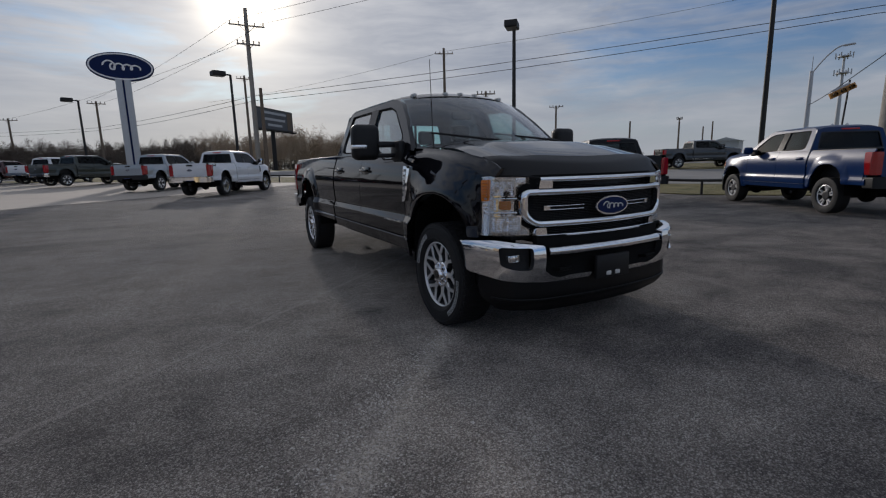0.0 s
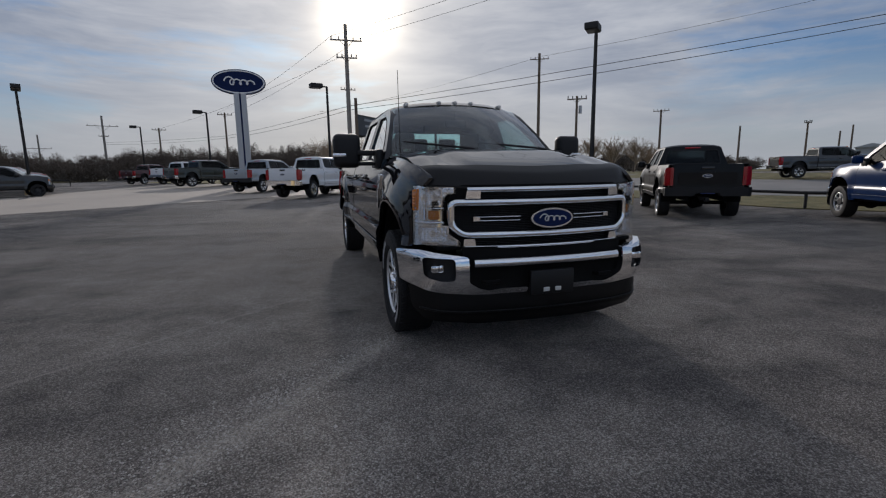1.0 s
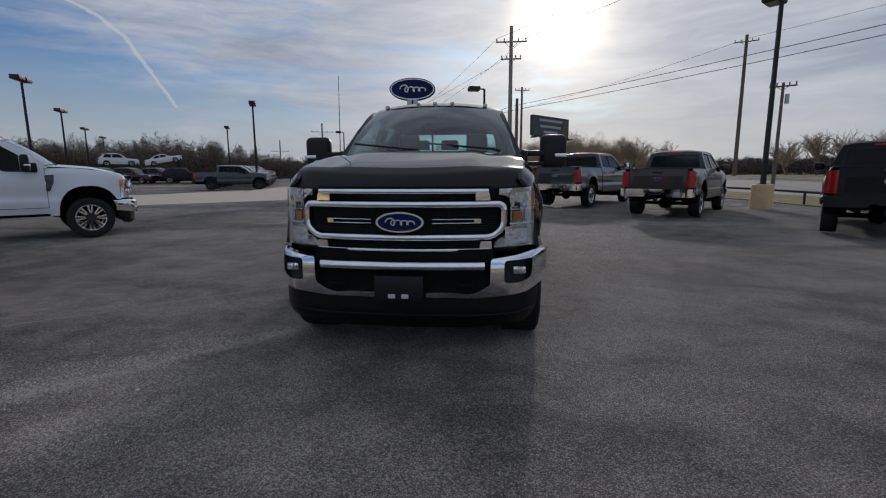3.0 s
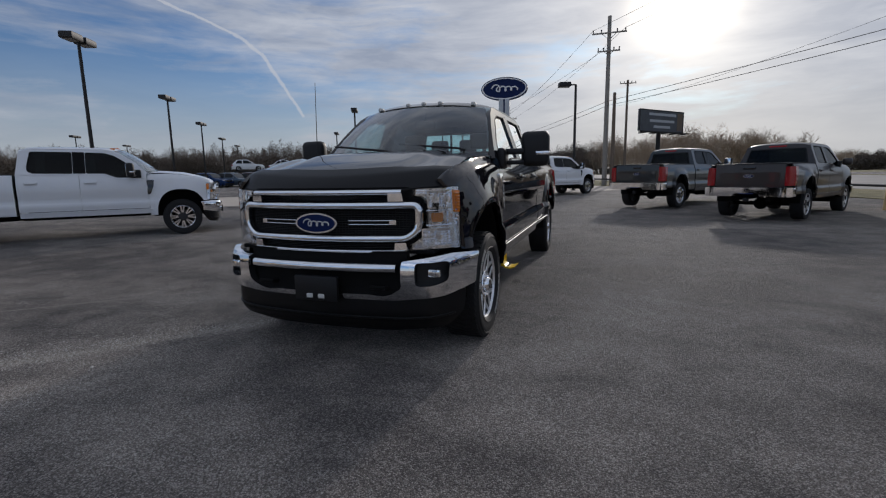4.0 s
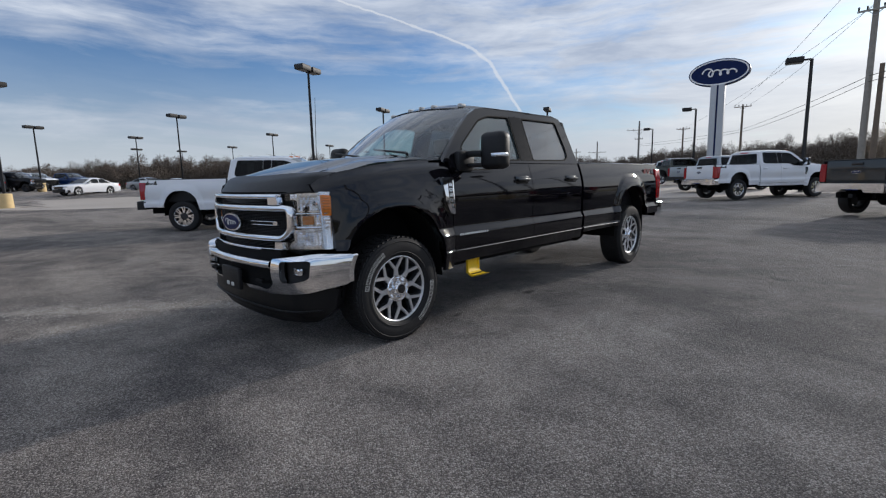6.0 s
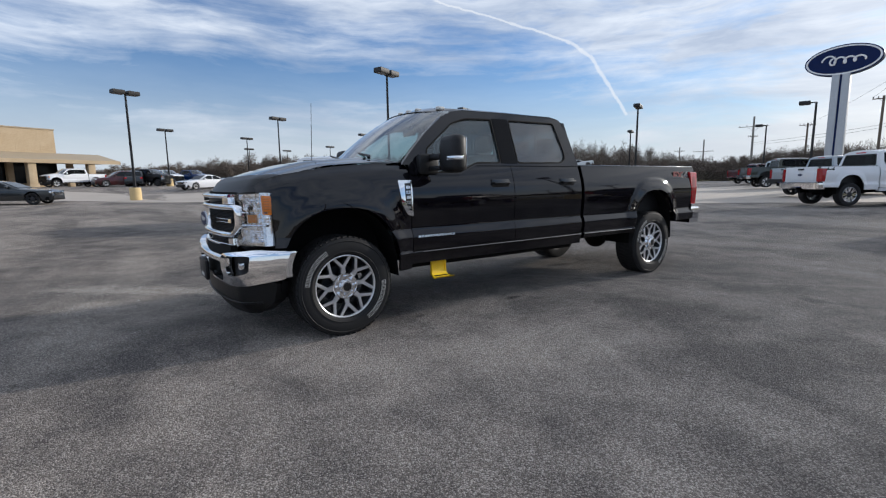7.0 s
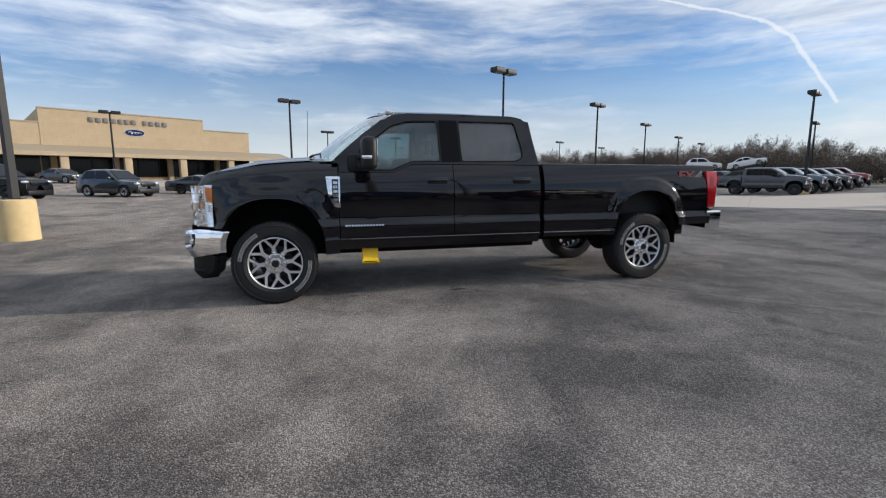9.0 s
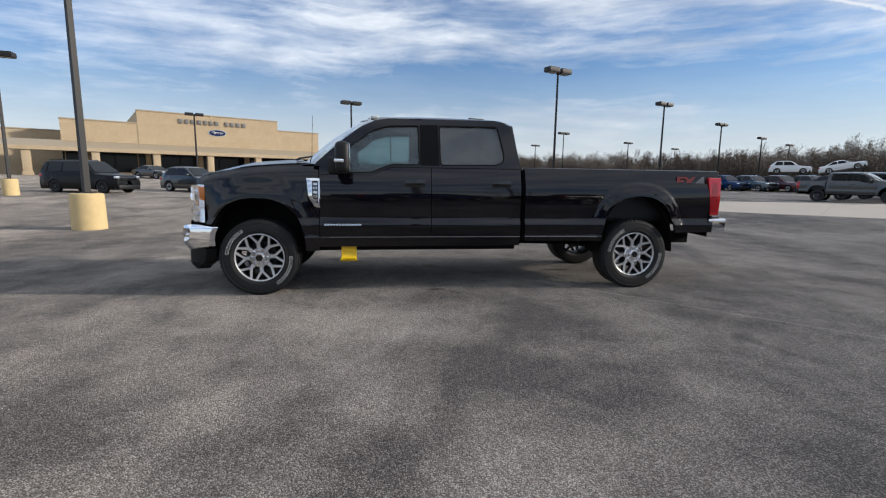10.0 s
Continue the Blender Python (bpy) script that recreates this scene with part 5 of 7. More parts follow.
    if detail:
        # whip aerial on the right fender
        bm = rod(bmesh.new(), (-0.80, 0.36, 1.40), (-0.80, 0.36, 1.45), 0.018, 0.012, 10)
        rod(bm, (-0.80, 0.36, 1.45), (-0.80, 0.39, 2.20), 0.0045, 0.0025, 6)
        add("aerial", bm, PLASTIC)
        # fender badges, door decals
        for s in (-1, 1):
            side = lambda e: (lambda u, v, w: (s * (flank(u, v, arches) + e - 0.02 * w), u, v))
            frame_out = [(0.528, 1.312), (0.672, 1.312), (0.672, 0.985), (0.612, 1.000), (0.552, 1.10), (0.545, 1.16)]
            inner = [(0.590, 1.285), (0.655, 1.285), (0.655, 1.035), (0.625, 1.045), (0.590, 1.115)]
            frame_ob = add("fender_badge", plate(bmesh.new(), rounded(frame_out, 0.012), side(0.016), (rounded(inner, 0.008),)), CHROME, lab="chrome fender vent badge with a black insert")
            add("badge_insert", plate(bmesh.new(), rounded(inner, 0.006), side(0.010)), DARKGLOSS, frame_ob)
            bm = bmesh.new()
            for k in range(5):
                plate(bm, [(0.602, 1.262 - k * 0.045), (0.645, 1.262 - k * 0.045), (0.645, 1.235 - k * 0.045), (0.602, 1.235 - k * 0.045)], side(0.014), [[(0.612, 1.255 - k * 0.045), (0.634, 1.255 - k * 0.045), (0.634, 1.243 - k * 0.045), (0.612, 1.243 - k * 0.045)]] if k % 2 else [])
            add("badge_lettering", bm, SILVER, frame_ob)
            bm = bmesh.new()
            for k in range(13):
                y = 0.715 + k * 0.032
                plate(bm, [(y, 0.788), (y + 0.024, 0.788), (y + 0.024, 0.806), (y, 0.806)], side(0.005))
            add("door_decal", bm, SILVER, lab="row of plain silver bars")
            y0 = wb + 0.49
            for text, y, mt in (("FX", y0 + (0.150 if s > 0 else 0.27), DECALRED), ("4", y0 + (0.355 if s > 0 else 0.065), DECALGREY)):
                x = s * (flank(y, 1.333, arches) + 0.003)
                words(text, 0.145, 0.002, mt, root, pose(x, y, 1.328, 90, 0, 90 if s > 0 else -90) @ Matrix.Diagonal((1.45, 1.0, 1.0, 1.0)), "bed_decal", "dull red and grey four-wheel-drive decal", 0.006)
            # grey strip painted in for the sky's glint along the rocker edge
            bm = bmesh.new()
            sweep(bm, [(0.67, 0.655), (2.985, 0.655)], 0.008, 0.008, lambda u, v, w: (s * (flank(u, v, arches) + w - 0.004), u, v))
            sweep(bm, [(3.05, 0.655), (wb - 0.52, 0.655)], 0.008, 0.008, lambda u, v, w: (s * (flank(u, v, arches) + w - 0.004), u, v))
            add("rocker_line", bm, GLINTGREY)
        interior(root, add)
    if mirror == "tow" and not detail:
        for s in (-1, 1):
            add("fender_badge", plate(bmesh.new(), rounded([(0.528, 1.312), (0.672, 1.312), (0.672, 0.985), (0.612, 1.0), (0.545, 1.16)], 0.012), lambda u, v, w: (s * (flank(u, v, arches) + 0.012 - 0.02 * w), u, v)), DARKGLOSS)
    if white_text:
        for s in (-1, 1):
            x = s * (flank(wb + 0.72, 1.34, arches) + 0.003)
            words("4x4", 0.21, 0.003, DARKGLOSS, root, pose(x, wb + 0.80, 1.335 * zs, 90, 0, 90 if s > 0 else -90), "bed_decal", "dark 4x4 decal", 0.008)
    return root


def interior(root, add):
    """Dashboard, wheel, seats and liner behind the glass."""
    bm = box(bmesh.new(), -0.80, 0.80, 0.62, 1.02, 1.10, 1.43, 0.05)
    box(bm, -0.40, 0.05, 0.98, 1.05, 1.20, 1.40, 0.02)
    add("dashboard", bm, SEAT)
    bm = bmesh.new()
    ringm = Matrix.Translation((0.40, 1.13, 1.36)) @ Matrix.Rotation(radians(-62), 4, "X")
    pts = [ringm @ Vector((0.19 * math.cos(a), 0.19 * math.sin(a), 0)) for a in [2 * math.pi * k / 24 for k in range(25)]]
    tube(bm, pts, 0.016, 6)
    rod(bm, ringm @ Vector((-0.18, 0, 0)), ringm @ Vector((0.18, 0, 0)), 0.018, 0.018, 6)
    rod(bm, ringm @ Vector((0, 0, 0)), (0.40, 0.95, 1.26), 0.03, 0.04, 8)
    add("steering_wheel", bm, PLASTIC)
    for y, xs, wide in ((1.50, (-0.42, 0.42), 0.27), (2.48, (-0.42, 0.0, 0.42), 0.21)):
        for x in xs:
            bm = box(bmesh.new(), x - wide, x + wide, y - 0.02, y + 0.50, 0.90, 1.06, 0.05)
            made = box(bm, x - wide * 0.95, x + wide * 0.95, y + 0.36, y + 0.50, 1.00, 1.58, 0.05)
            seat_ob = add("seat", bm, SEAT)
            hb = box(bmesh.new(), x - 0.125, x + 0.125, y + 0.40, y + 0.50, 1.61, 1.80, 0.04, 3)
            for q in (-0.05, 0.05):
                rod(hb, (x + q, y + 0.45, 1.54), (x + q, y + 0.45, 1.64), 0.008, 0.008, 6)
            add("headrest", hb, SEAT, seat_ob)
    bm = box(bmesh.new(), -0.86, 0.86, 0.66, 2.95, 0.66, 0.72)
    for s in (-1, 1):
        box(bm, *sorted((s * 0.84, s * 0.86)), 0.66, 2.95, 0.68, 1.44)
    add("cabin_liner", bm, SEAT)
    bm = box(bmesh.new(), -0.12, 0.12, 1.20, 1.24, 1.80, 1.88, 0.015)
    rod(bm, (0, 1.22, 1.86), (0, 1.26, 1.97), 0.012, 0.012, 6)
    add("rear_view_mirror", bm, PLASTIC)


# ---- the black pickup ----
hero = pickup("pickup_truck", pose(0, 0, 0), BLACK, "gloss black crew-cab pickup with chrome grille and bumper, parked on asphalt", detail=True, glass=TINT)


def stand(x, y, h):
    """A pose on the ground for a vehicle whose front axle is at x, y and whose nose points along the heading h."""
    return pose(x, y, rise(x, y), 0, 0, h + 90)


PEARL = paint("white_paint", (0.74, 0.75, 0.77))
BROWN = paint("brown_grey_paint", (0.060, 0.050, 0.046), 0.35, coat=0.5)
GREY = paint("dark_grey_paint", (0.036, 0.040, 0.044), 0.5, coat=1.0)
NAVY = paint("blue_paint", (0.0015, 0.024, 0.100), 0.0, coat=0.30, spec=0.12, dust=0.01)
JET = paint("jet_black_paint", (0.006, 0.006, 0.007), dust=0.02, coat=0.15, spec=0.15)
SILVERPAINT = paint("silver_paint", (0.36, 0.39, 0.42), 0.6)
GREEN = paint("dark_green_paint", (0.030, 0.038, 0.034), 0.4)
SLATE = paint("slate_blue_paint", (0.060, 0.085, 0.11), 0.4)
CHERRY = paint("red_paint", (0.20, 0.012, 0.014), 0.3)
MAROON = paint("maroon_paint", (0.055, 0.009, 0.011), 0.3)
LOT = "pickups on the lot"
pickup("pickup_truck", stand(-8.48, 5.70, 48.5), PEARL, "white crew-cab pickup with dark tinted windows on the lot", wb=4.25, style="chrome", rear_chrome=False, group=LOT, glass=PRIVACY, white_text=True)
pickup("pickup_truck", stand(10.63, 9.64, 57), JET, "black crew-cab pickup backed toward the lot, dark bumper", wb=3.68, style="ten", r=0.40, group=LOT, zs=0.955, rear_chrome=False, glass=PRIVACY, mirror="small")
pickup("pickup_truck", stand(7.90, 14.0, 57), BROWN, "brown-grey crew-cab pickup with a chrome rear bumper", wb=3.68, style="ten", r=0.40, group=LOT, zs=0.955, glass=PRIVACY, mirror="small", bed_cover=True)
pickup("pickup_truck", stand(5.76, 18.06, 57), GREY, "dark grey crew-cab pickup with chrome wheels and bumper", wb=4.06, style="chrome", group=LOT, glass=PRIVACY, bed_cover=True)
pickup("pickup_truck", stand(12.43, 4.43, 58.5), NAVY, "blue crew-cab pickup with machined wheels", wb=3.68, style="five", r=0.41, group=LOT, zs=0.955, rear_chrome=False, glass=PRIVACY, mirror="small")
pickup("pickup_truck", stand(0.26, 24.4, 57), PEARL, "white crew-cab pickup with a 4x4 decal, parked on concrete", wb=4.06, style="chrome", group=LOT, glass=PRIVACY, white_text=True)
pickup("pickup_truck", stand(-2.75, 30.2, 57), SILVERPAINT, "silver crew-cab pickup parked on concrete", wb=3.68, style="ten", r=0.40, group=LOT, zs=0.955, rear_chrome=False, glass=PRIVACY, mirror="small")
pickup("pickup_truck", stand(-7.3, 38.1, 40), GREEN, "dark green crew-cab pickup parked on concrete", wb=3.68, style="ten", r=0.40, group=LOT, zs=0.955, glass=PRIVACY, mirror="small")
pickup("pickup_truck", stand(-10.6, 45.6, 52), PEARL, "white crew-cab pickup far down the row", wb=3.68, style="ten", r=0.40, group=LOT, zs=0.955, glass=PRIVACY, mirror="small")
pickup("pickup_truck", stand(-15.8, 54.0, 58), MAROON, "dark maroon crew-cab pickup at the end of the row", wb=3.68, style="ten", r=0.40, group=LOT, zs=0.955, glass=PRIVACY, mirror="small")
pickup("pickup_truck", stand(-17.9, 32.0, 33), GREY, "dark grey mid-size pickup parked on the concrete drive", wb=3.40, style="dark", r=0.39, group=LOT, zs=0.90, front="dark", rear_chrome=False, glass=PRIVACY, mirror="small", badge=False)
for k, (mt, word) in enumerate(((SLATE, "slate blue"), (GREY, "grey"), (GREY, "dark grey"), (MAROON, "maroon"), (CHERRY, "red")), 1):
    pickup("pickup_truck", stand(-17.9 - 1.72 * k, 32.0 + 3.9 * k, 33), mt, word + " pickup in the row beyond the concrete drive", wb=3.55, style="dark", r=0.39, group=LOT, zs=0.93, front="dark", rear_chrome=False, glass=PRIVACY, mirror="small", badge=False)
pickup("pickup_truck", stand(34.2, 18.6, -30), GREY, "dark grey pickup standing on the highway", wb=4.06, style="ten", group=LOT, glass=PRIVACY, badge=False)


def yellow_step():
    """A yellow plastic lug hung from the rocker with its foot curled out."""
    root = thing("yellow_bracket", pose(0.905, 0.978, 0.0), "yellow bent plastic bracket hung under the black pickup", "bracket")
    side = [(-0.02, 0.585), (-0.012, 0.47), (0.0, 0.415), (0.03, 0.385), (0.075, 0.378), (0.125, 0.392)]
    bm = bmesh.new()
    rows = []
    for k, (x, z) in enumerate(side):
        half = 0.078 + 0.022 * smooth(1, 5, k)
        rows.append([(x, -half, z), (x, half, z)])
    thick = [[(x + 0.012, y, z + 0.014) for x, y, z in row] for row in rows]
    loops = [[a[0], a[1], b[1], b[0], a[0]] for a, b in zip(rows, thick)]
    vs = grid(bm, loops)
    bm.faces.new(vs[0][:4])
    bm.faces.new(vs[-1][:4])
    part("plate", bm, YELLOW, root)
    part("rib", box(bmesh.new(), -0.012, 0.016, -0.085, -0.07, 0.40, 0.56, 0.004), YELLOW, root)
    part("slot", box(bmesh.new(), 0.040, 0.060, -0.072, 0.072, 0.394, 0.402), SHADOWY, root, "dark slot")
    part("side_rib", box(bmesh.new(), -0.012, 0.016, 0.072, 0.086, 0.40, 0.56, 0.004), YELLOW, root)
    part("strap", box(bmesh.new(), -0.06, 0.0, -0.05, 0.05, 0.565, 0.60, 0.006), YELLOW, root)


yellow_step()


# ---- lamp posts, poles, sign ----
def lamp_post(x, y, top, heads, aim, label, base=True):
    """A square bronze post on a painted concrete foot with box lights; aim: the heading of the arm."""
    g0 = rise(x, y)
    root = thing("lamp_post", pose(x, y, g0, 0, 0, aim), label, "lamp post", "lamp posts")
    h = top - g0
    foot = 0.85 if base else 0.05
    bm = bmesh.new()
    rod(bm, (0, 0, foot - 0.02), (0, 0, h), 0.095, 0.070, 4)
    box(bm, -0.16, 0.16, -0.16, 0.16, foot, foot + 0.03)
    part("post", bm, BRONZE, root)
    if base:
        bm = bmesh.new()
        rows = [[(r * math.cos(2 * math.pi * k / 28), r * math.sin(2 * math.pi * k / 28), z) for k in range(29)] for r, z in ((0.365, -0.05), (0.36, 0.02), (0.345, 0.80), (0.335, 0.845), (0.31, 0.86), (0.0, 0.865))]
        grid(bm, rows)
        part("foot", bm, PLANTER, root, "tan painted concrete foot")
    for s in ((1, -1) if heads == 2 else (1,)):
        bm = bmesh.new()
        off = s * (0.46 if heads == 2 else 0.68)
        lo = [(off - 0.36, -0.26), (off + 0.36, -0.26), (off + 0.36, 0.26), (off - 0.36, 0.26)]
        rows = []
        for shrink, z in ((0.90, h - 0.14), (1.0, h - 0.10), (1.0, h + 0.08), (0.94, h + 0.13)):
            ring = [(off + (u - off) * shrink, v * shrink, z) for u, v in lo]
            rows.append(ring + [ring[0]])
        vs = grid(bm, rows)
        bm.faces.new(vs[0][:4])
        bm.faces.new(vs[-1][:4])
        head = part("lamp_head", bm, BRONZE, root)
        part("lamp_glass", box(bmesh.new(), off - 0.29, off + 0.29, -0.2, 0.2, h - 0.150, h - 0.138), LAMPGLASS, head)
        part("lamp_arm", box(bmesh.new(), *sorted((0.0, off - s * 0.34)), -0.03, 0.03, h - 0.05, h + 0.03), BRONZE, root)
    return root


TWO = "bronze lamp post with two box lights above the car lot"
for x, y, top in ((-19.3, 11.2, 7.25), (-28.6, 23.6, 7.3), (-39.2, 37.0, 7.3), (-51.5, 52.8, 7.3), (-52.5, 25.2, 7.3), (-64.4, 40.8, 7.3), (-33.6, -0.7, 7.3), (-44.5, -16.6, 7.3), (-57.6, 3.2, 7.3), (-64.3, 13.3, 7.3), (-41.9, 11.4, 7.3), (-74.4, 29.0, 7.3), (-74.6, 55.8, 7.3), (-60.6, 65.9, 7.3), (-85.3, 18.1, 7.3), (-87.4, 25.4, 7.3), (-19.4, 34.8, 7.25), (-32.2, 52.8, 7.2)):
    lamp_post(x, y, top, 2, 115, TWO)
lamp_post(-21.1, -17.6, 7.2, 2, 100, TWO)
lamp_post(-5.95, -5.55, 7.3, 2, 100, "bronze lamp post on a tan concrete foot")
ONE = "bronze lamp post with a single box light over parked pickups"
for x, y, top, aim in ((10.15, 13.75, 6.9, 225), (0.10, 27.2, 6.7, 195), (-9.3, 41.8, 6.75, 195), (-19.2, 58.8, 7.0, 195)):
    lamp_post(x, y, top, 1, aim, ONE, y < 20)


def utility_pole(x, y, top, arms, aim, mat, label, r=0.15, extra=""):
    """A timber pole with cross-arms, braces and insulators."""
    g0 = rise(x, y)
    root = thing("utility_pole", pose(x, y, g0, 0, 0, aim), label, "utility pole", "utility poles")
    h = top - g0
    part("pole", rod(bmesh.new(), (0, 0, -0.3), (0, 0, h), r, r * 0.68, 10), mat, root)
    for z, half in arms:
        z -= g0
        arm = part("cross_arm", box(bmesh.new(), -half, half, -r - 0.05, -r + 0.04, z - 0.045, z + 0.045), mat, root)
        for s in (-1, 1):
            part("brace", rod(bmesh.new(), (s * half * 0.45, -r, z), (0, -r, z - half * 0.4), 0.02, 0.02, 5), STEEL, arm)
        for k in (-0.92, -0.45, 0.45, 0.92):
            part("insulator", rod(bmesh.new(), (k * half, -r, z + 0.05), (k * half, -r, z + 0.24), 0.035, 0.055, 6), GUNMETAL, arm)
    if extra == "transformer":
        part("transformer", rod(bmesh.new(), (0.27, 0, h - 1.35), (0.27, 0, h - 0.75), 0.13, 0.13, 12), STEEL, root, "grey can transformer")
    return root


POLE = "weathered timber utility pole with cross-arms"
# The first pole's pale wood has the sunlit haze put into its colour.
utility_pole(1.95, 32.9, 12.1, ((10.95, 1.15), (9.75, 0.75)), 0, GREYPOLE, POLE, 0.19)
utility_pole(2.45, 32.6, 6.9, (), 0, WOODPOLE, "short bare timber pole", 0.16)
utility_pole(4.24, 56.5, 11.9, ((11.5, 0.9),), 5, WOODPOLE, POLE, 0.17)
utility_pole(26.4, 49.4, 15.3, ((14.6, 1.1),), -25, WOODPOLE, POLE, 0.22)
utility_pole(19.6, 30.1, 7.2, ((6.95, 0.75),), -30, WOODPOLE, POLE, 0.13, "transformer")
utility_pole(45.5, 50.6, 9.4, ((9.2, 1.0),), -40, WOODPOLE, POLE, 0.18)
utility_pole(46.8, 31.7, 5.9, ((5.75, 0.3),), -50, WOODPOLE, "thin distant utility pole", 0.12)
utility_pole(56.6, 35.2, 5.4, (), -50, WOODPOLE, "thin distant utility pole", 0.12)
utility_pole(57.3, 34.4, 6.0, (), -50, WOODPOLE, "thin distant utility pole", 0.12)
utility_pole(28.0, 22.6, 4.3, (), -50, WOODPOLE, "thin dark pole by the highway", 0.09)
utility_pole(-33.5, 90.0, 11.6, ((9.9, 2.2), (8.2, 0.7)), 20, GREYPOLE, POLE, 0.22)
utility_pole(-11.1, 65.6, 9.6, ((9.3, 0.9),), 8, WOODPOLE, POLE, 0.16)
utility_pole(-23.5, 83.5, 9.1, ((8.8, 1.0),), 12, WOODPOLE, POLE, 0.17)
utility_pole(-49.9, 106.0, 9.6, ((7.0, 2.0),), 20, GREYPOLE, POLE, 0.2)
utility_pole(-62.0, 118.0, 9.0, ((8.0, 1.2),), 20, GREYPOLE, POLE, 0.2)
utility_pole(19.4, 8.35, 11.0, (), -60, BRONZE, "tall dark steel pole beside the highway", 0.12)
utility_pole(16.45, 3.1, 9.0, (), -60, GREYPOLE, "thick pale pole beside the lot", 0.30)


def cable(name, pts, sag, label, r=0.016):
    bm = bmesh.new()
    line = []
    for a, b in zip(pts, pts[1:]):
        a, b = Vector(a), Vector(b)
        line += [a.lerp(b, k / 14) - Vector((0, 0, sag * 4 * (k / 14) * (1 - k / 14))) for k in range(0 if not line else 1, 15)]
    tube(bm, line, r, 5)
    return single(name, bm, WIRE, Matrix.Identity(4), label, "cable", "overhead cables")


cable("overhead_cable", [(-33.4, 90, 7.2), (-11.1, 65.6, 6.6), (1.95, 32.75, 6.35), (25.3, 7.05, 7.85), (52, -24, 9.2)], 0.15, "black cable slung between utility poles")
cable("overhead_cable", [(-33.4, 90, 6.9), (-11.1, 65.6, 6.3), (1.95, 32.75, 6.05), (25.3, 7.05, 7.55), (52, -24, 8.8)], 0.25, "black cable slung between utility poles")
for k in (-1.05, 1.05):
    cable("overhead_cable", [(1.95 + k, 32.7, 11.2), (25.5 + k, 8.0, 15.0)], 0.5, "thin high power line", 0.012)
    cable("overhead_cable", [(1.95 + k, 32.7, 11.2), (-11.1 + k * 0.8, 65.6, 9.55)], 0.5, "thin high power line", 0.012)
cable("overhead_cable", [(1.95, 32.7, 10.0), (-23.5, 83.5, 9.0)], 0.5, "thin high power line", 0.012)
cable("overhead_cable", [(26.4, 49.2, 14.9), (60, 14, 19.0)], 0.6, "thin high power line", 0.016)
cable("overhead_cable", [(26.4, 49.2, 14.9), (2, 90, 13.0)], 0.6, "thin high power line", 0.016)


def pylon_sign():
    """A blue oval sign on a two-legged grey post."""
    x, y = -5.65, 33.9
    root = thing("pylon_sign", pose(x, y, rise(x, y), 0, 0, 4), "blue oval dealer sign with white rim on a grey post", "sign")
    z0 = 7.94 - rise(x, y)
    for k in (-1, 1):
        part("post", box(bmesh.new(), *sorted((k * 0.055, k * 0.42)), -0.22, 0.22, 0, z0 - 0.7, 0.02), SIGNGREY, root)
    part("post_core", box(bmesh.new(), -0.06, 0.06, -0.17, 0.17, 0, z0 - 0.7), BLUE, root, "dark blue stripe")
    disc = lambda d0, d1: (lambda u, v, w: (u, d0 + (d1 - d0) * w, z0 + v))
    oval = part("oval", plate(bmesh.new(), ellipse(1.80, 0.86, 56), disc(-0.20, 0.20)), BLUE, root)
    for sgn in (-1, 1):
        part("rim", plate(bmesh.new(), ellipse(1.73, 0.80, 56), disc(sgn * 0.203, sgn * 0.225), (ellipse(1.64, 0.72, 56),)), WHITE, oval, "white rim line")
        bm = bmesh.new()
        out = lambda u, v, w: (-u * sgn, sgn * (0.21 + w), z0 + v)
        for stroke in flourish(1.64, 0.78):
            sweep(bm, stroke, 0.088, 0.03, out)
        part("flourish", bm, WHITE, oval, "white flourish")


pylon_sign()


def billboard():
    x, y = 9.5, 71.2
    root = thing("billboard", pose(x, y, rise(x, y), 0, 0, 50), "dark roadside billboard on a single post", "billboard")
    part("post", rod(bmesh.new(), (0, 0.35, 0), (0, 0.35, 6.2), 0.32, 0.30, 12), BRONZE, root)
    board = part("board", box(bmesh.new(), -5.0, 5.0, -0.15, 0.15, 5.9, 8.80), BOARD, root)
    frame_bm = bmesh.new()
    sweep(frame_bm, [(-5.0, 5.9), (5.0, 5.9), (5.0, 8.8), (-5.0, 8.8)], 0.12, 0.06, lambda u, v, w: (u, -0.15 - w, v), True)
    part("board_frame", frame_bm, BRONZE, board)
    part("catwalk", box(bmesh.new(), -5.2, 5.2, -0.95, -0.15, 5.70, 5.78), BRONZE, root)
    for k in range(5):
        part("catwalk_bracket", box(bmesh.new(), -4.6 + 2.3 * k, -4.5 + 2.3 * k, -0.9, 0.3, 5.55, 5.70), BRONZE, root)
    for z, a, b in ((8.25, -3.0, 3.2), (7.35, -2.8, 2.8), (6.55, -1.9, 1.9)):
        part("text_bar", box(bmesh.new(), a, b, -0.17, -0.15, z - 0.17, z + 0.17), STEEL, board)
    part("picture_patch", box(bmesh.new(), 3.5, 4.8, -0.17, -0.15, 6.1, 8.6), WOODPOLE, board)


billboard()


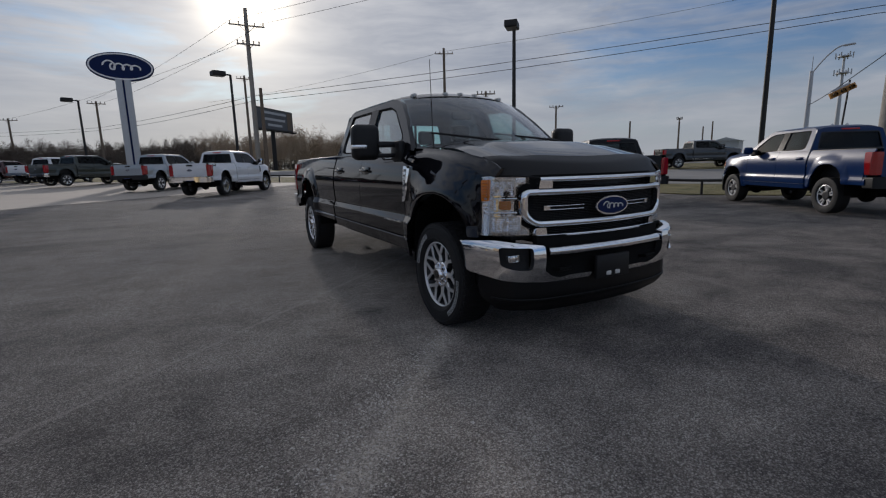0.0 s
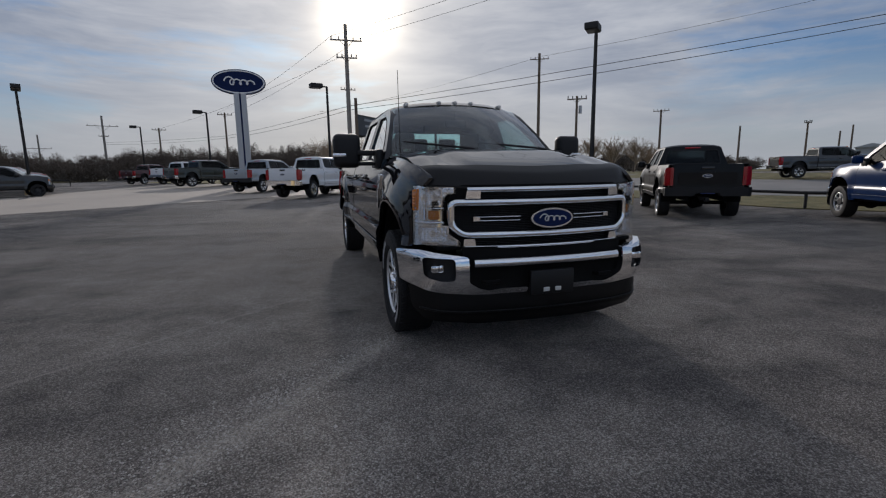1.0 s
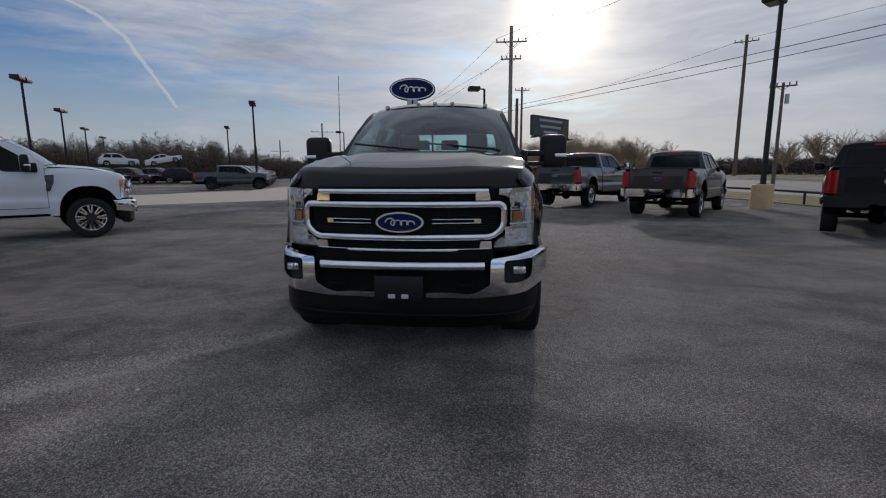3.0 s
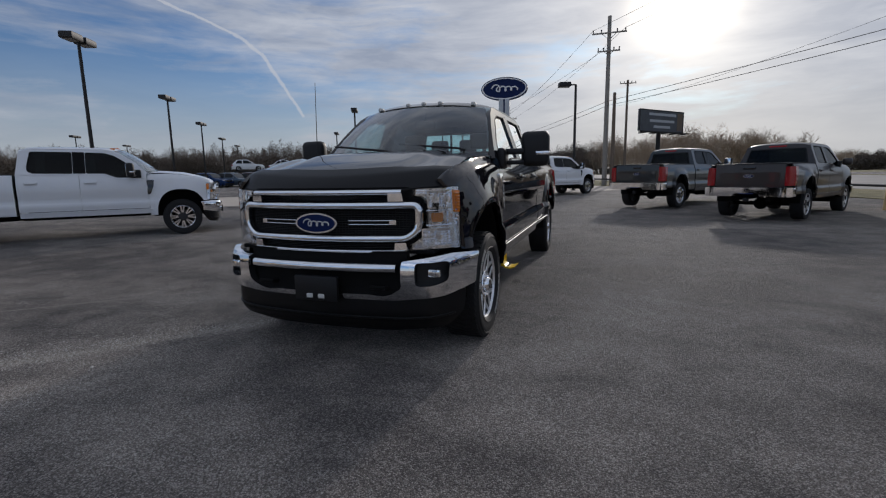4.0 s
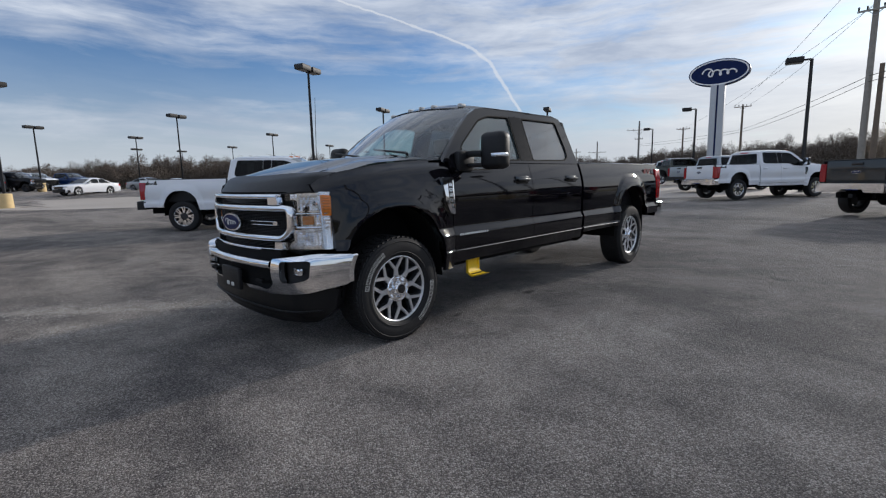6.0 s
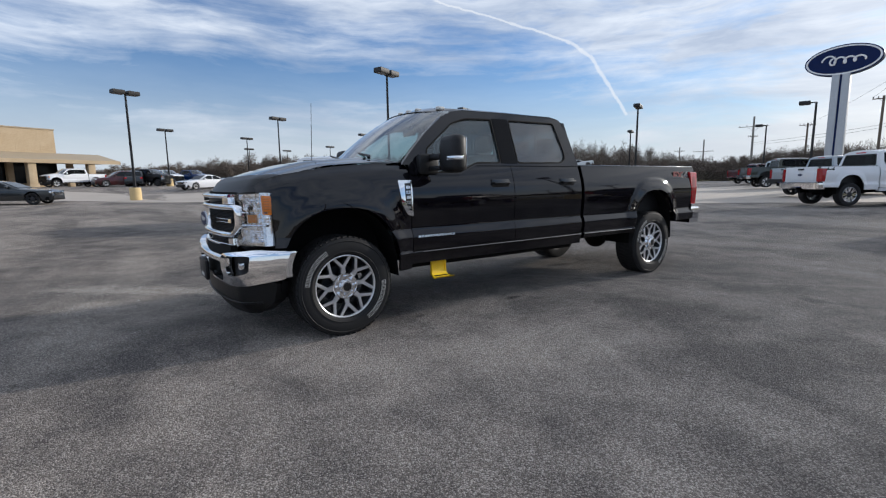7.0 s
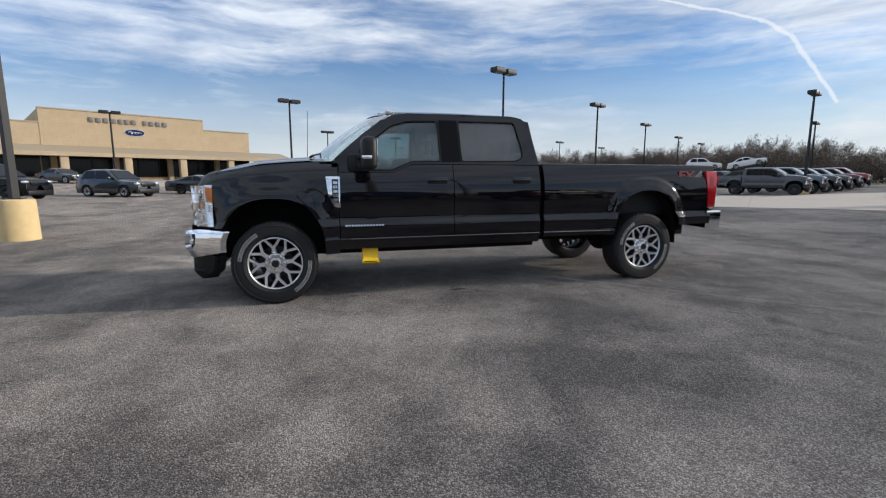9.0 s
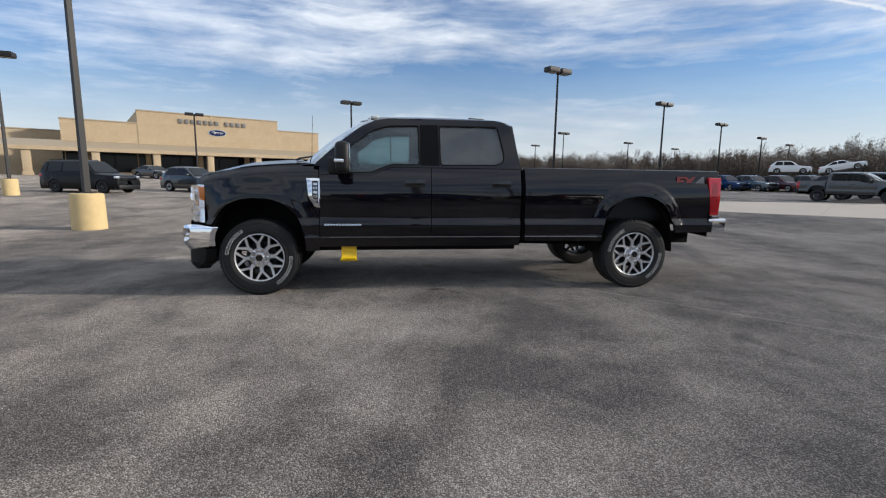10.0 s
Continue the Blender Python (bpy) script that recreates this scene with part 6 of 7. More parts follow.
# ---- roadside things ----
def street_lamp():
    x, y = 33.7, 13.2
    root = thing("street_lamp", pose(x, y, rise(x, y)), "grey highway street lamp with a curved arm", "street lamp")
    part("pole", rod(bmesh.new(), (0, 0, 0), (0, 0, 6.2), 0.17, 0.11, 12), SIGNGREY, root)
    pts = [(0.45 * math.sin(k / 10 * 1.5) * 1.2, -1.3 * (k / 10) ** 1.1, 6.0 + 1.55 * math.sin(k / 10 * 1.45)) for k in range(11)]
    part("arm", tube(bmesh.new(), pts, 0.045, 6), SIGNGREY, root)
    part("lamp_head", box(bmesh.new(), 0.42, 0.66, -1.95, -1.30, 7.46, 7.56, 0.04), SIGNGREY, root)
    part("mast", rod(bmesh.new(), (0, 0, 6.2), (0, 0, 7.1), 0.03, 0.02, 6), SIGNGREY, root)


street_lamp()


def traffic_signal():
    root = thing("traffic_signal", pose(29.9, 9.9, 4.9, 0, -27, -52) @ Matrix.Scale(0.72, 4), "dull orange traffic signal slung from a cable over the highway", "traffic signal")
    part("housing", box(bmesh.new(), -0.85, 0.85, -0.17, 0.17, -0.30, 0.14, 0.04), SIGNAL, root)
    for k in (-0.55, 0, 0.55):
        part("visor", rod(bmesh.new(), (k, -0.15, -0.08), (k, -0.42, -0.08), 0.15, 0.15, 12, False), BRONZE, root)
    part("hanger", box(bmesh.new(), -0.6, 0.6, -0.02, 0.02, 0.12, 0.30), STEEL, root)


traffic_signal()
cable("span_cable", [(33.7, 13.2, 4.6), (29.9, 9.9, 5.22), (22, 1.5, 8.2)], 0.05, "black span cable of the traffic signal", 0.022)


def crossing_sign():
    x, y = 34.3, 11.6
    root = thing("crossing_sign", pose(x, y, rise(x, y), 0, 0, -60), "white crossbuck sign on a dark mast", "road sign")
    part("mast", rod(bmesh.new(), (0, 0, 0), (0.25, 0, 5.4), 0.06, 0.05, 8), BRONZE, root)
    for a in (-45, 45):
        bm = box(bmesh.new(), -0.6, 0.6, -0.10, -0.07, -0.08, 0.08)
        part("crossbuck_arm", bm, WHITE, root, m=pose(0, 0, 2.3, 0, a, 0))


crossing_sign()


def cell_tower():
    x, y = 71.4, 26.9
    root = thing("cell_tower", pose(x, y, rise(x, y)), "grey monopole cell tower far beyond the highway", "tower")
    part("mast", rod(bmesh.new(), (0, 0, 0), (0, 0, 12.6), 0.34, 0.12, 10), SIGNGREY, root)
    for z in (12.4, 10.4):
        part("platform", rod(bmesh.new(), (0, 0, z - 0.06), (0, 0, z + 0.06), 0.75, 0.75, 8), STEEL, root)
        for k in range(6):
            a = k * math.pi / 3
            part("antenna", box(bmesh.new(), 0.85 * math.cos(a) - 0.06, 0.85 * math.cos(a) + 0.06, 0.85 * math.sin(a) - 0.05, 0.85 * math.sin(a) + 0.05, z - 0.25, z + 0.45), SIGNGREY, root)


cell_tower()


def far_shed(x, y, wx, wy, h, aim, mat, label):
    root = thing("shed", pose(x, y, rise(x, y), 0, 0, aim), label, "building")
    part("wall", box(bmesh.new(), -wx / 2, wx / 2, -wy / 2, wy / 2, 0, h), mat, root)
    bm = plate(bmesh.new(), [(-wy / 2 - 0.3, h), (wy / 2 + 0.3, h), (0, h + wy * 0.16)], lambda u, v, w: (-wx / 2 - 0.3 + (wx + 0.6) * w, u, v))
    part("roof", bm, SIGNGREY, root)


far_shed(75.5, 43.0, 3.6, 3.6, 2.9, 20, SIGNGREY, "small grey metal shed beyond the highway")
far_shed(-34.0, 100.0, 6.0, 4.0, 2.2, 20, WHITE, "low white shed in front of the trees")


def pipe_rail(line, name, label, h=0.5):
    """A low rail of steel pipe on posts."""
    root = thing(name, pose(line[0][0], line[0][1], 0), label, "fence")
    o = Vector((line[0][0], line[0][1], 0))
    for a, b in zip(line, line[1:]):
        n = max(1, round(math.dist(a, b) / 3.2))
        for k in range(n):
            x, y = a[0] + (b[0] - a[0]) * k / n, a[1] + (b[1] - a[1]) * k / n
            part("post", rod(bmesh.new(), Vector((x, y, rise(x, y) - 0.1)) - o, Vector((x, y, rise(x, y) + h)) - o, 0.045, 0.045, 8), BRONZE, root)
            x2, y2 = a[0] + (b[0] - a[0]) * (k + 1) / n, a[1] + (b[1] - a[1]) * (k + 1) / n
            part("rail", rod(bmesh.new(), Vector((x, y, rise(x, y) + h)) - o, Vector((x2, y2, rise(x2, y2) + h)) - o, 0.05, 0.05, 8), BRONZE, root)


pipe_rail([(22.0, -7.3), (16.7, 1.6), (13.2, 6.9), (12.8, 12.5), (12.2, 18), (8.7, 27), (3.0, 31.4), (-4.0, 37.0)], "pipe_rail", "low dark steel pipe rail along the verge")
pipe_rail([(-24, 52), (-33, 57)], "pipe_rail", "low dark steel pipe rail by the drive", 0.6)


# ---- the dealership ----
def showroom():
    ax, ay = -58.5, -28.3
    ux, uy = -0.49, 0.872
    aim = math.degrees(math.atan2(uy, ux))
    g0 = 1.0
    root = thing("showroom", pose(ax, ay, g0, 0, 0, aim), "tan stone-faced car showroom with a columned canopy", "building")
    # u runs along the front, v back from it (the front looks towards -v)
    for u0, u1, h, bk in ((-7.6, 0.0, 6.6, 0.0), (0.0, 17.4, 8.2, -0.05), (17.4, 23.7, 6.9, 0.0), (-30.0, -7.6, 5.4, 3.5)):
        v0 = 0.0 + (0.0 if bk <= 0 else bk) - (0.05 if bk < 0 else 0)
        bm = box(bmesh.new(), u0, u1, v0, 18.0, 3.2 if u0 > -8 else 0.0, h)
        part("wall", bm, STONE, root, "tan split-face stone")
        part("coping", box(bmesh.new(), u0 - 0.05, u1 + 0.05, v0 - 0.08, v0 + 0.5, h, h + 0.14), TANROOF, root)
    # courses of facing blocks on the front
    rnd = random.Random(5)
    blocks = []
    for w_, h_ in ((1.2, 0.6), (0.9, 0.6), (1.5, 0.6)):
        blocks.append(finish(box(bmesh.new(), 0.003, w_ - 0.003, -0.016, 0.0, 0.003, h_ - 0.003), STONE))
    facing = part("facing", box(bmesh.new(), -7.5, 23.6, -0.052, -0.05, 4.6, 4.62), STONE, root)
    for row in range(7):
        z = 4.4 + row * 0.6
        u = -7.55 + (row % 2) * 0.4
        while u < 23.5:
            k = rnd.randrange(3)
            w_ = (1.2, 0.9, 1.5)[k]
            top = 6.6 if u + w_ <= 0.05 else (8.2 if -0.02 <= u and u + w_ <= 17.45 else (6.9 if u >= 17.38 else 0))
            if z + 0.6 <= top and u + w_ <= 23.7:
                part("stone_block", blocks[k], STONE, facing, m=Matrix.Translation((u, -0.052 if 0 <= u < 17.4 else 0.0, z)))
            u += w_
    # shop front behind the canopy
    part("shop_front", box(bmesh.new(), -7.6, 23.7, 0.25, 0.35, 0, 3.2), DARKGLASS, root, "dark shop windows")
    part("sill_wall", box(bmesh.new(), -7.6, 23.7, 0.05, 0.24, 0, 0.55), STONE, root)
    for k in range(14):
        u = -7.4 + k * 2.38
        part("mullion", box(bmesh.new(), u, u + 0.12, 0.10, 0.25, 0, 3.2), STONE if k % 3 == 0 else BRONZE, root)
    # canopy
    bm = plate(bmesh.new(), [(-4.6, 2.55), (0.0, 3.55), (0.0, 3.25), (-4.6, 2.35)], lambda u, v, w: ((-12.4 - 0.55 * u - 2.5) * (1 - w) + 28.4 * w, u, v + 0.62))
    part("canopy_roof", bm, TANROOF, root, "sloping tan canopy roof")
    part("canopy_fascia", box(bmesh.new(), -12.4, 28.4, -4.68, -4.58, 2.80, 3.22), STONE, root)
    part("canopy_soffit", box(bmesh.new(), -12.3, 28.3, -4.55, 0.2, 2.92, 2.98), TANROOF, root)
    for k in range(7):
        u = -10.9 + k * 5.95
        col = part("column", box(bmesh.new(), u, u + 0.75, -4.5, -3.75, 0, 2.95, 0.02), STONE, root, "square stone column")
        part("column_base", box(bmesh.new(), u - 0.08, u + 0.83, -4.58, -3.67, 0, 0.5, 0.02), STONE, col)
    for k in range(6):
        u = -5.4 + k * 6.0
        part("inner_column", box(bmesh.new(), u, u + 0.6, -0.4, 0.2, 0, 2.95, 0.02), STONE, root)
    # plain bars where the name stands, and the oval
    u = 4.6
    for k, wd in enumerate((0.55, 0.55, 0.6, 0.6, 0.5, 0.5, 0.6, 0, 0.5, 0.6, 0.6, 0.6)):
        if wd:
            part("sign_bar", box(bmesh.new(), u, u + wd * 0.82, -0.20, -0.10, 7.02, 7.58, 0.02), SIGNBAR, root, "grey bar in place of a letter")
        u += (wd or 0.35) + 0.17
    oval_badge(root, Matrix.Translation((9.2, -0.11, 6.05)), 1.15, 0.45, "oval_sign")


showroom()


# ---- cars and sport utilities ----
def car(name, m, mat, label, kind="suv", group="cars on the lot", rails=False):
    """A car; its origin is on the ground under the middle of the front axle, its nose towards -y."""
    spec = {
        "suv": dict(wb=2.85, w=0.96, fo=0.94, ro=0.95, r=0.37, hood=1.06, belt=1.10, roof=1.72, ws=0.42, wt=1.32, bt=3.05, be=3.66),
        "big_suv": dict(wb=3.25, w=1.01, fo=0.95, ro=1.12, r=0.40, hood=1.20, belt=1.25, roof=1.95, ws=0.45, wt=1.28, bt=4.02, be=4.32),
        "coupe": dict(wb=2.72, w=0.955, fo=0.92, ro=1.15, r=0.345, hood=0.93, belt=0.95, roof=1.37, ws=0.62, wt=1.45, bt=2.20, be=3.30),
        "sedan": dict(wb=2.80, w=0.92, fo=0.93, ro=1.05, r=0.33, hood=0.95, belt=0.97, roof=1.45, ws=0.45, wt=1.25, bt=2.35, be=3.15),
    }[kind]
    wb, hw, r = spec["wb"], spec["w"], spec["r"]
    y0, y1 = -spec["fo"], spec["wb"] + spec["ro"]
    root = thing(name, m, label, "car", group)

    def arch(y):
        for c in (0.0, wb):
            u = abs(y - c) / (r + 0.07)
            if u < 1:
                return 0.22 + (r + 0.20) * (1 - u ** 2.2) ** (1 / 2.2)
        return 0.24

    ws, wt, bt, be = spec["ws"], spec["wt"], spec["bt"], spec["be"]
    deck_z = spec["belt"] + (0.05 if kind in ("coupe", "sedan") else 0.0)
    top = [(y0, spec["hood"] - 0.38), (y0 + 0.05, spec["hood"] - 0.20), (y0 + 0.22, spec["hood"] - 0.10), (ws, spec["hood"]), (wt, spec["roof"] - 0.06), (wt + 0.35, spec["roof"]), (bt - 0.4, spec["roof"] - 0.01), (bt, spec["roof"] - 0.09), (be, deck_z), (max(be + 0.02, y1 - 0.12), deck_z - 0.01), (y1 - 0.02, deck_z - 0.22), (y1, deck_z - 0.45)]
    ys = sorted({y0, y0 + 0.05, y0 + 0.12, y0 + 0.22, ws, wt, wt + 0.35, bt - 0.4, bt, be, y1 - 0.12, y1 - 0.02, y1} | {round(c + s * (r + 0.07) * k / 7, 3) for c in (0.0, wb) for s in (-1, 1) for k in range(8)} | {round(y0 + (y1 - y0) * k / 24, 3) for k in range(25)})
    rows = []
    glasswide = lambda z: hw * 0.955 - 0.34 * max(0.0, z - spec["belt"])
    for y in ys:
        zt = lin(y, top)
        pinch = 0.16 * smooth(y0 + 0.75, y0, y) ** 1.5 + 0.10 * smooth(y1 - 0.6, y1, y) ** 1.5
        lo = arch(y)
        belt = min(zt - 0.05, spec["belt"])
        side = [(hw - (0.05 if lo < 0.3 else 0.0) - pinch, lo), (hw - (0.005 if lo < 0.45 else 0.0) - pinch, max(lo, 0.45)), (hw - pinch, max(lo, 0.66)), (hw - 0.012 - pinch, max(lo, 0.80)), (hw * 0.955 - pinch, max(lo, belt))]
        gw = glasswide(zt) - pinch
        side += [(min(gw + 0.03, hw * 0.95 - pinch), max(belt, zt - 0.05)), (gw - 0.05, zt - 0.012), (gw * 0.6, zt + 0.012), (0.0, zt + 0.018)]
        rows.append([(0.55, y, lo)] + [(max(0.0, x), y, z) for x, z in side])
    bm = bmesh.new()
    grid(bm, rows)
    bm.faces.new([bm.verts.new(p) for p in rows[0]])
    bm.faces.new([bm.verts.new(p) for p in rows[-1]])
    mirrored(bm)
    part("body", bm, mat, root, sharp=50)
    # glass
    zt, zb = spec["roof"] - 0.10, spec["belt"] + 0.035
    mid = (wt + 0.05 + bt) / 2 + 0.02
    slope_f = lambda z: ws + 0.14 + (wt - ws) * (z - spec["hood"]) / (spec["roof"] - 0.06 - spec["hood"])
    slope_b = lambda z: be - 0.12 - (be - bt) * (z - deck_z) / (spec["roof"] - 0.09 - deck_z)
    wins = [[(slope_f(zb) + 0.04, zb), (slope_f(zt) + 0.04, zt), (mid - 0.04, zt), (mid - 0.04, zb)], [(mid + 0.04, zb), (mid + 0.04, zt), (min(mid + 0.95, slope_b(zt)), zt), (min(mid + 1.0, slope_b(zb)), zb)]]
    if kind in ("suv", "big_suv"):
        wins.append([(mid + 1.06, zb), (mid + 1.02, zt), (slope_b(zt), zt), (slope_b(zb), zb)])
    for s in (-1, 1):
        for win in wins:
            if win[2][0] - win[1][0] > 0.1:
                part("side_window", plate(bmesh.new(), rounded(win, 0.04, 3), lambda u, v, w: (s * (glasswide(v) + 0.028 - 0.02 * w), u, v)), DARKGLASS, root)
    bm = plate(bmesh.new(), [(-0.92, 0.08), (0.92, 0.08), (0.88, 0.93), (-0.88, 0.93)], lambda u, v, w: (u * (glasswide(spec["hood"] + (spec["roof"] - spec["hood"]) * v) - 0.02), ws + (wt - ws) * v - 0.012 + 0.02 * w, spec["hood"] + (spec["roof"] - 0.06 - spec["hood"]) * v + 0.028 - 0.02 * w))
    part("windscreen", bm, DARKGLASS, root)
    bm = plate(bmesh.new(), [(-0.88, 0.12), (0.88, 0.12), (0.84, 0.9), (-0.84, 0.9)], lambda u, v, w: (u * (glasswide(deck_z + (spec["roof"] - deck_z) * v) - 0.03), be + (bt - be) * v + 0.03 - 0.02 * w, deck_z + (spec["roof"] - 0.09 - deck_z) * v + 0.03 - 0.02 * w))
    part("rear_window", bm, DARKGLASS, root)
    for s in (-1, 1):
        part("headlamp", box(bmesh.new(), *sorted((s * (hw - 0.40), s * (hw - 0.14))), y0 + 0.01, y0 + 0.25, spec["hood"] - 0.30, spec["hood"] - 0.17, 0.03), LAMPWHITE, root)
        part("tail_lamp", box(bmesh.new(), *sorted((s * (hw - 0.34), s * (hw - 0.09))), y1 - 0.22, y1 + 0.005, deck_z - 0.30, deck_z - 0.12, 0.03), RED, root)
        part("mirror", box(bmesh.new(), *sorted((s * (hw * 0.93), s * (hw + 0.17))), ws + 0.42, ws + 0.56, spec["belt"] + 0.0, spec["belt"] + 0.15, 0.04), mat, root)
        if rails:
            part("roof_rail", box(bmesh.new(), *sorted((s * 0.60, s * 0.64)), wt + 0.4, bt - 0.2, spec["roof"] + 0.0, spec["roof"] + 0.05, 0.015), PLASTIC, root)
    part("grille", box(bmesh.new(), -hw + 0.45, hw - 0.45, y0 - 0.035, y0 + 0.10, spec["hood"] - 0.42, spec["hood"] - 0.20, 0.02), DARKGLOSS, root)
    part("front_bumper", box(bmesh.new(), -hw + 0.22, hw - 0.22, y0 - 0.05, y0 + 0.25, 0.26, 0.52, 0.05), PLASTIC, root)
    part("rear_bumper", box(bmesh.new(), -hw + 0.16, hw - 0.16, y1 - 0.2, y1 + 0.03, 0.30, 0.55, 0.04), PLASTIC, root)
    part("floor_pan", box(bmesh.new(), -hw + 0.1, hw - 0.1, y0 + 0.15, y1 - 0.15, 0.24, 0.45), SHADOWY, root)
    for y in (0.0, wb):
        for s in (-1, 1):
            add_wheel(root, s * (hw - 0.01), y, r, 0.22, "dark" if kind in ("coupe", "big_suv") else "five")
    return root


car("sport_utility", stand(-25.07, -14.53, 73), JET, "large black sport utility parked before the showroom", "big_suv", rails=True)
car("sport_utility", stand(-27.97, -9.98, 60), GREY, "dark grey sport utility parked before the showroom", "suv")
car("coupe", stand(-31.9, -5.5, 74), GREY, "dark grey coupe parked before the showroom", "coupe")
car("sport_utility", stand(-58.6, -3.0, -75), MAROON, "dark maroon sport utility beyond the showroom canopy", "suv")
car("sport_utility", stand(-61.5, 0.4, 170), GREY, "dark grey sport utility showing its tail lamps", "suv")
pickup("pickup_truck", stand(-59.6, -7.4, -62), PEARL, "cream-white pickup parked under the showroom canopy", wb=3.68, style="ten", r=0.40, group=LOT, zs=0.955, front="dark", rear_chrome=False, glass=PRIVACY, mirror="small", badge=False)
pickup("pickup_truck", stand(-57.8, 2.6, 45), JET, "black pickup in the row across the lot", wb=3.68, style="dark", r=0.40, group=LOT, zs=0.955, front="dark", rear_chrome=False, glass=PRIVACY, mirror="small", badge=False)
pickup("pickup_truck", stand(-63.5, 4.2, 30), PEARL, "white pickup in the row across the lot", wb=3.68, style="ten", r=0.40, group=LOT, zs=0.955, front="dark", rear_chrome=False, glass=PRIVACY, mirror="small", badge=False)
pickup("pickup_truck", stand(-63.0, 7.2, 30), NAVY, "dark blue pickup in the row across the lot", wb=3.68, style="ten", r=0.40, group=LOT, zs=0.955, front="dark", rear_chrome=False, glass=PRIVACY, mirror="small", badge=False)
car("sedan", stand(-46.4, 4.0, -62), PEARL, "white sedan parked far across the lot", "sedan", "cars across the lot")
car("sedan", stand(-48.5, -21.5, 60), GREY, "grey sedan parked under the showroom canopy", "sedan")
ROWCARS = [(-38.2, 35.0, SLATE, "slate blue"), (-36.7, 36.8, NAVY, "blue"), (-35.2, 38.6, SLATE, "slate blue"), (-33.7, 40.4, MAROON, "maroon"), (-32.2, 42.2, GREY, "grey"), (-39.7, 33.2, GREY, "grey"), (-41.2, 31.4, PEARL, "white")]
for x, y, mt, word in ROWCARS:
    car("sport_utility", stand(x * 1.1, y * 1.1, 5), mt, word + " sport utility in a row of parked cars", "suv", "row of parked cars")
car("sport_utility", stand(-33.0, 47.5, 28), JET, "black sport utility beyond the row of parked cars", "suv", "row of parked cars")
for x, y, mt, word in ((-55, 13, SILVERPAINT, "silver"), (-58, 17, PEARL, "white"), (-48, 20, PEARL, "white"), (-44, 24, GREY, "grey")):
    car("sedan", stand(x, y, 30), mt, word + " sedan far across the lot", "sedan", "cars across the lot")


def display_ramp(x, y, h, head, tilt):
    z = rise(x, y)
    root = thing("display_ramp", pose(x, y, z, 0, 0, head + 90), "dark steel display ramp under a white car", "ramp", "display ramps")
    fall = math.tan(radians(tilt))
    bm = box(bmesh.new(), -1.1, 1.1, -2.1, 2.1, h - 0.12, h)
    for v in bm.verts:
        v.co.z -= v.co.y * fall
    part("deck", bm, BRONZE, root)
    for u in (-1.0, 1.0):
        for v in (-1.9, 1.9):
            part("leg", box(bmesh.new(), u - 0.08, u + 0.08, v - 0.08, v + 0.08, 0, h - 0.1 - v * fall), BRONZE, root)
    return z + h


for x, y, h, head, tilt, kind, word in ((-50.9, 57.1, 1.95, 46, 0, "suv", "sport utility"), (-46.9, 60.9, 2.30, 43, 12, "sedan", "sedan")):
    zz = display_ramp(x, y, h, head, tilt)
    c, s = math.cos(radians(head)), math.sin(radians(head))
    car(word.replace(" ", "_"), pose(x + 1.38 * c, y + 1.38 * s, zz + 1.38 * math.tan(radians(tilt)), -tilt, 0, head + 90), PEARL, "white " + word + " shown on a steel ramp", kind, "cars on ramps")


# ---- trees ----
def twig_cloud(rnd, verts, faces, x, y, z, h, spread, limbs, mode):
    """A bare tree: a forked trunk with limbs and many fine twigs, as thin three-sided rods."""
    def stick(p, q, a, b):
        d = (q - p).normalized()
        s = d.cross(Vector((0.31, 0.77, 0.2))).normalized()
        t = d.cross(s)
        base = len(verts)
        for c, rad in ((p, a), (q, b)):
            for k in range(3):
                g = 2.094 * k
                verts.append(tuple(c + (s * math.cos(g) + t * math.sin(g)) * rad))
        for k in range(3):
            k2 = (k + 1) % 3
            faces.append((base + k, base + k2, base + 3 + k2, base + 3 + k))
    root = Vector((x, y, z - 0.2))
    fork = root + Vector((rnd.uniform(-0.1, 0.1), rnd.uniform(-0.1, 0.1), 0.28 + 0.1 * rnd.random())) * h
    stick(root, fork, 0.022 * h, 0.015 * h)
    for _ in range(limbs):
        a, lean = rnd.uniform(0, 6.283), rnd.uniform(0.15, 0.9)
        ln = h * rnd.uniform(0.30, 0.52)
        d = Vector((math.cos(a) * lean * spread, math.sin(a) * lean * spread, 1.0)).normalized()
        s0 = fork + (fork - root) * rnd.uniform(-0.35, 0.0)
        e0 = s0 + d * ln
        stick(s0, e0, 0.009 * h, 0.004 * h)
        for _ in range(5):
            f = rnd.uniform(0.35, 1.0)
            s1 = s0.lerp(e0, f)
            a2 = rnd.uniform(0, 6.283)
            d2 = (d + Vector((math.cos(a2) * 0.8, math.sin(a2) * 0.8, rnd.uniform(-0.1, 0.7)))).normalized()
            e1 = s1 + d2 * h * rnd.uniform(0.12, 0.26)
            stick(s1, e1, 0.0042 * h, 0.0022 * h)
            for _ in range(mode):
                f2 = rnd.uniform(0.2, 1.0)
                s2 = s1.lerp(e1, f2)
                a3 = rnd.uniform(0, 6.283)
                d3 = (d2 + Vector((math.cos(a3), math.sin(a3), rnd.uniform(-0.2, 0.6)))).normalized()
                stick(s2, s2 + d3 * h * rnd.uniform(0.06, 0.15), 0.0024 * h, 0.0010 * h)


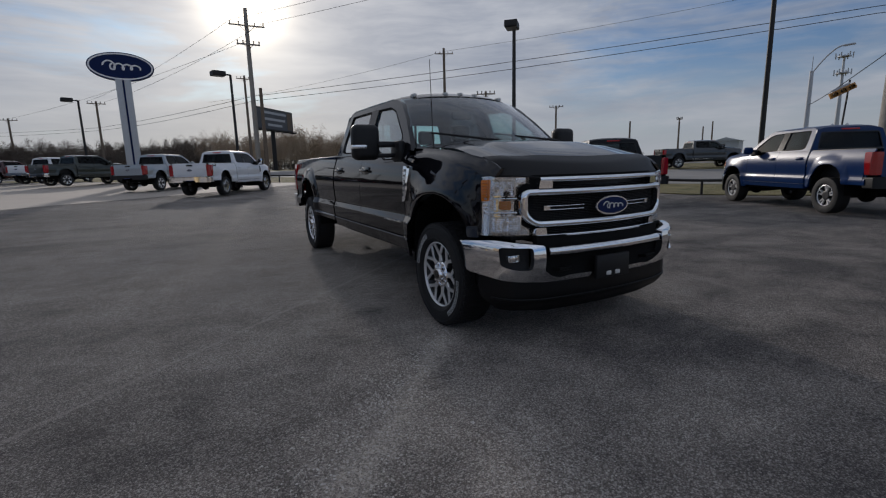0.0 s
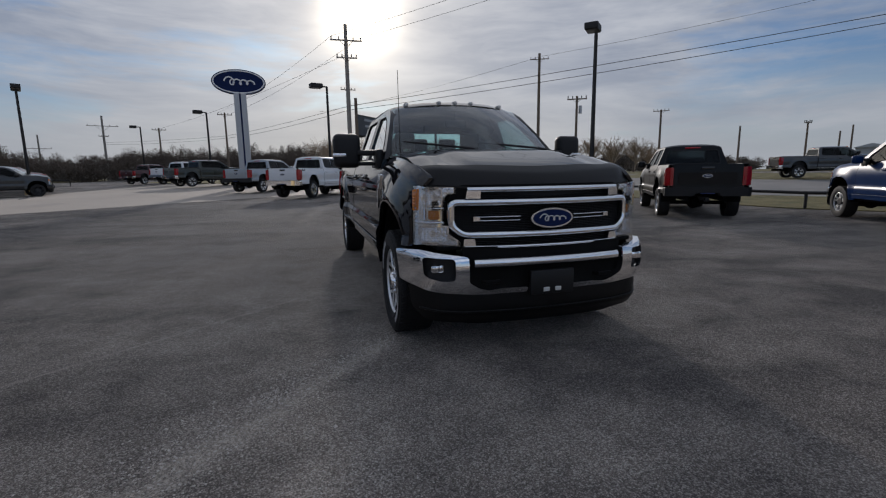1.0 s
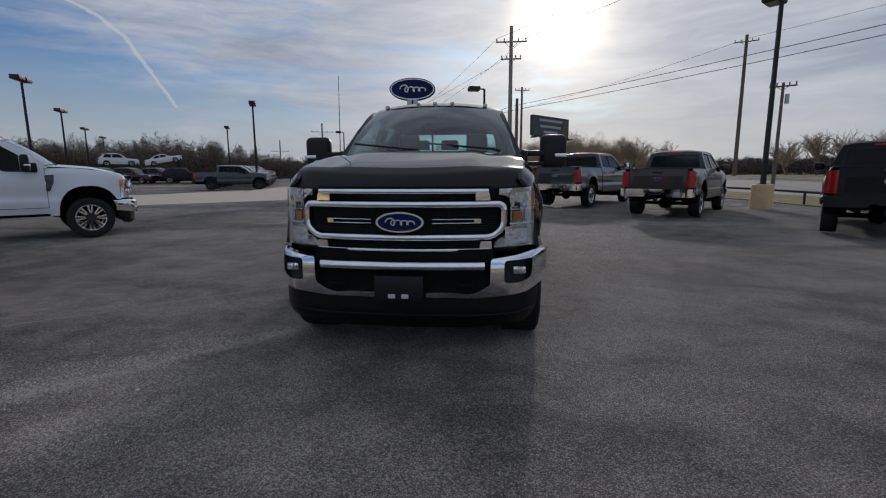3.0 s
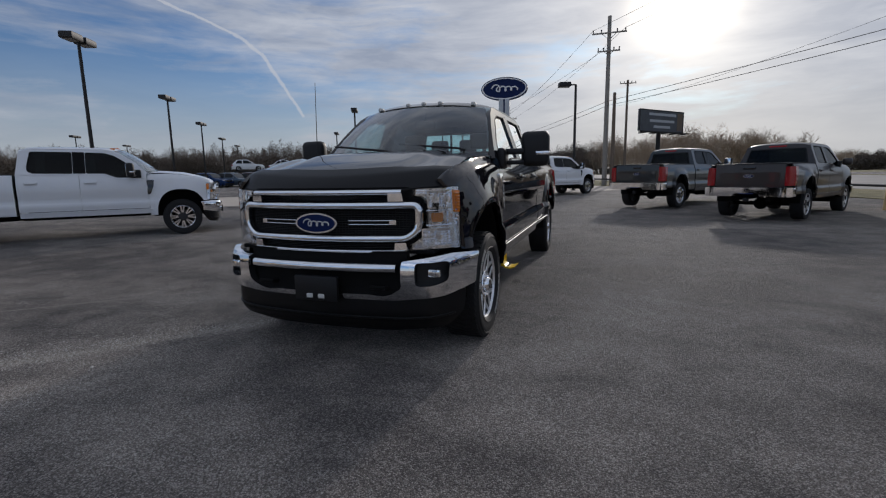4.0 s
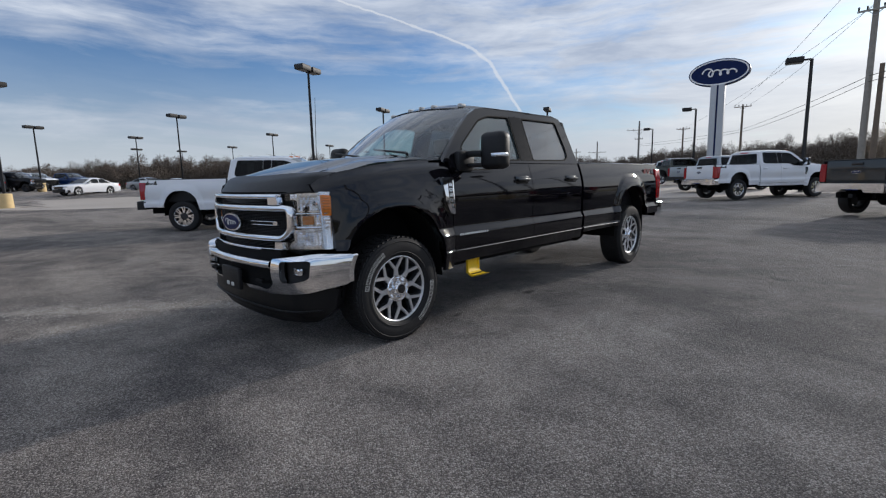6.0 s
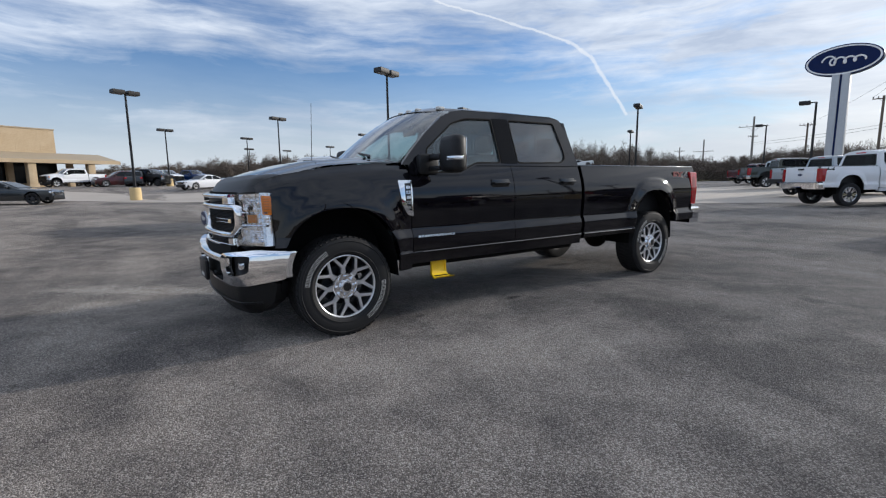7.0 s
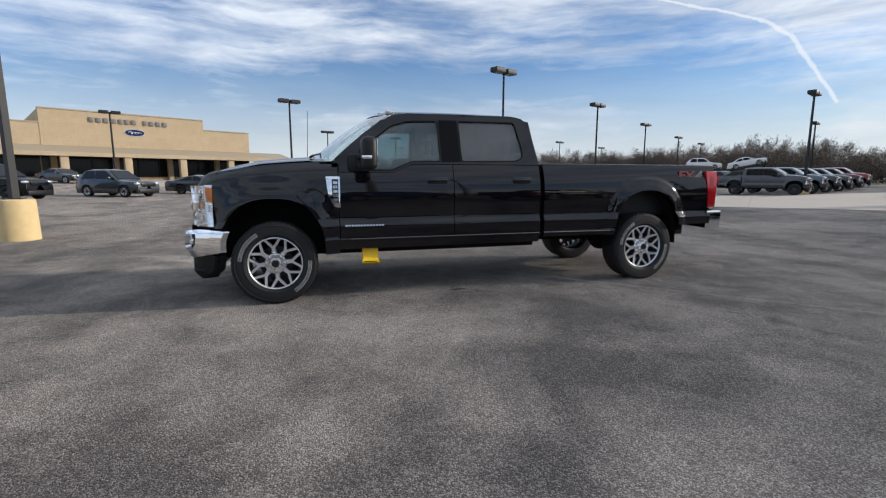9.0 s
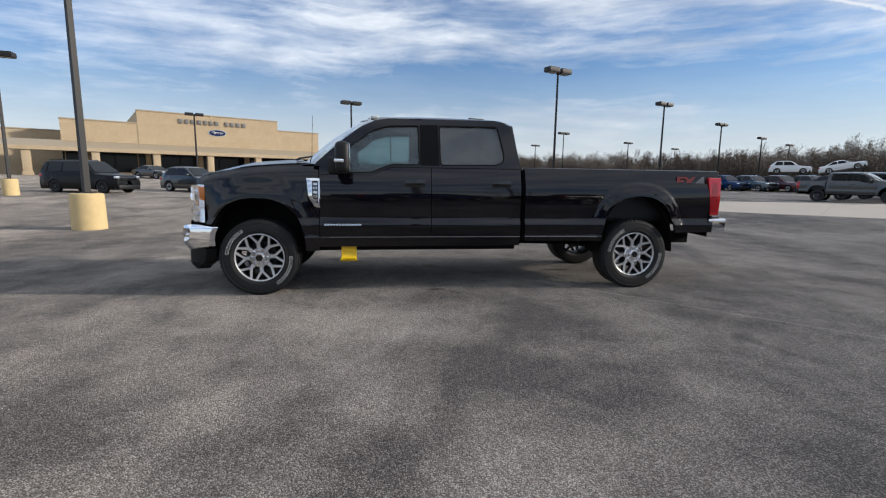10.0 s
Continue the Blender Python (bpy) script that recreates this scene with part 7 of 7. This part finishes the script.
def brush_twigs(rnd, verts, faces, x, y, z, wide, tall, count):
    """Fine upright brush: many thin stems of uneven height."""
    for _ in range(count):
        px, py = x + rnd.gauss(0, 0.45) * wide, y + rnd.gauss(0, 0.45) * wide
        top = tall * rnd.uniform(0.35, 1.0)
        low = top * rnd.uniform(0.3, 0.75)
        lx, ly, rad = rnd.gauss(0, 0.28), rnd.gauss(0, 0.28), rnd.uniform(0.012, 0.030)
        base = len(verts)
        verts.extend(((px - rad, py, z + low), (px + rad, py - rad, z + low), (px, py + rad, z + low), (px + lx, py + ly, z + top)))
        faces.extend(((base, base + 1, base + 3), (base + 1, base + 2, base + 3), (base + 2, base, base + 3)))


def leaf_clump(rnd, verts, faces, x, y, z, wide, tall, count, size):
    """Many small leaf faces in an uneven mound."""
    lobes = [(rnd.uniform(-0.5, 0.5) * wide, rnd.uniform(-0.5, 0.5) * wide, rnd.uniform(0.25, 0.75) * tall, rnd.uniform(0.25, 0.5)) for _ in range(7)]
    for _ in range(count):
        lx, ly, lz, lr = lobes[rnd.randrange(7)]
        d = Vector((rnd.gauss(0, 1), rnd.gauss(0, 1), rnd.gauss(0, 1))).normalized() * rnd.uniform(0.5, 1.0)
        p = Vector((x + lx + d.x * lr * wide, y + ly + d.y * lr * wide, max(z, z + lz + d.z * lr * tall)))
        a = Vector((rnd.gauss(0, 1), rnd.gauss(0, 1), rnd.gauss(0, 1))).normalized() * size
        b = a.cross(Vector((rnd.gauss(0, 1), rnd.gauss(0, 1), rnd.gauss(0, 1)))).normalized() * size * 0.7
        base = len(verts)
        verts.extend((tuple(p - a), tuple(p + b), tuple(p + a), tuple(p - b)))
        faces.append((base, base + 1, base + 2, base + 3))


def from_lists(name, verts, faces, mat, label, category, kind="stuff"):
    me = bpy.data.meshes.new(name)
    me.from_pydata(verts, [], faces)
    me.materials.append(mat)
    return tagged(new(name, me), label, category, kind=kind)


def fuzzy_crown(rnd, verts, faces, x, y, z, wide, h, count, width):
    """A dense bare crown: many thin twigs that fan out from a rounded core."""
    lobes = [(rnd.gauss(0, 0.30) * wide, rnd.gauss(0, 0.30) * wide, rnd.uniform(0.38, 0.80) * h, rnd.uniform(0.16, 0.30)) for _ in range(6)]
    for _ in range(count):
        lx, ly, lz, lr = lobes[rnd.randrange(6)]
        d = Vector((rnd.gauss(0, 1), rnd.gauss(0, 1), rnd.gauss(0.25, 1))).normalized()
        p = Vector((x + lx, y + ly, z + lz)) + Vector((d.x * wide, d.y * wide, d.z * h)) * lr * rnd.random() ** 0.6
        p.z = max(z + 0.05, p.z)
        q = (d + Vector((rnd.gauss(0, 0.6), rnd.gauss(0, 0.6), rnd.gauss(0.3, 0.5)))).normalized() * rnd.uniform(0.2, 0.6)
        side = q.cross(Vector((rnd.gauss(0, 1), rnd.gauss(0, 1), rnd.gauss(0, 1)))).normalized() * width * rnd.uniform(0.6, 1.4)
        base = len(verts)
        verts.extend((tuple(p - side), tuple(p + side), tuple(p + q)))
        faces.append((base, base + 1, base + 2))


# the far wood: elevation of its outline by compass bearing
OUTLINE = [(40, 1.2), (48, 1.5), (52, 2.0), (56, 2.0), (60, 1.5), (66, 1.7), (71, 2.2), (75, 4.6), (80, 5.0), (86, 4.6), (92, 3.6), (100, 3.2), (108, 3.0), (112, 2.0), (117, 2.3), (121, 3.6), (127, 4.3), (132, 3.7), (140, 3.4), (150, 3.3), (160, 3.1), (170, 3.0), (177, 2.1), (184, 1.6)]
rnd = random.Random(11)
bare_v, bare_f, pale_v, pale_f, brush_v, brush_f = [], [], [], [], [], []
az = 40.0
while az < 186:
    el = lin(az, OUTLINE)
    for dist in (86, 100, 114):
        a = radians(az + rnd.uniform(-0.6, 0.6))
        d = dist + rnd.uniform(-5, 5)
        x, y = d * math.cos(a), d * math.sin(a)
        g0 = rise(x, y)
        h = max(1.5, (1.3 + d * math.tan(radians(el)) - g0) * rnd.uniform(0.74, 1.10))
        # Trees towards the sun get the paler twigs, their backlight painted in.
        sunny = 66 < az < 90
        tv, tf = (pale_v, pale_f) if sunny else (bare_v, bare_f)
        if sunny or rnd.random() < 0.20:
            twig_cloud(rnd, tv, tf, x, y, g0, h, 0.7, 5, 6)
        fuzzy_crown(rnd, tv, tf, x, y, g0, 3.2, h, 500 if sunny else 1300, 0.024)
        if rnd.random() < (0.4 if sunny else 0.95):
            leaf_clump(rnd, brush_v, brush_f, x, y, g0 - 0.1, 4.2, h * rnd.uniform(0.55, 0.78) * (0.40 if sunny else 1), 620, 0.12)
        brush_twigs(rnd, tv, tf, x, y, g0, 2.6, h * rnd.uniform(0.75, 0.95), 110)
    az += 0.85
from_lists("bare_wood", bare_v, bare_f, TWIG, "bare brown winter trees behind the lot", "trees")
from_lists("pale_wood", pale_v, pale_f, TWIGBACKLIT, "pale bare winter trees with backlight put into their colour", "trees")
from_lists("brushwood", brush_v, brush_f, BRUSH, "dark scrub and evergreen brush under the trees", "bushes")


def bare_tree(x, y, h, seed, limbs=9):
    r = random.Random(seed)
    g0 = rise(x, y)
    root = thing("bare_tree", pose(x, y, g0), "bare leafless winter tree beyond the highway", "tree", "bare trees")
    tv, tf, cv, cf = [], [], [], []
    twig_cloud(r, cv, cf, 0, 0, 0, h, 1.45, limbs * 2, 12)
    me = bpy.data.meshes.new("mesh")
    me.from_pydata(cv, [], cf)
    me.materials.append(TWIGBACKLIT)
    part("crown", me, TWIGBACKLIT, root)
    part("trunk", rod(bmesh.new(), (0, 0, -0.2), (0, 0, h * 0.3), 0.024 * h, 0.015 * h, 8), TWIG, root)


for k, (azm, d, el) in enumerate(((72.5, 70, 5.4), (74.5, 72, 4.8), (69.5, 74, 4.3), (57.5, 62, 4.3), (55.2, 64, 4.9), (52.8, 60, 5.0), (50.6, 63, 4.6), (48.8, 66, 3.6), (46.5, 66, 3.0), (78, 72, 4.6))):
    a = radians(azm)
    bare_tree(d * math.cos(a), d * math.sin(a), d * math.tan(radians(el)), 40 + k, 11)


def loose_gravel():
    """Small stones swept into a seam beside the front wheel, with strays round it."""
    r = random.Random(5)
    seam = [(-0.99, -0.19), (-1.56, -0.66), (-1.97, -1.13), (-2.30, -1.58), (-2.7, -2.1)]
    spots = []
    for k in range(4200):
        f = r.random() ** 0.8 * (len(seam) - 1)
        i = min(int(f), len(seam) - 2)
        p = Vector(seam[i]).lerp(Vector(seam[i + 1]), f - i)
        wide = 0.045 + 0.035 * f
        spots.append((p.x + r.gauss(0, wide), p.y + r.gauss(0, wide), r.uniform(0.0025, 0.0075)))
    for k in range(700):
        spots.append((-1.50 + r.gauss(0, 0.13), -1.95 + r.gauss(0, 0.13), r.uniform(0.002, 0.0055)))
    for k in range(900):
        spots.append((r.uniform(-3.5, 6), r.uniform(-4.5, 3), r.uniform(0.002, 0.005)))
    for x, y in ((-1.75, -1.02), (-1.68, -0.95), (-2.35, -0.9), (-1.55, -1.45)):
        spots.append((x, y, 0.014))
    verts, faces = [], []
    for x, y, s in spots:
        z, a, b = rise(x, y), r.uniform(0, 6.283), len(verts)
        for k in range(4):
            verts.append((x + s * r.uniform(0.8, 1.4) * math.cos(a + 1.571 * k), y + s * r.uniform(0.8, 1.4) * math.sin(a + 1.571 * k), z + s * 0.2))
        verts.append((x + s * r.uniform(-0.3, 0.3), y + s * r.uniform(-0.3, 0.3), z + s * r.uniform(0.8, 1.3)))
        faces.extend((b + k, b + (k + 1) % 4, b + 4) for k in range(4))
    from_lists("loose_gravel", verts, faces, PEBBLE, "loose pale gravel swept over the asphalt", "gravel")


loose_gravel()
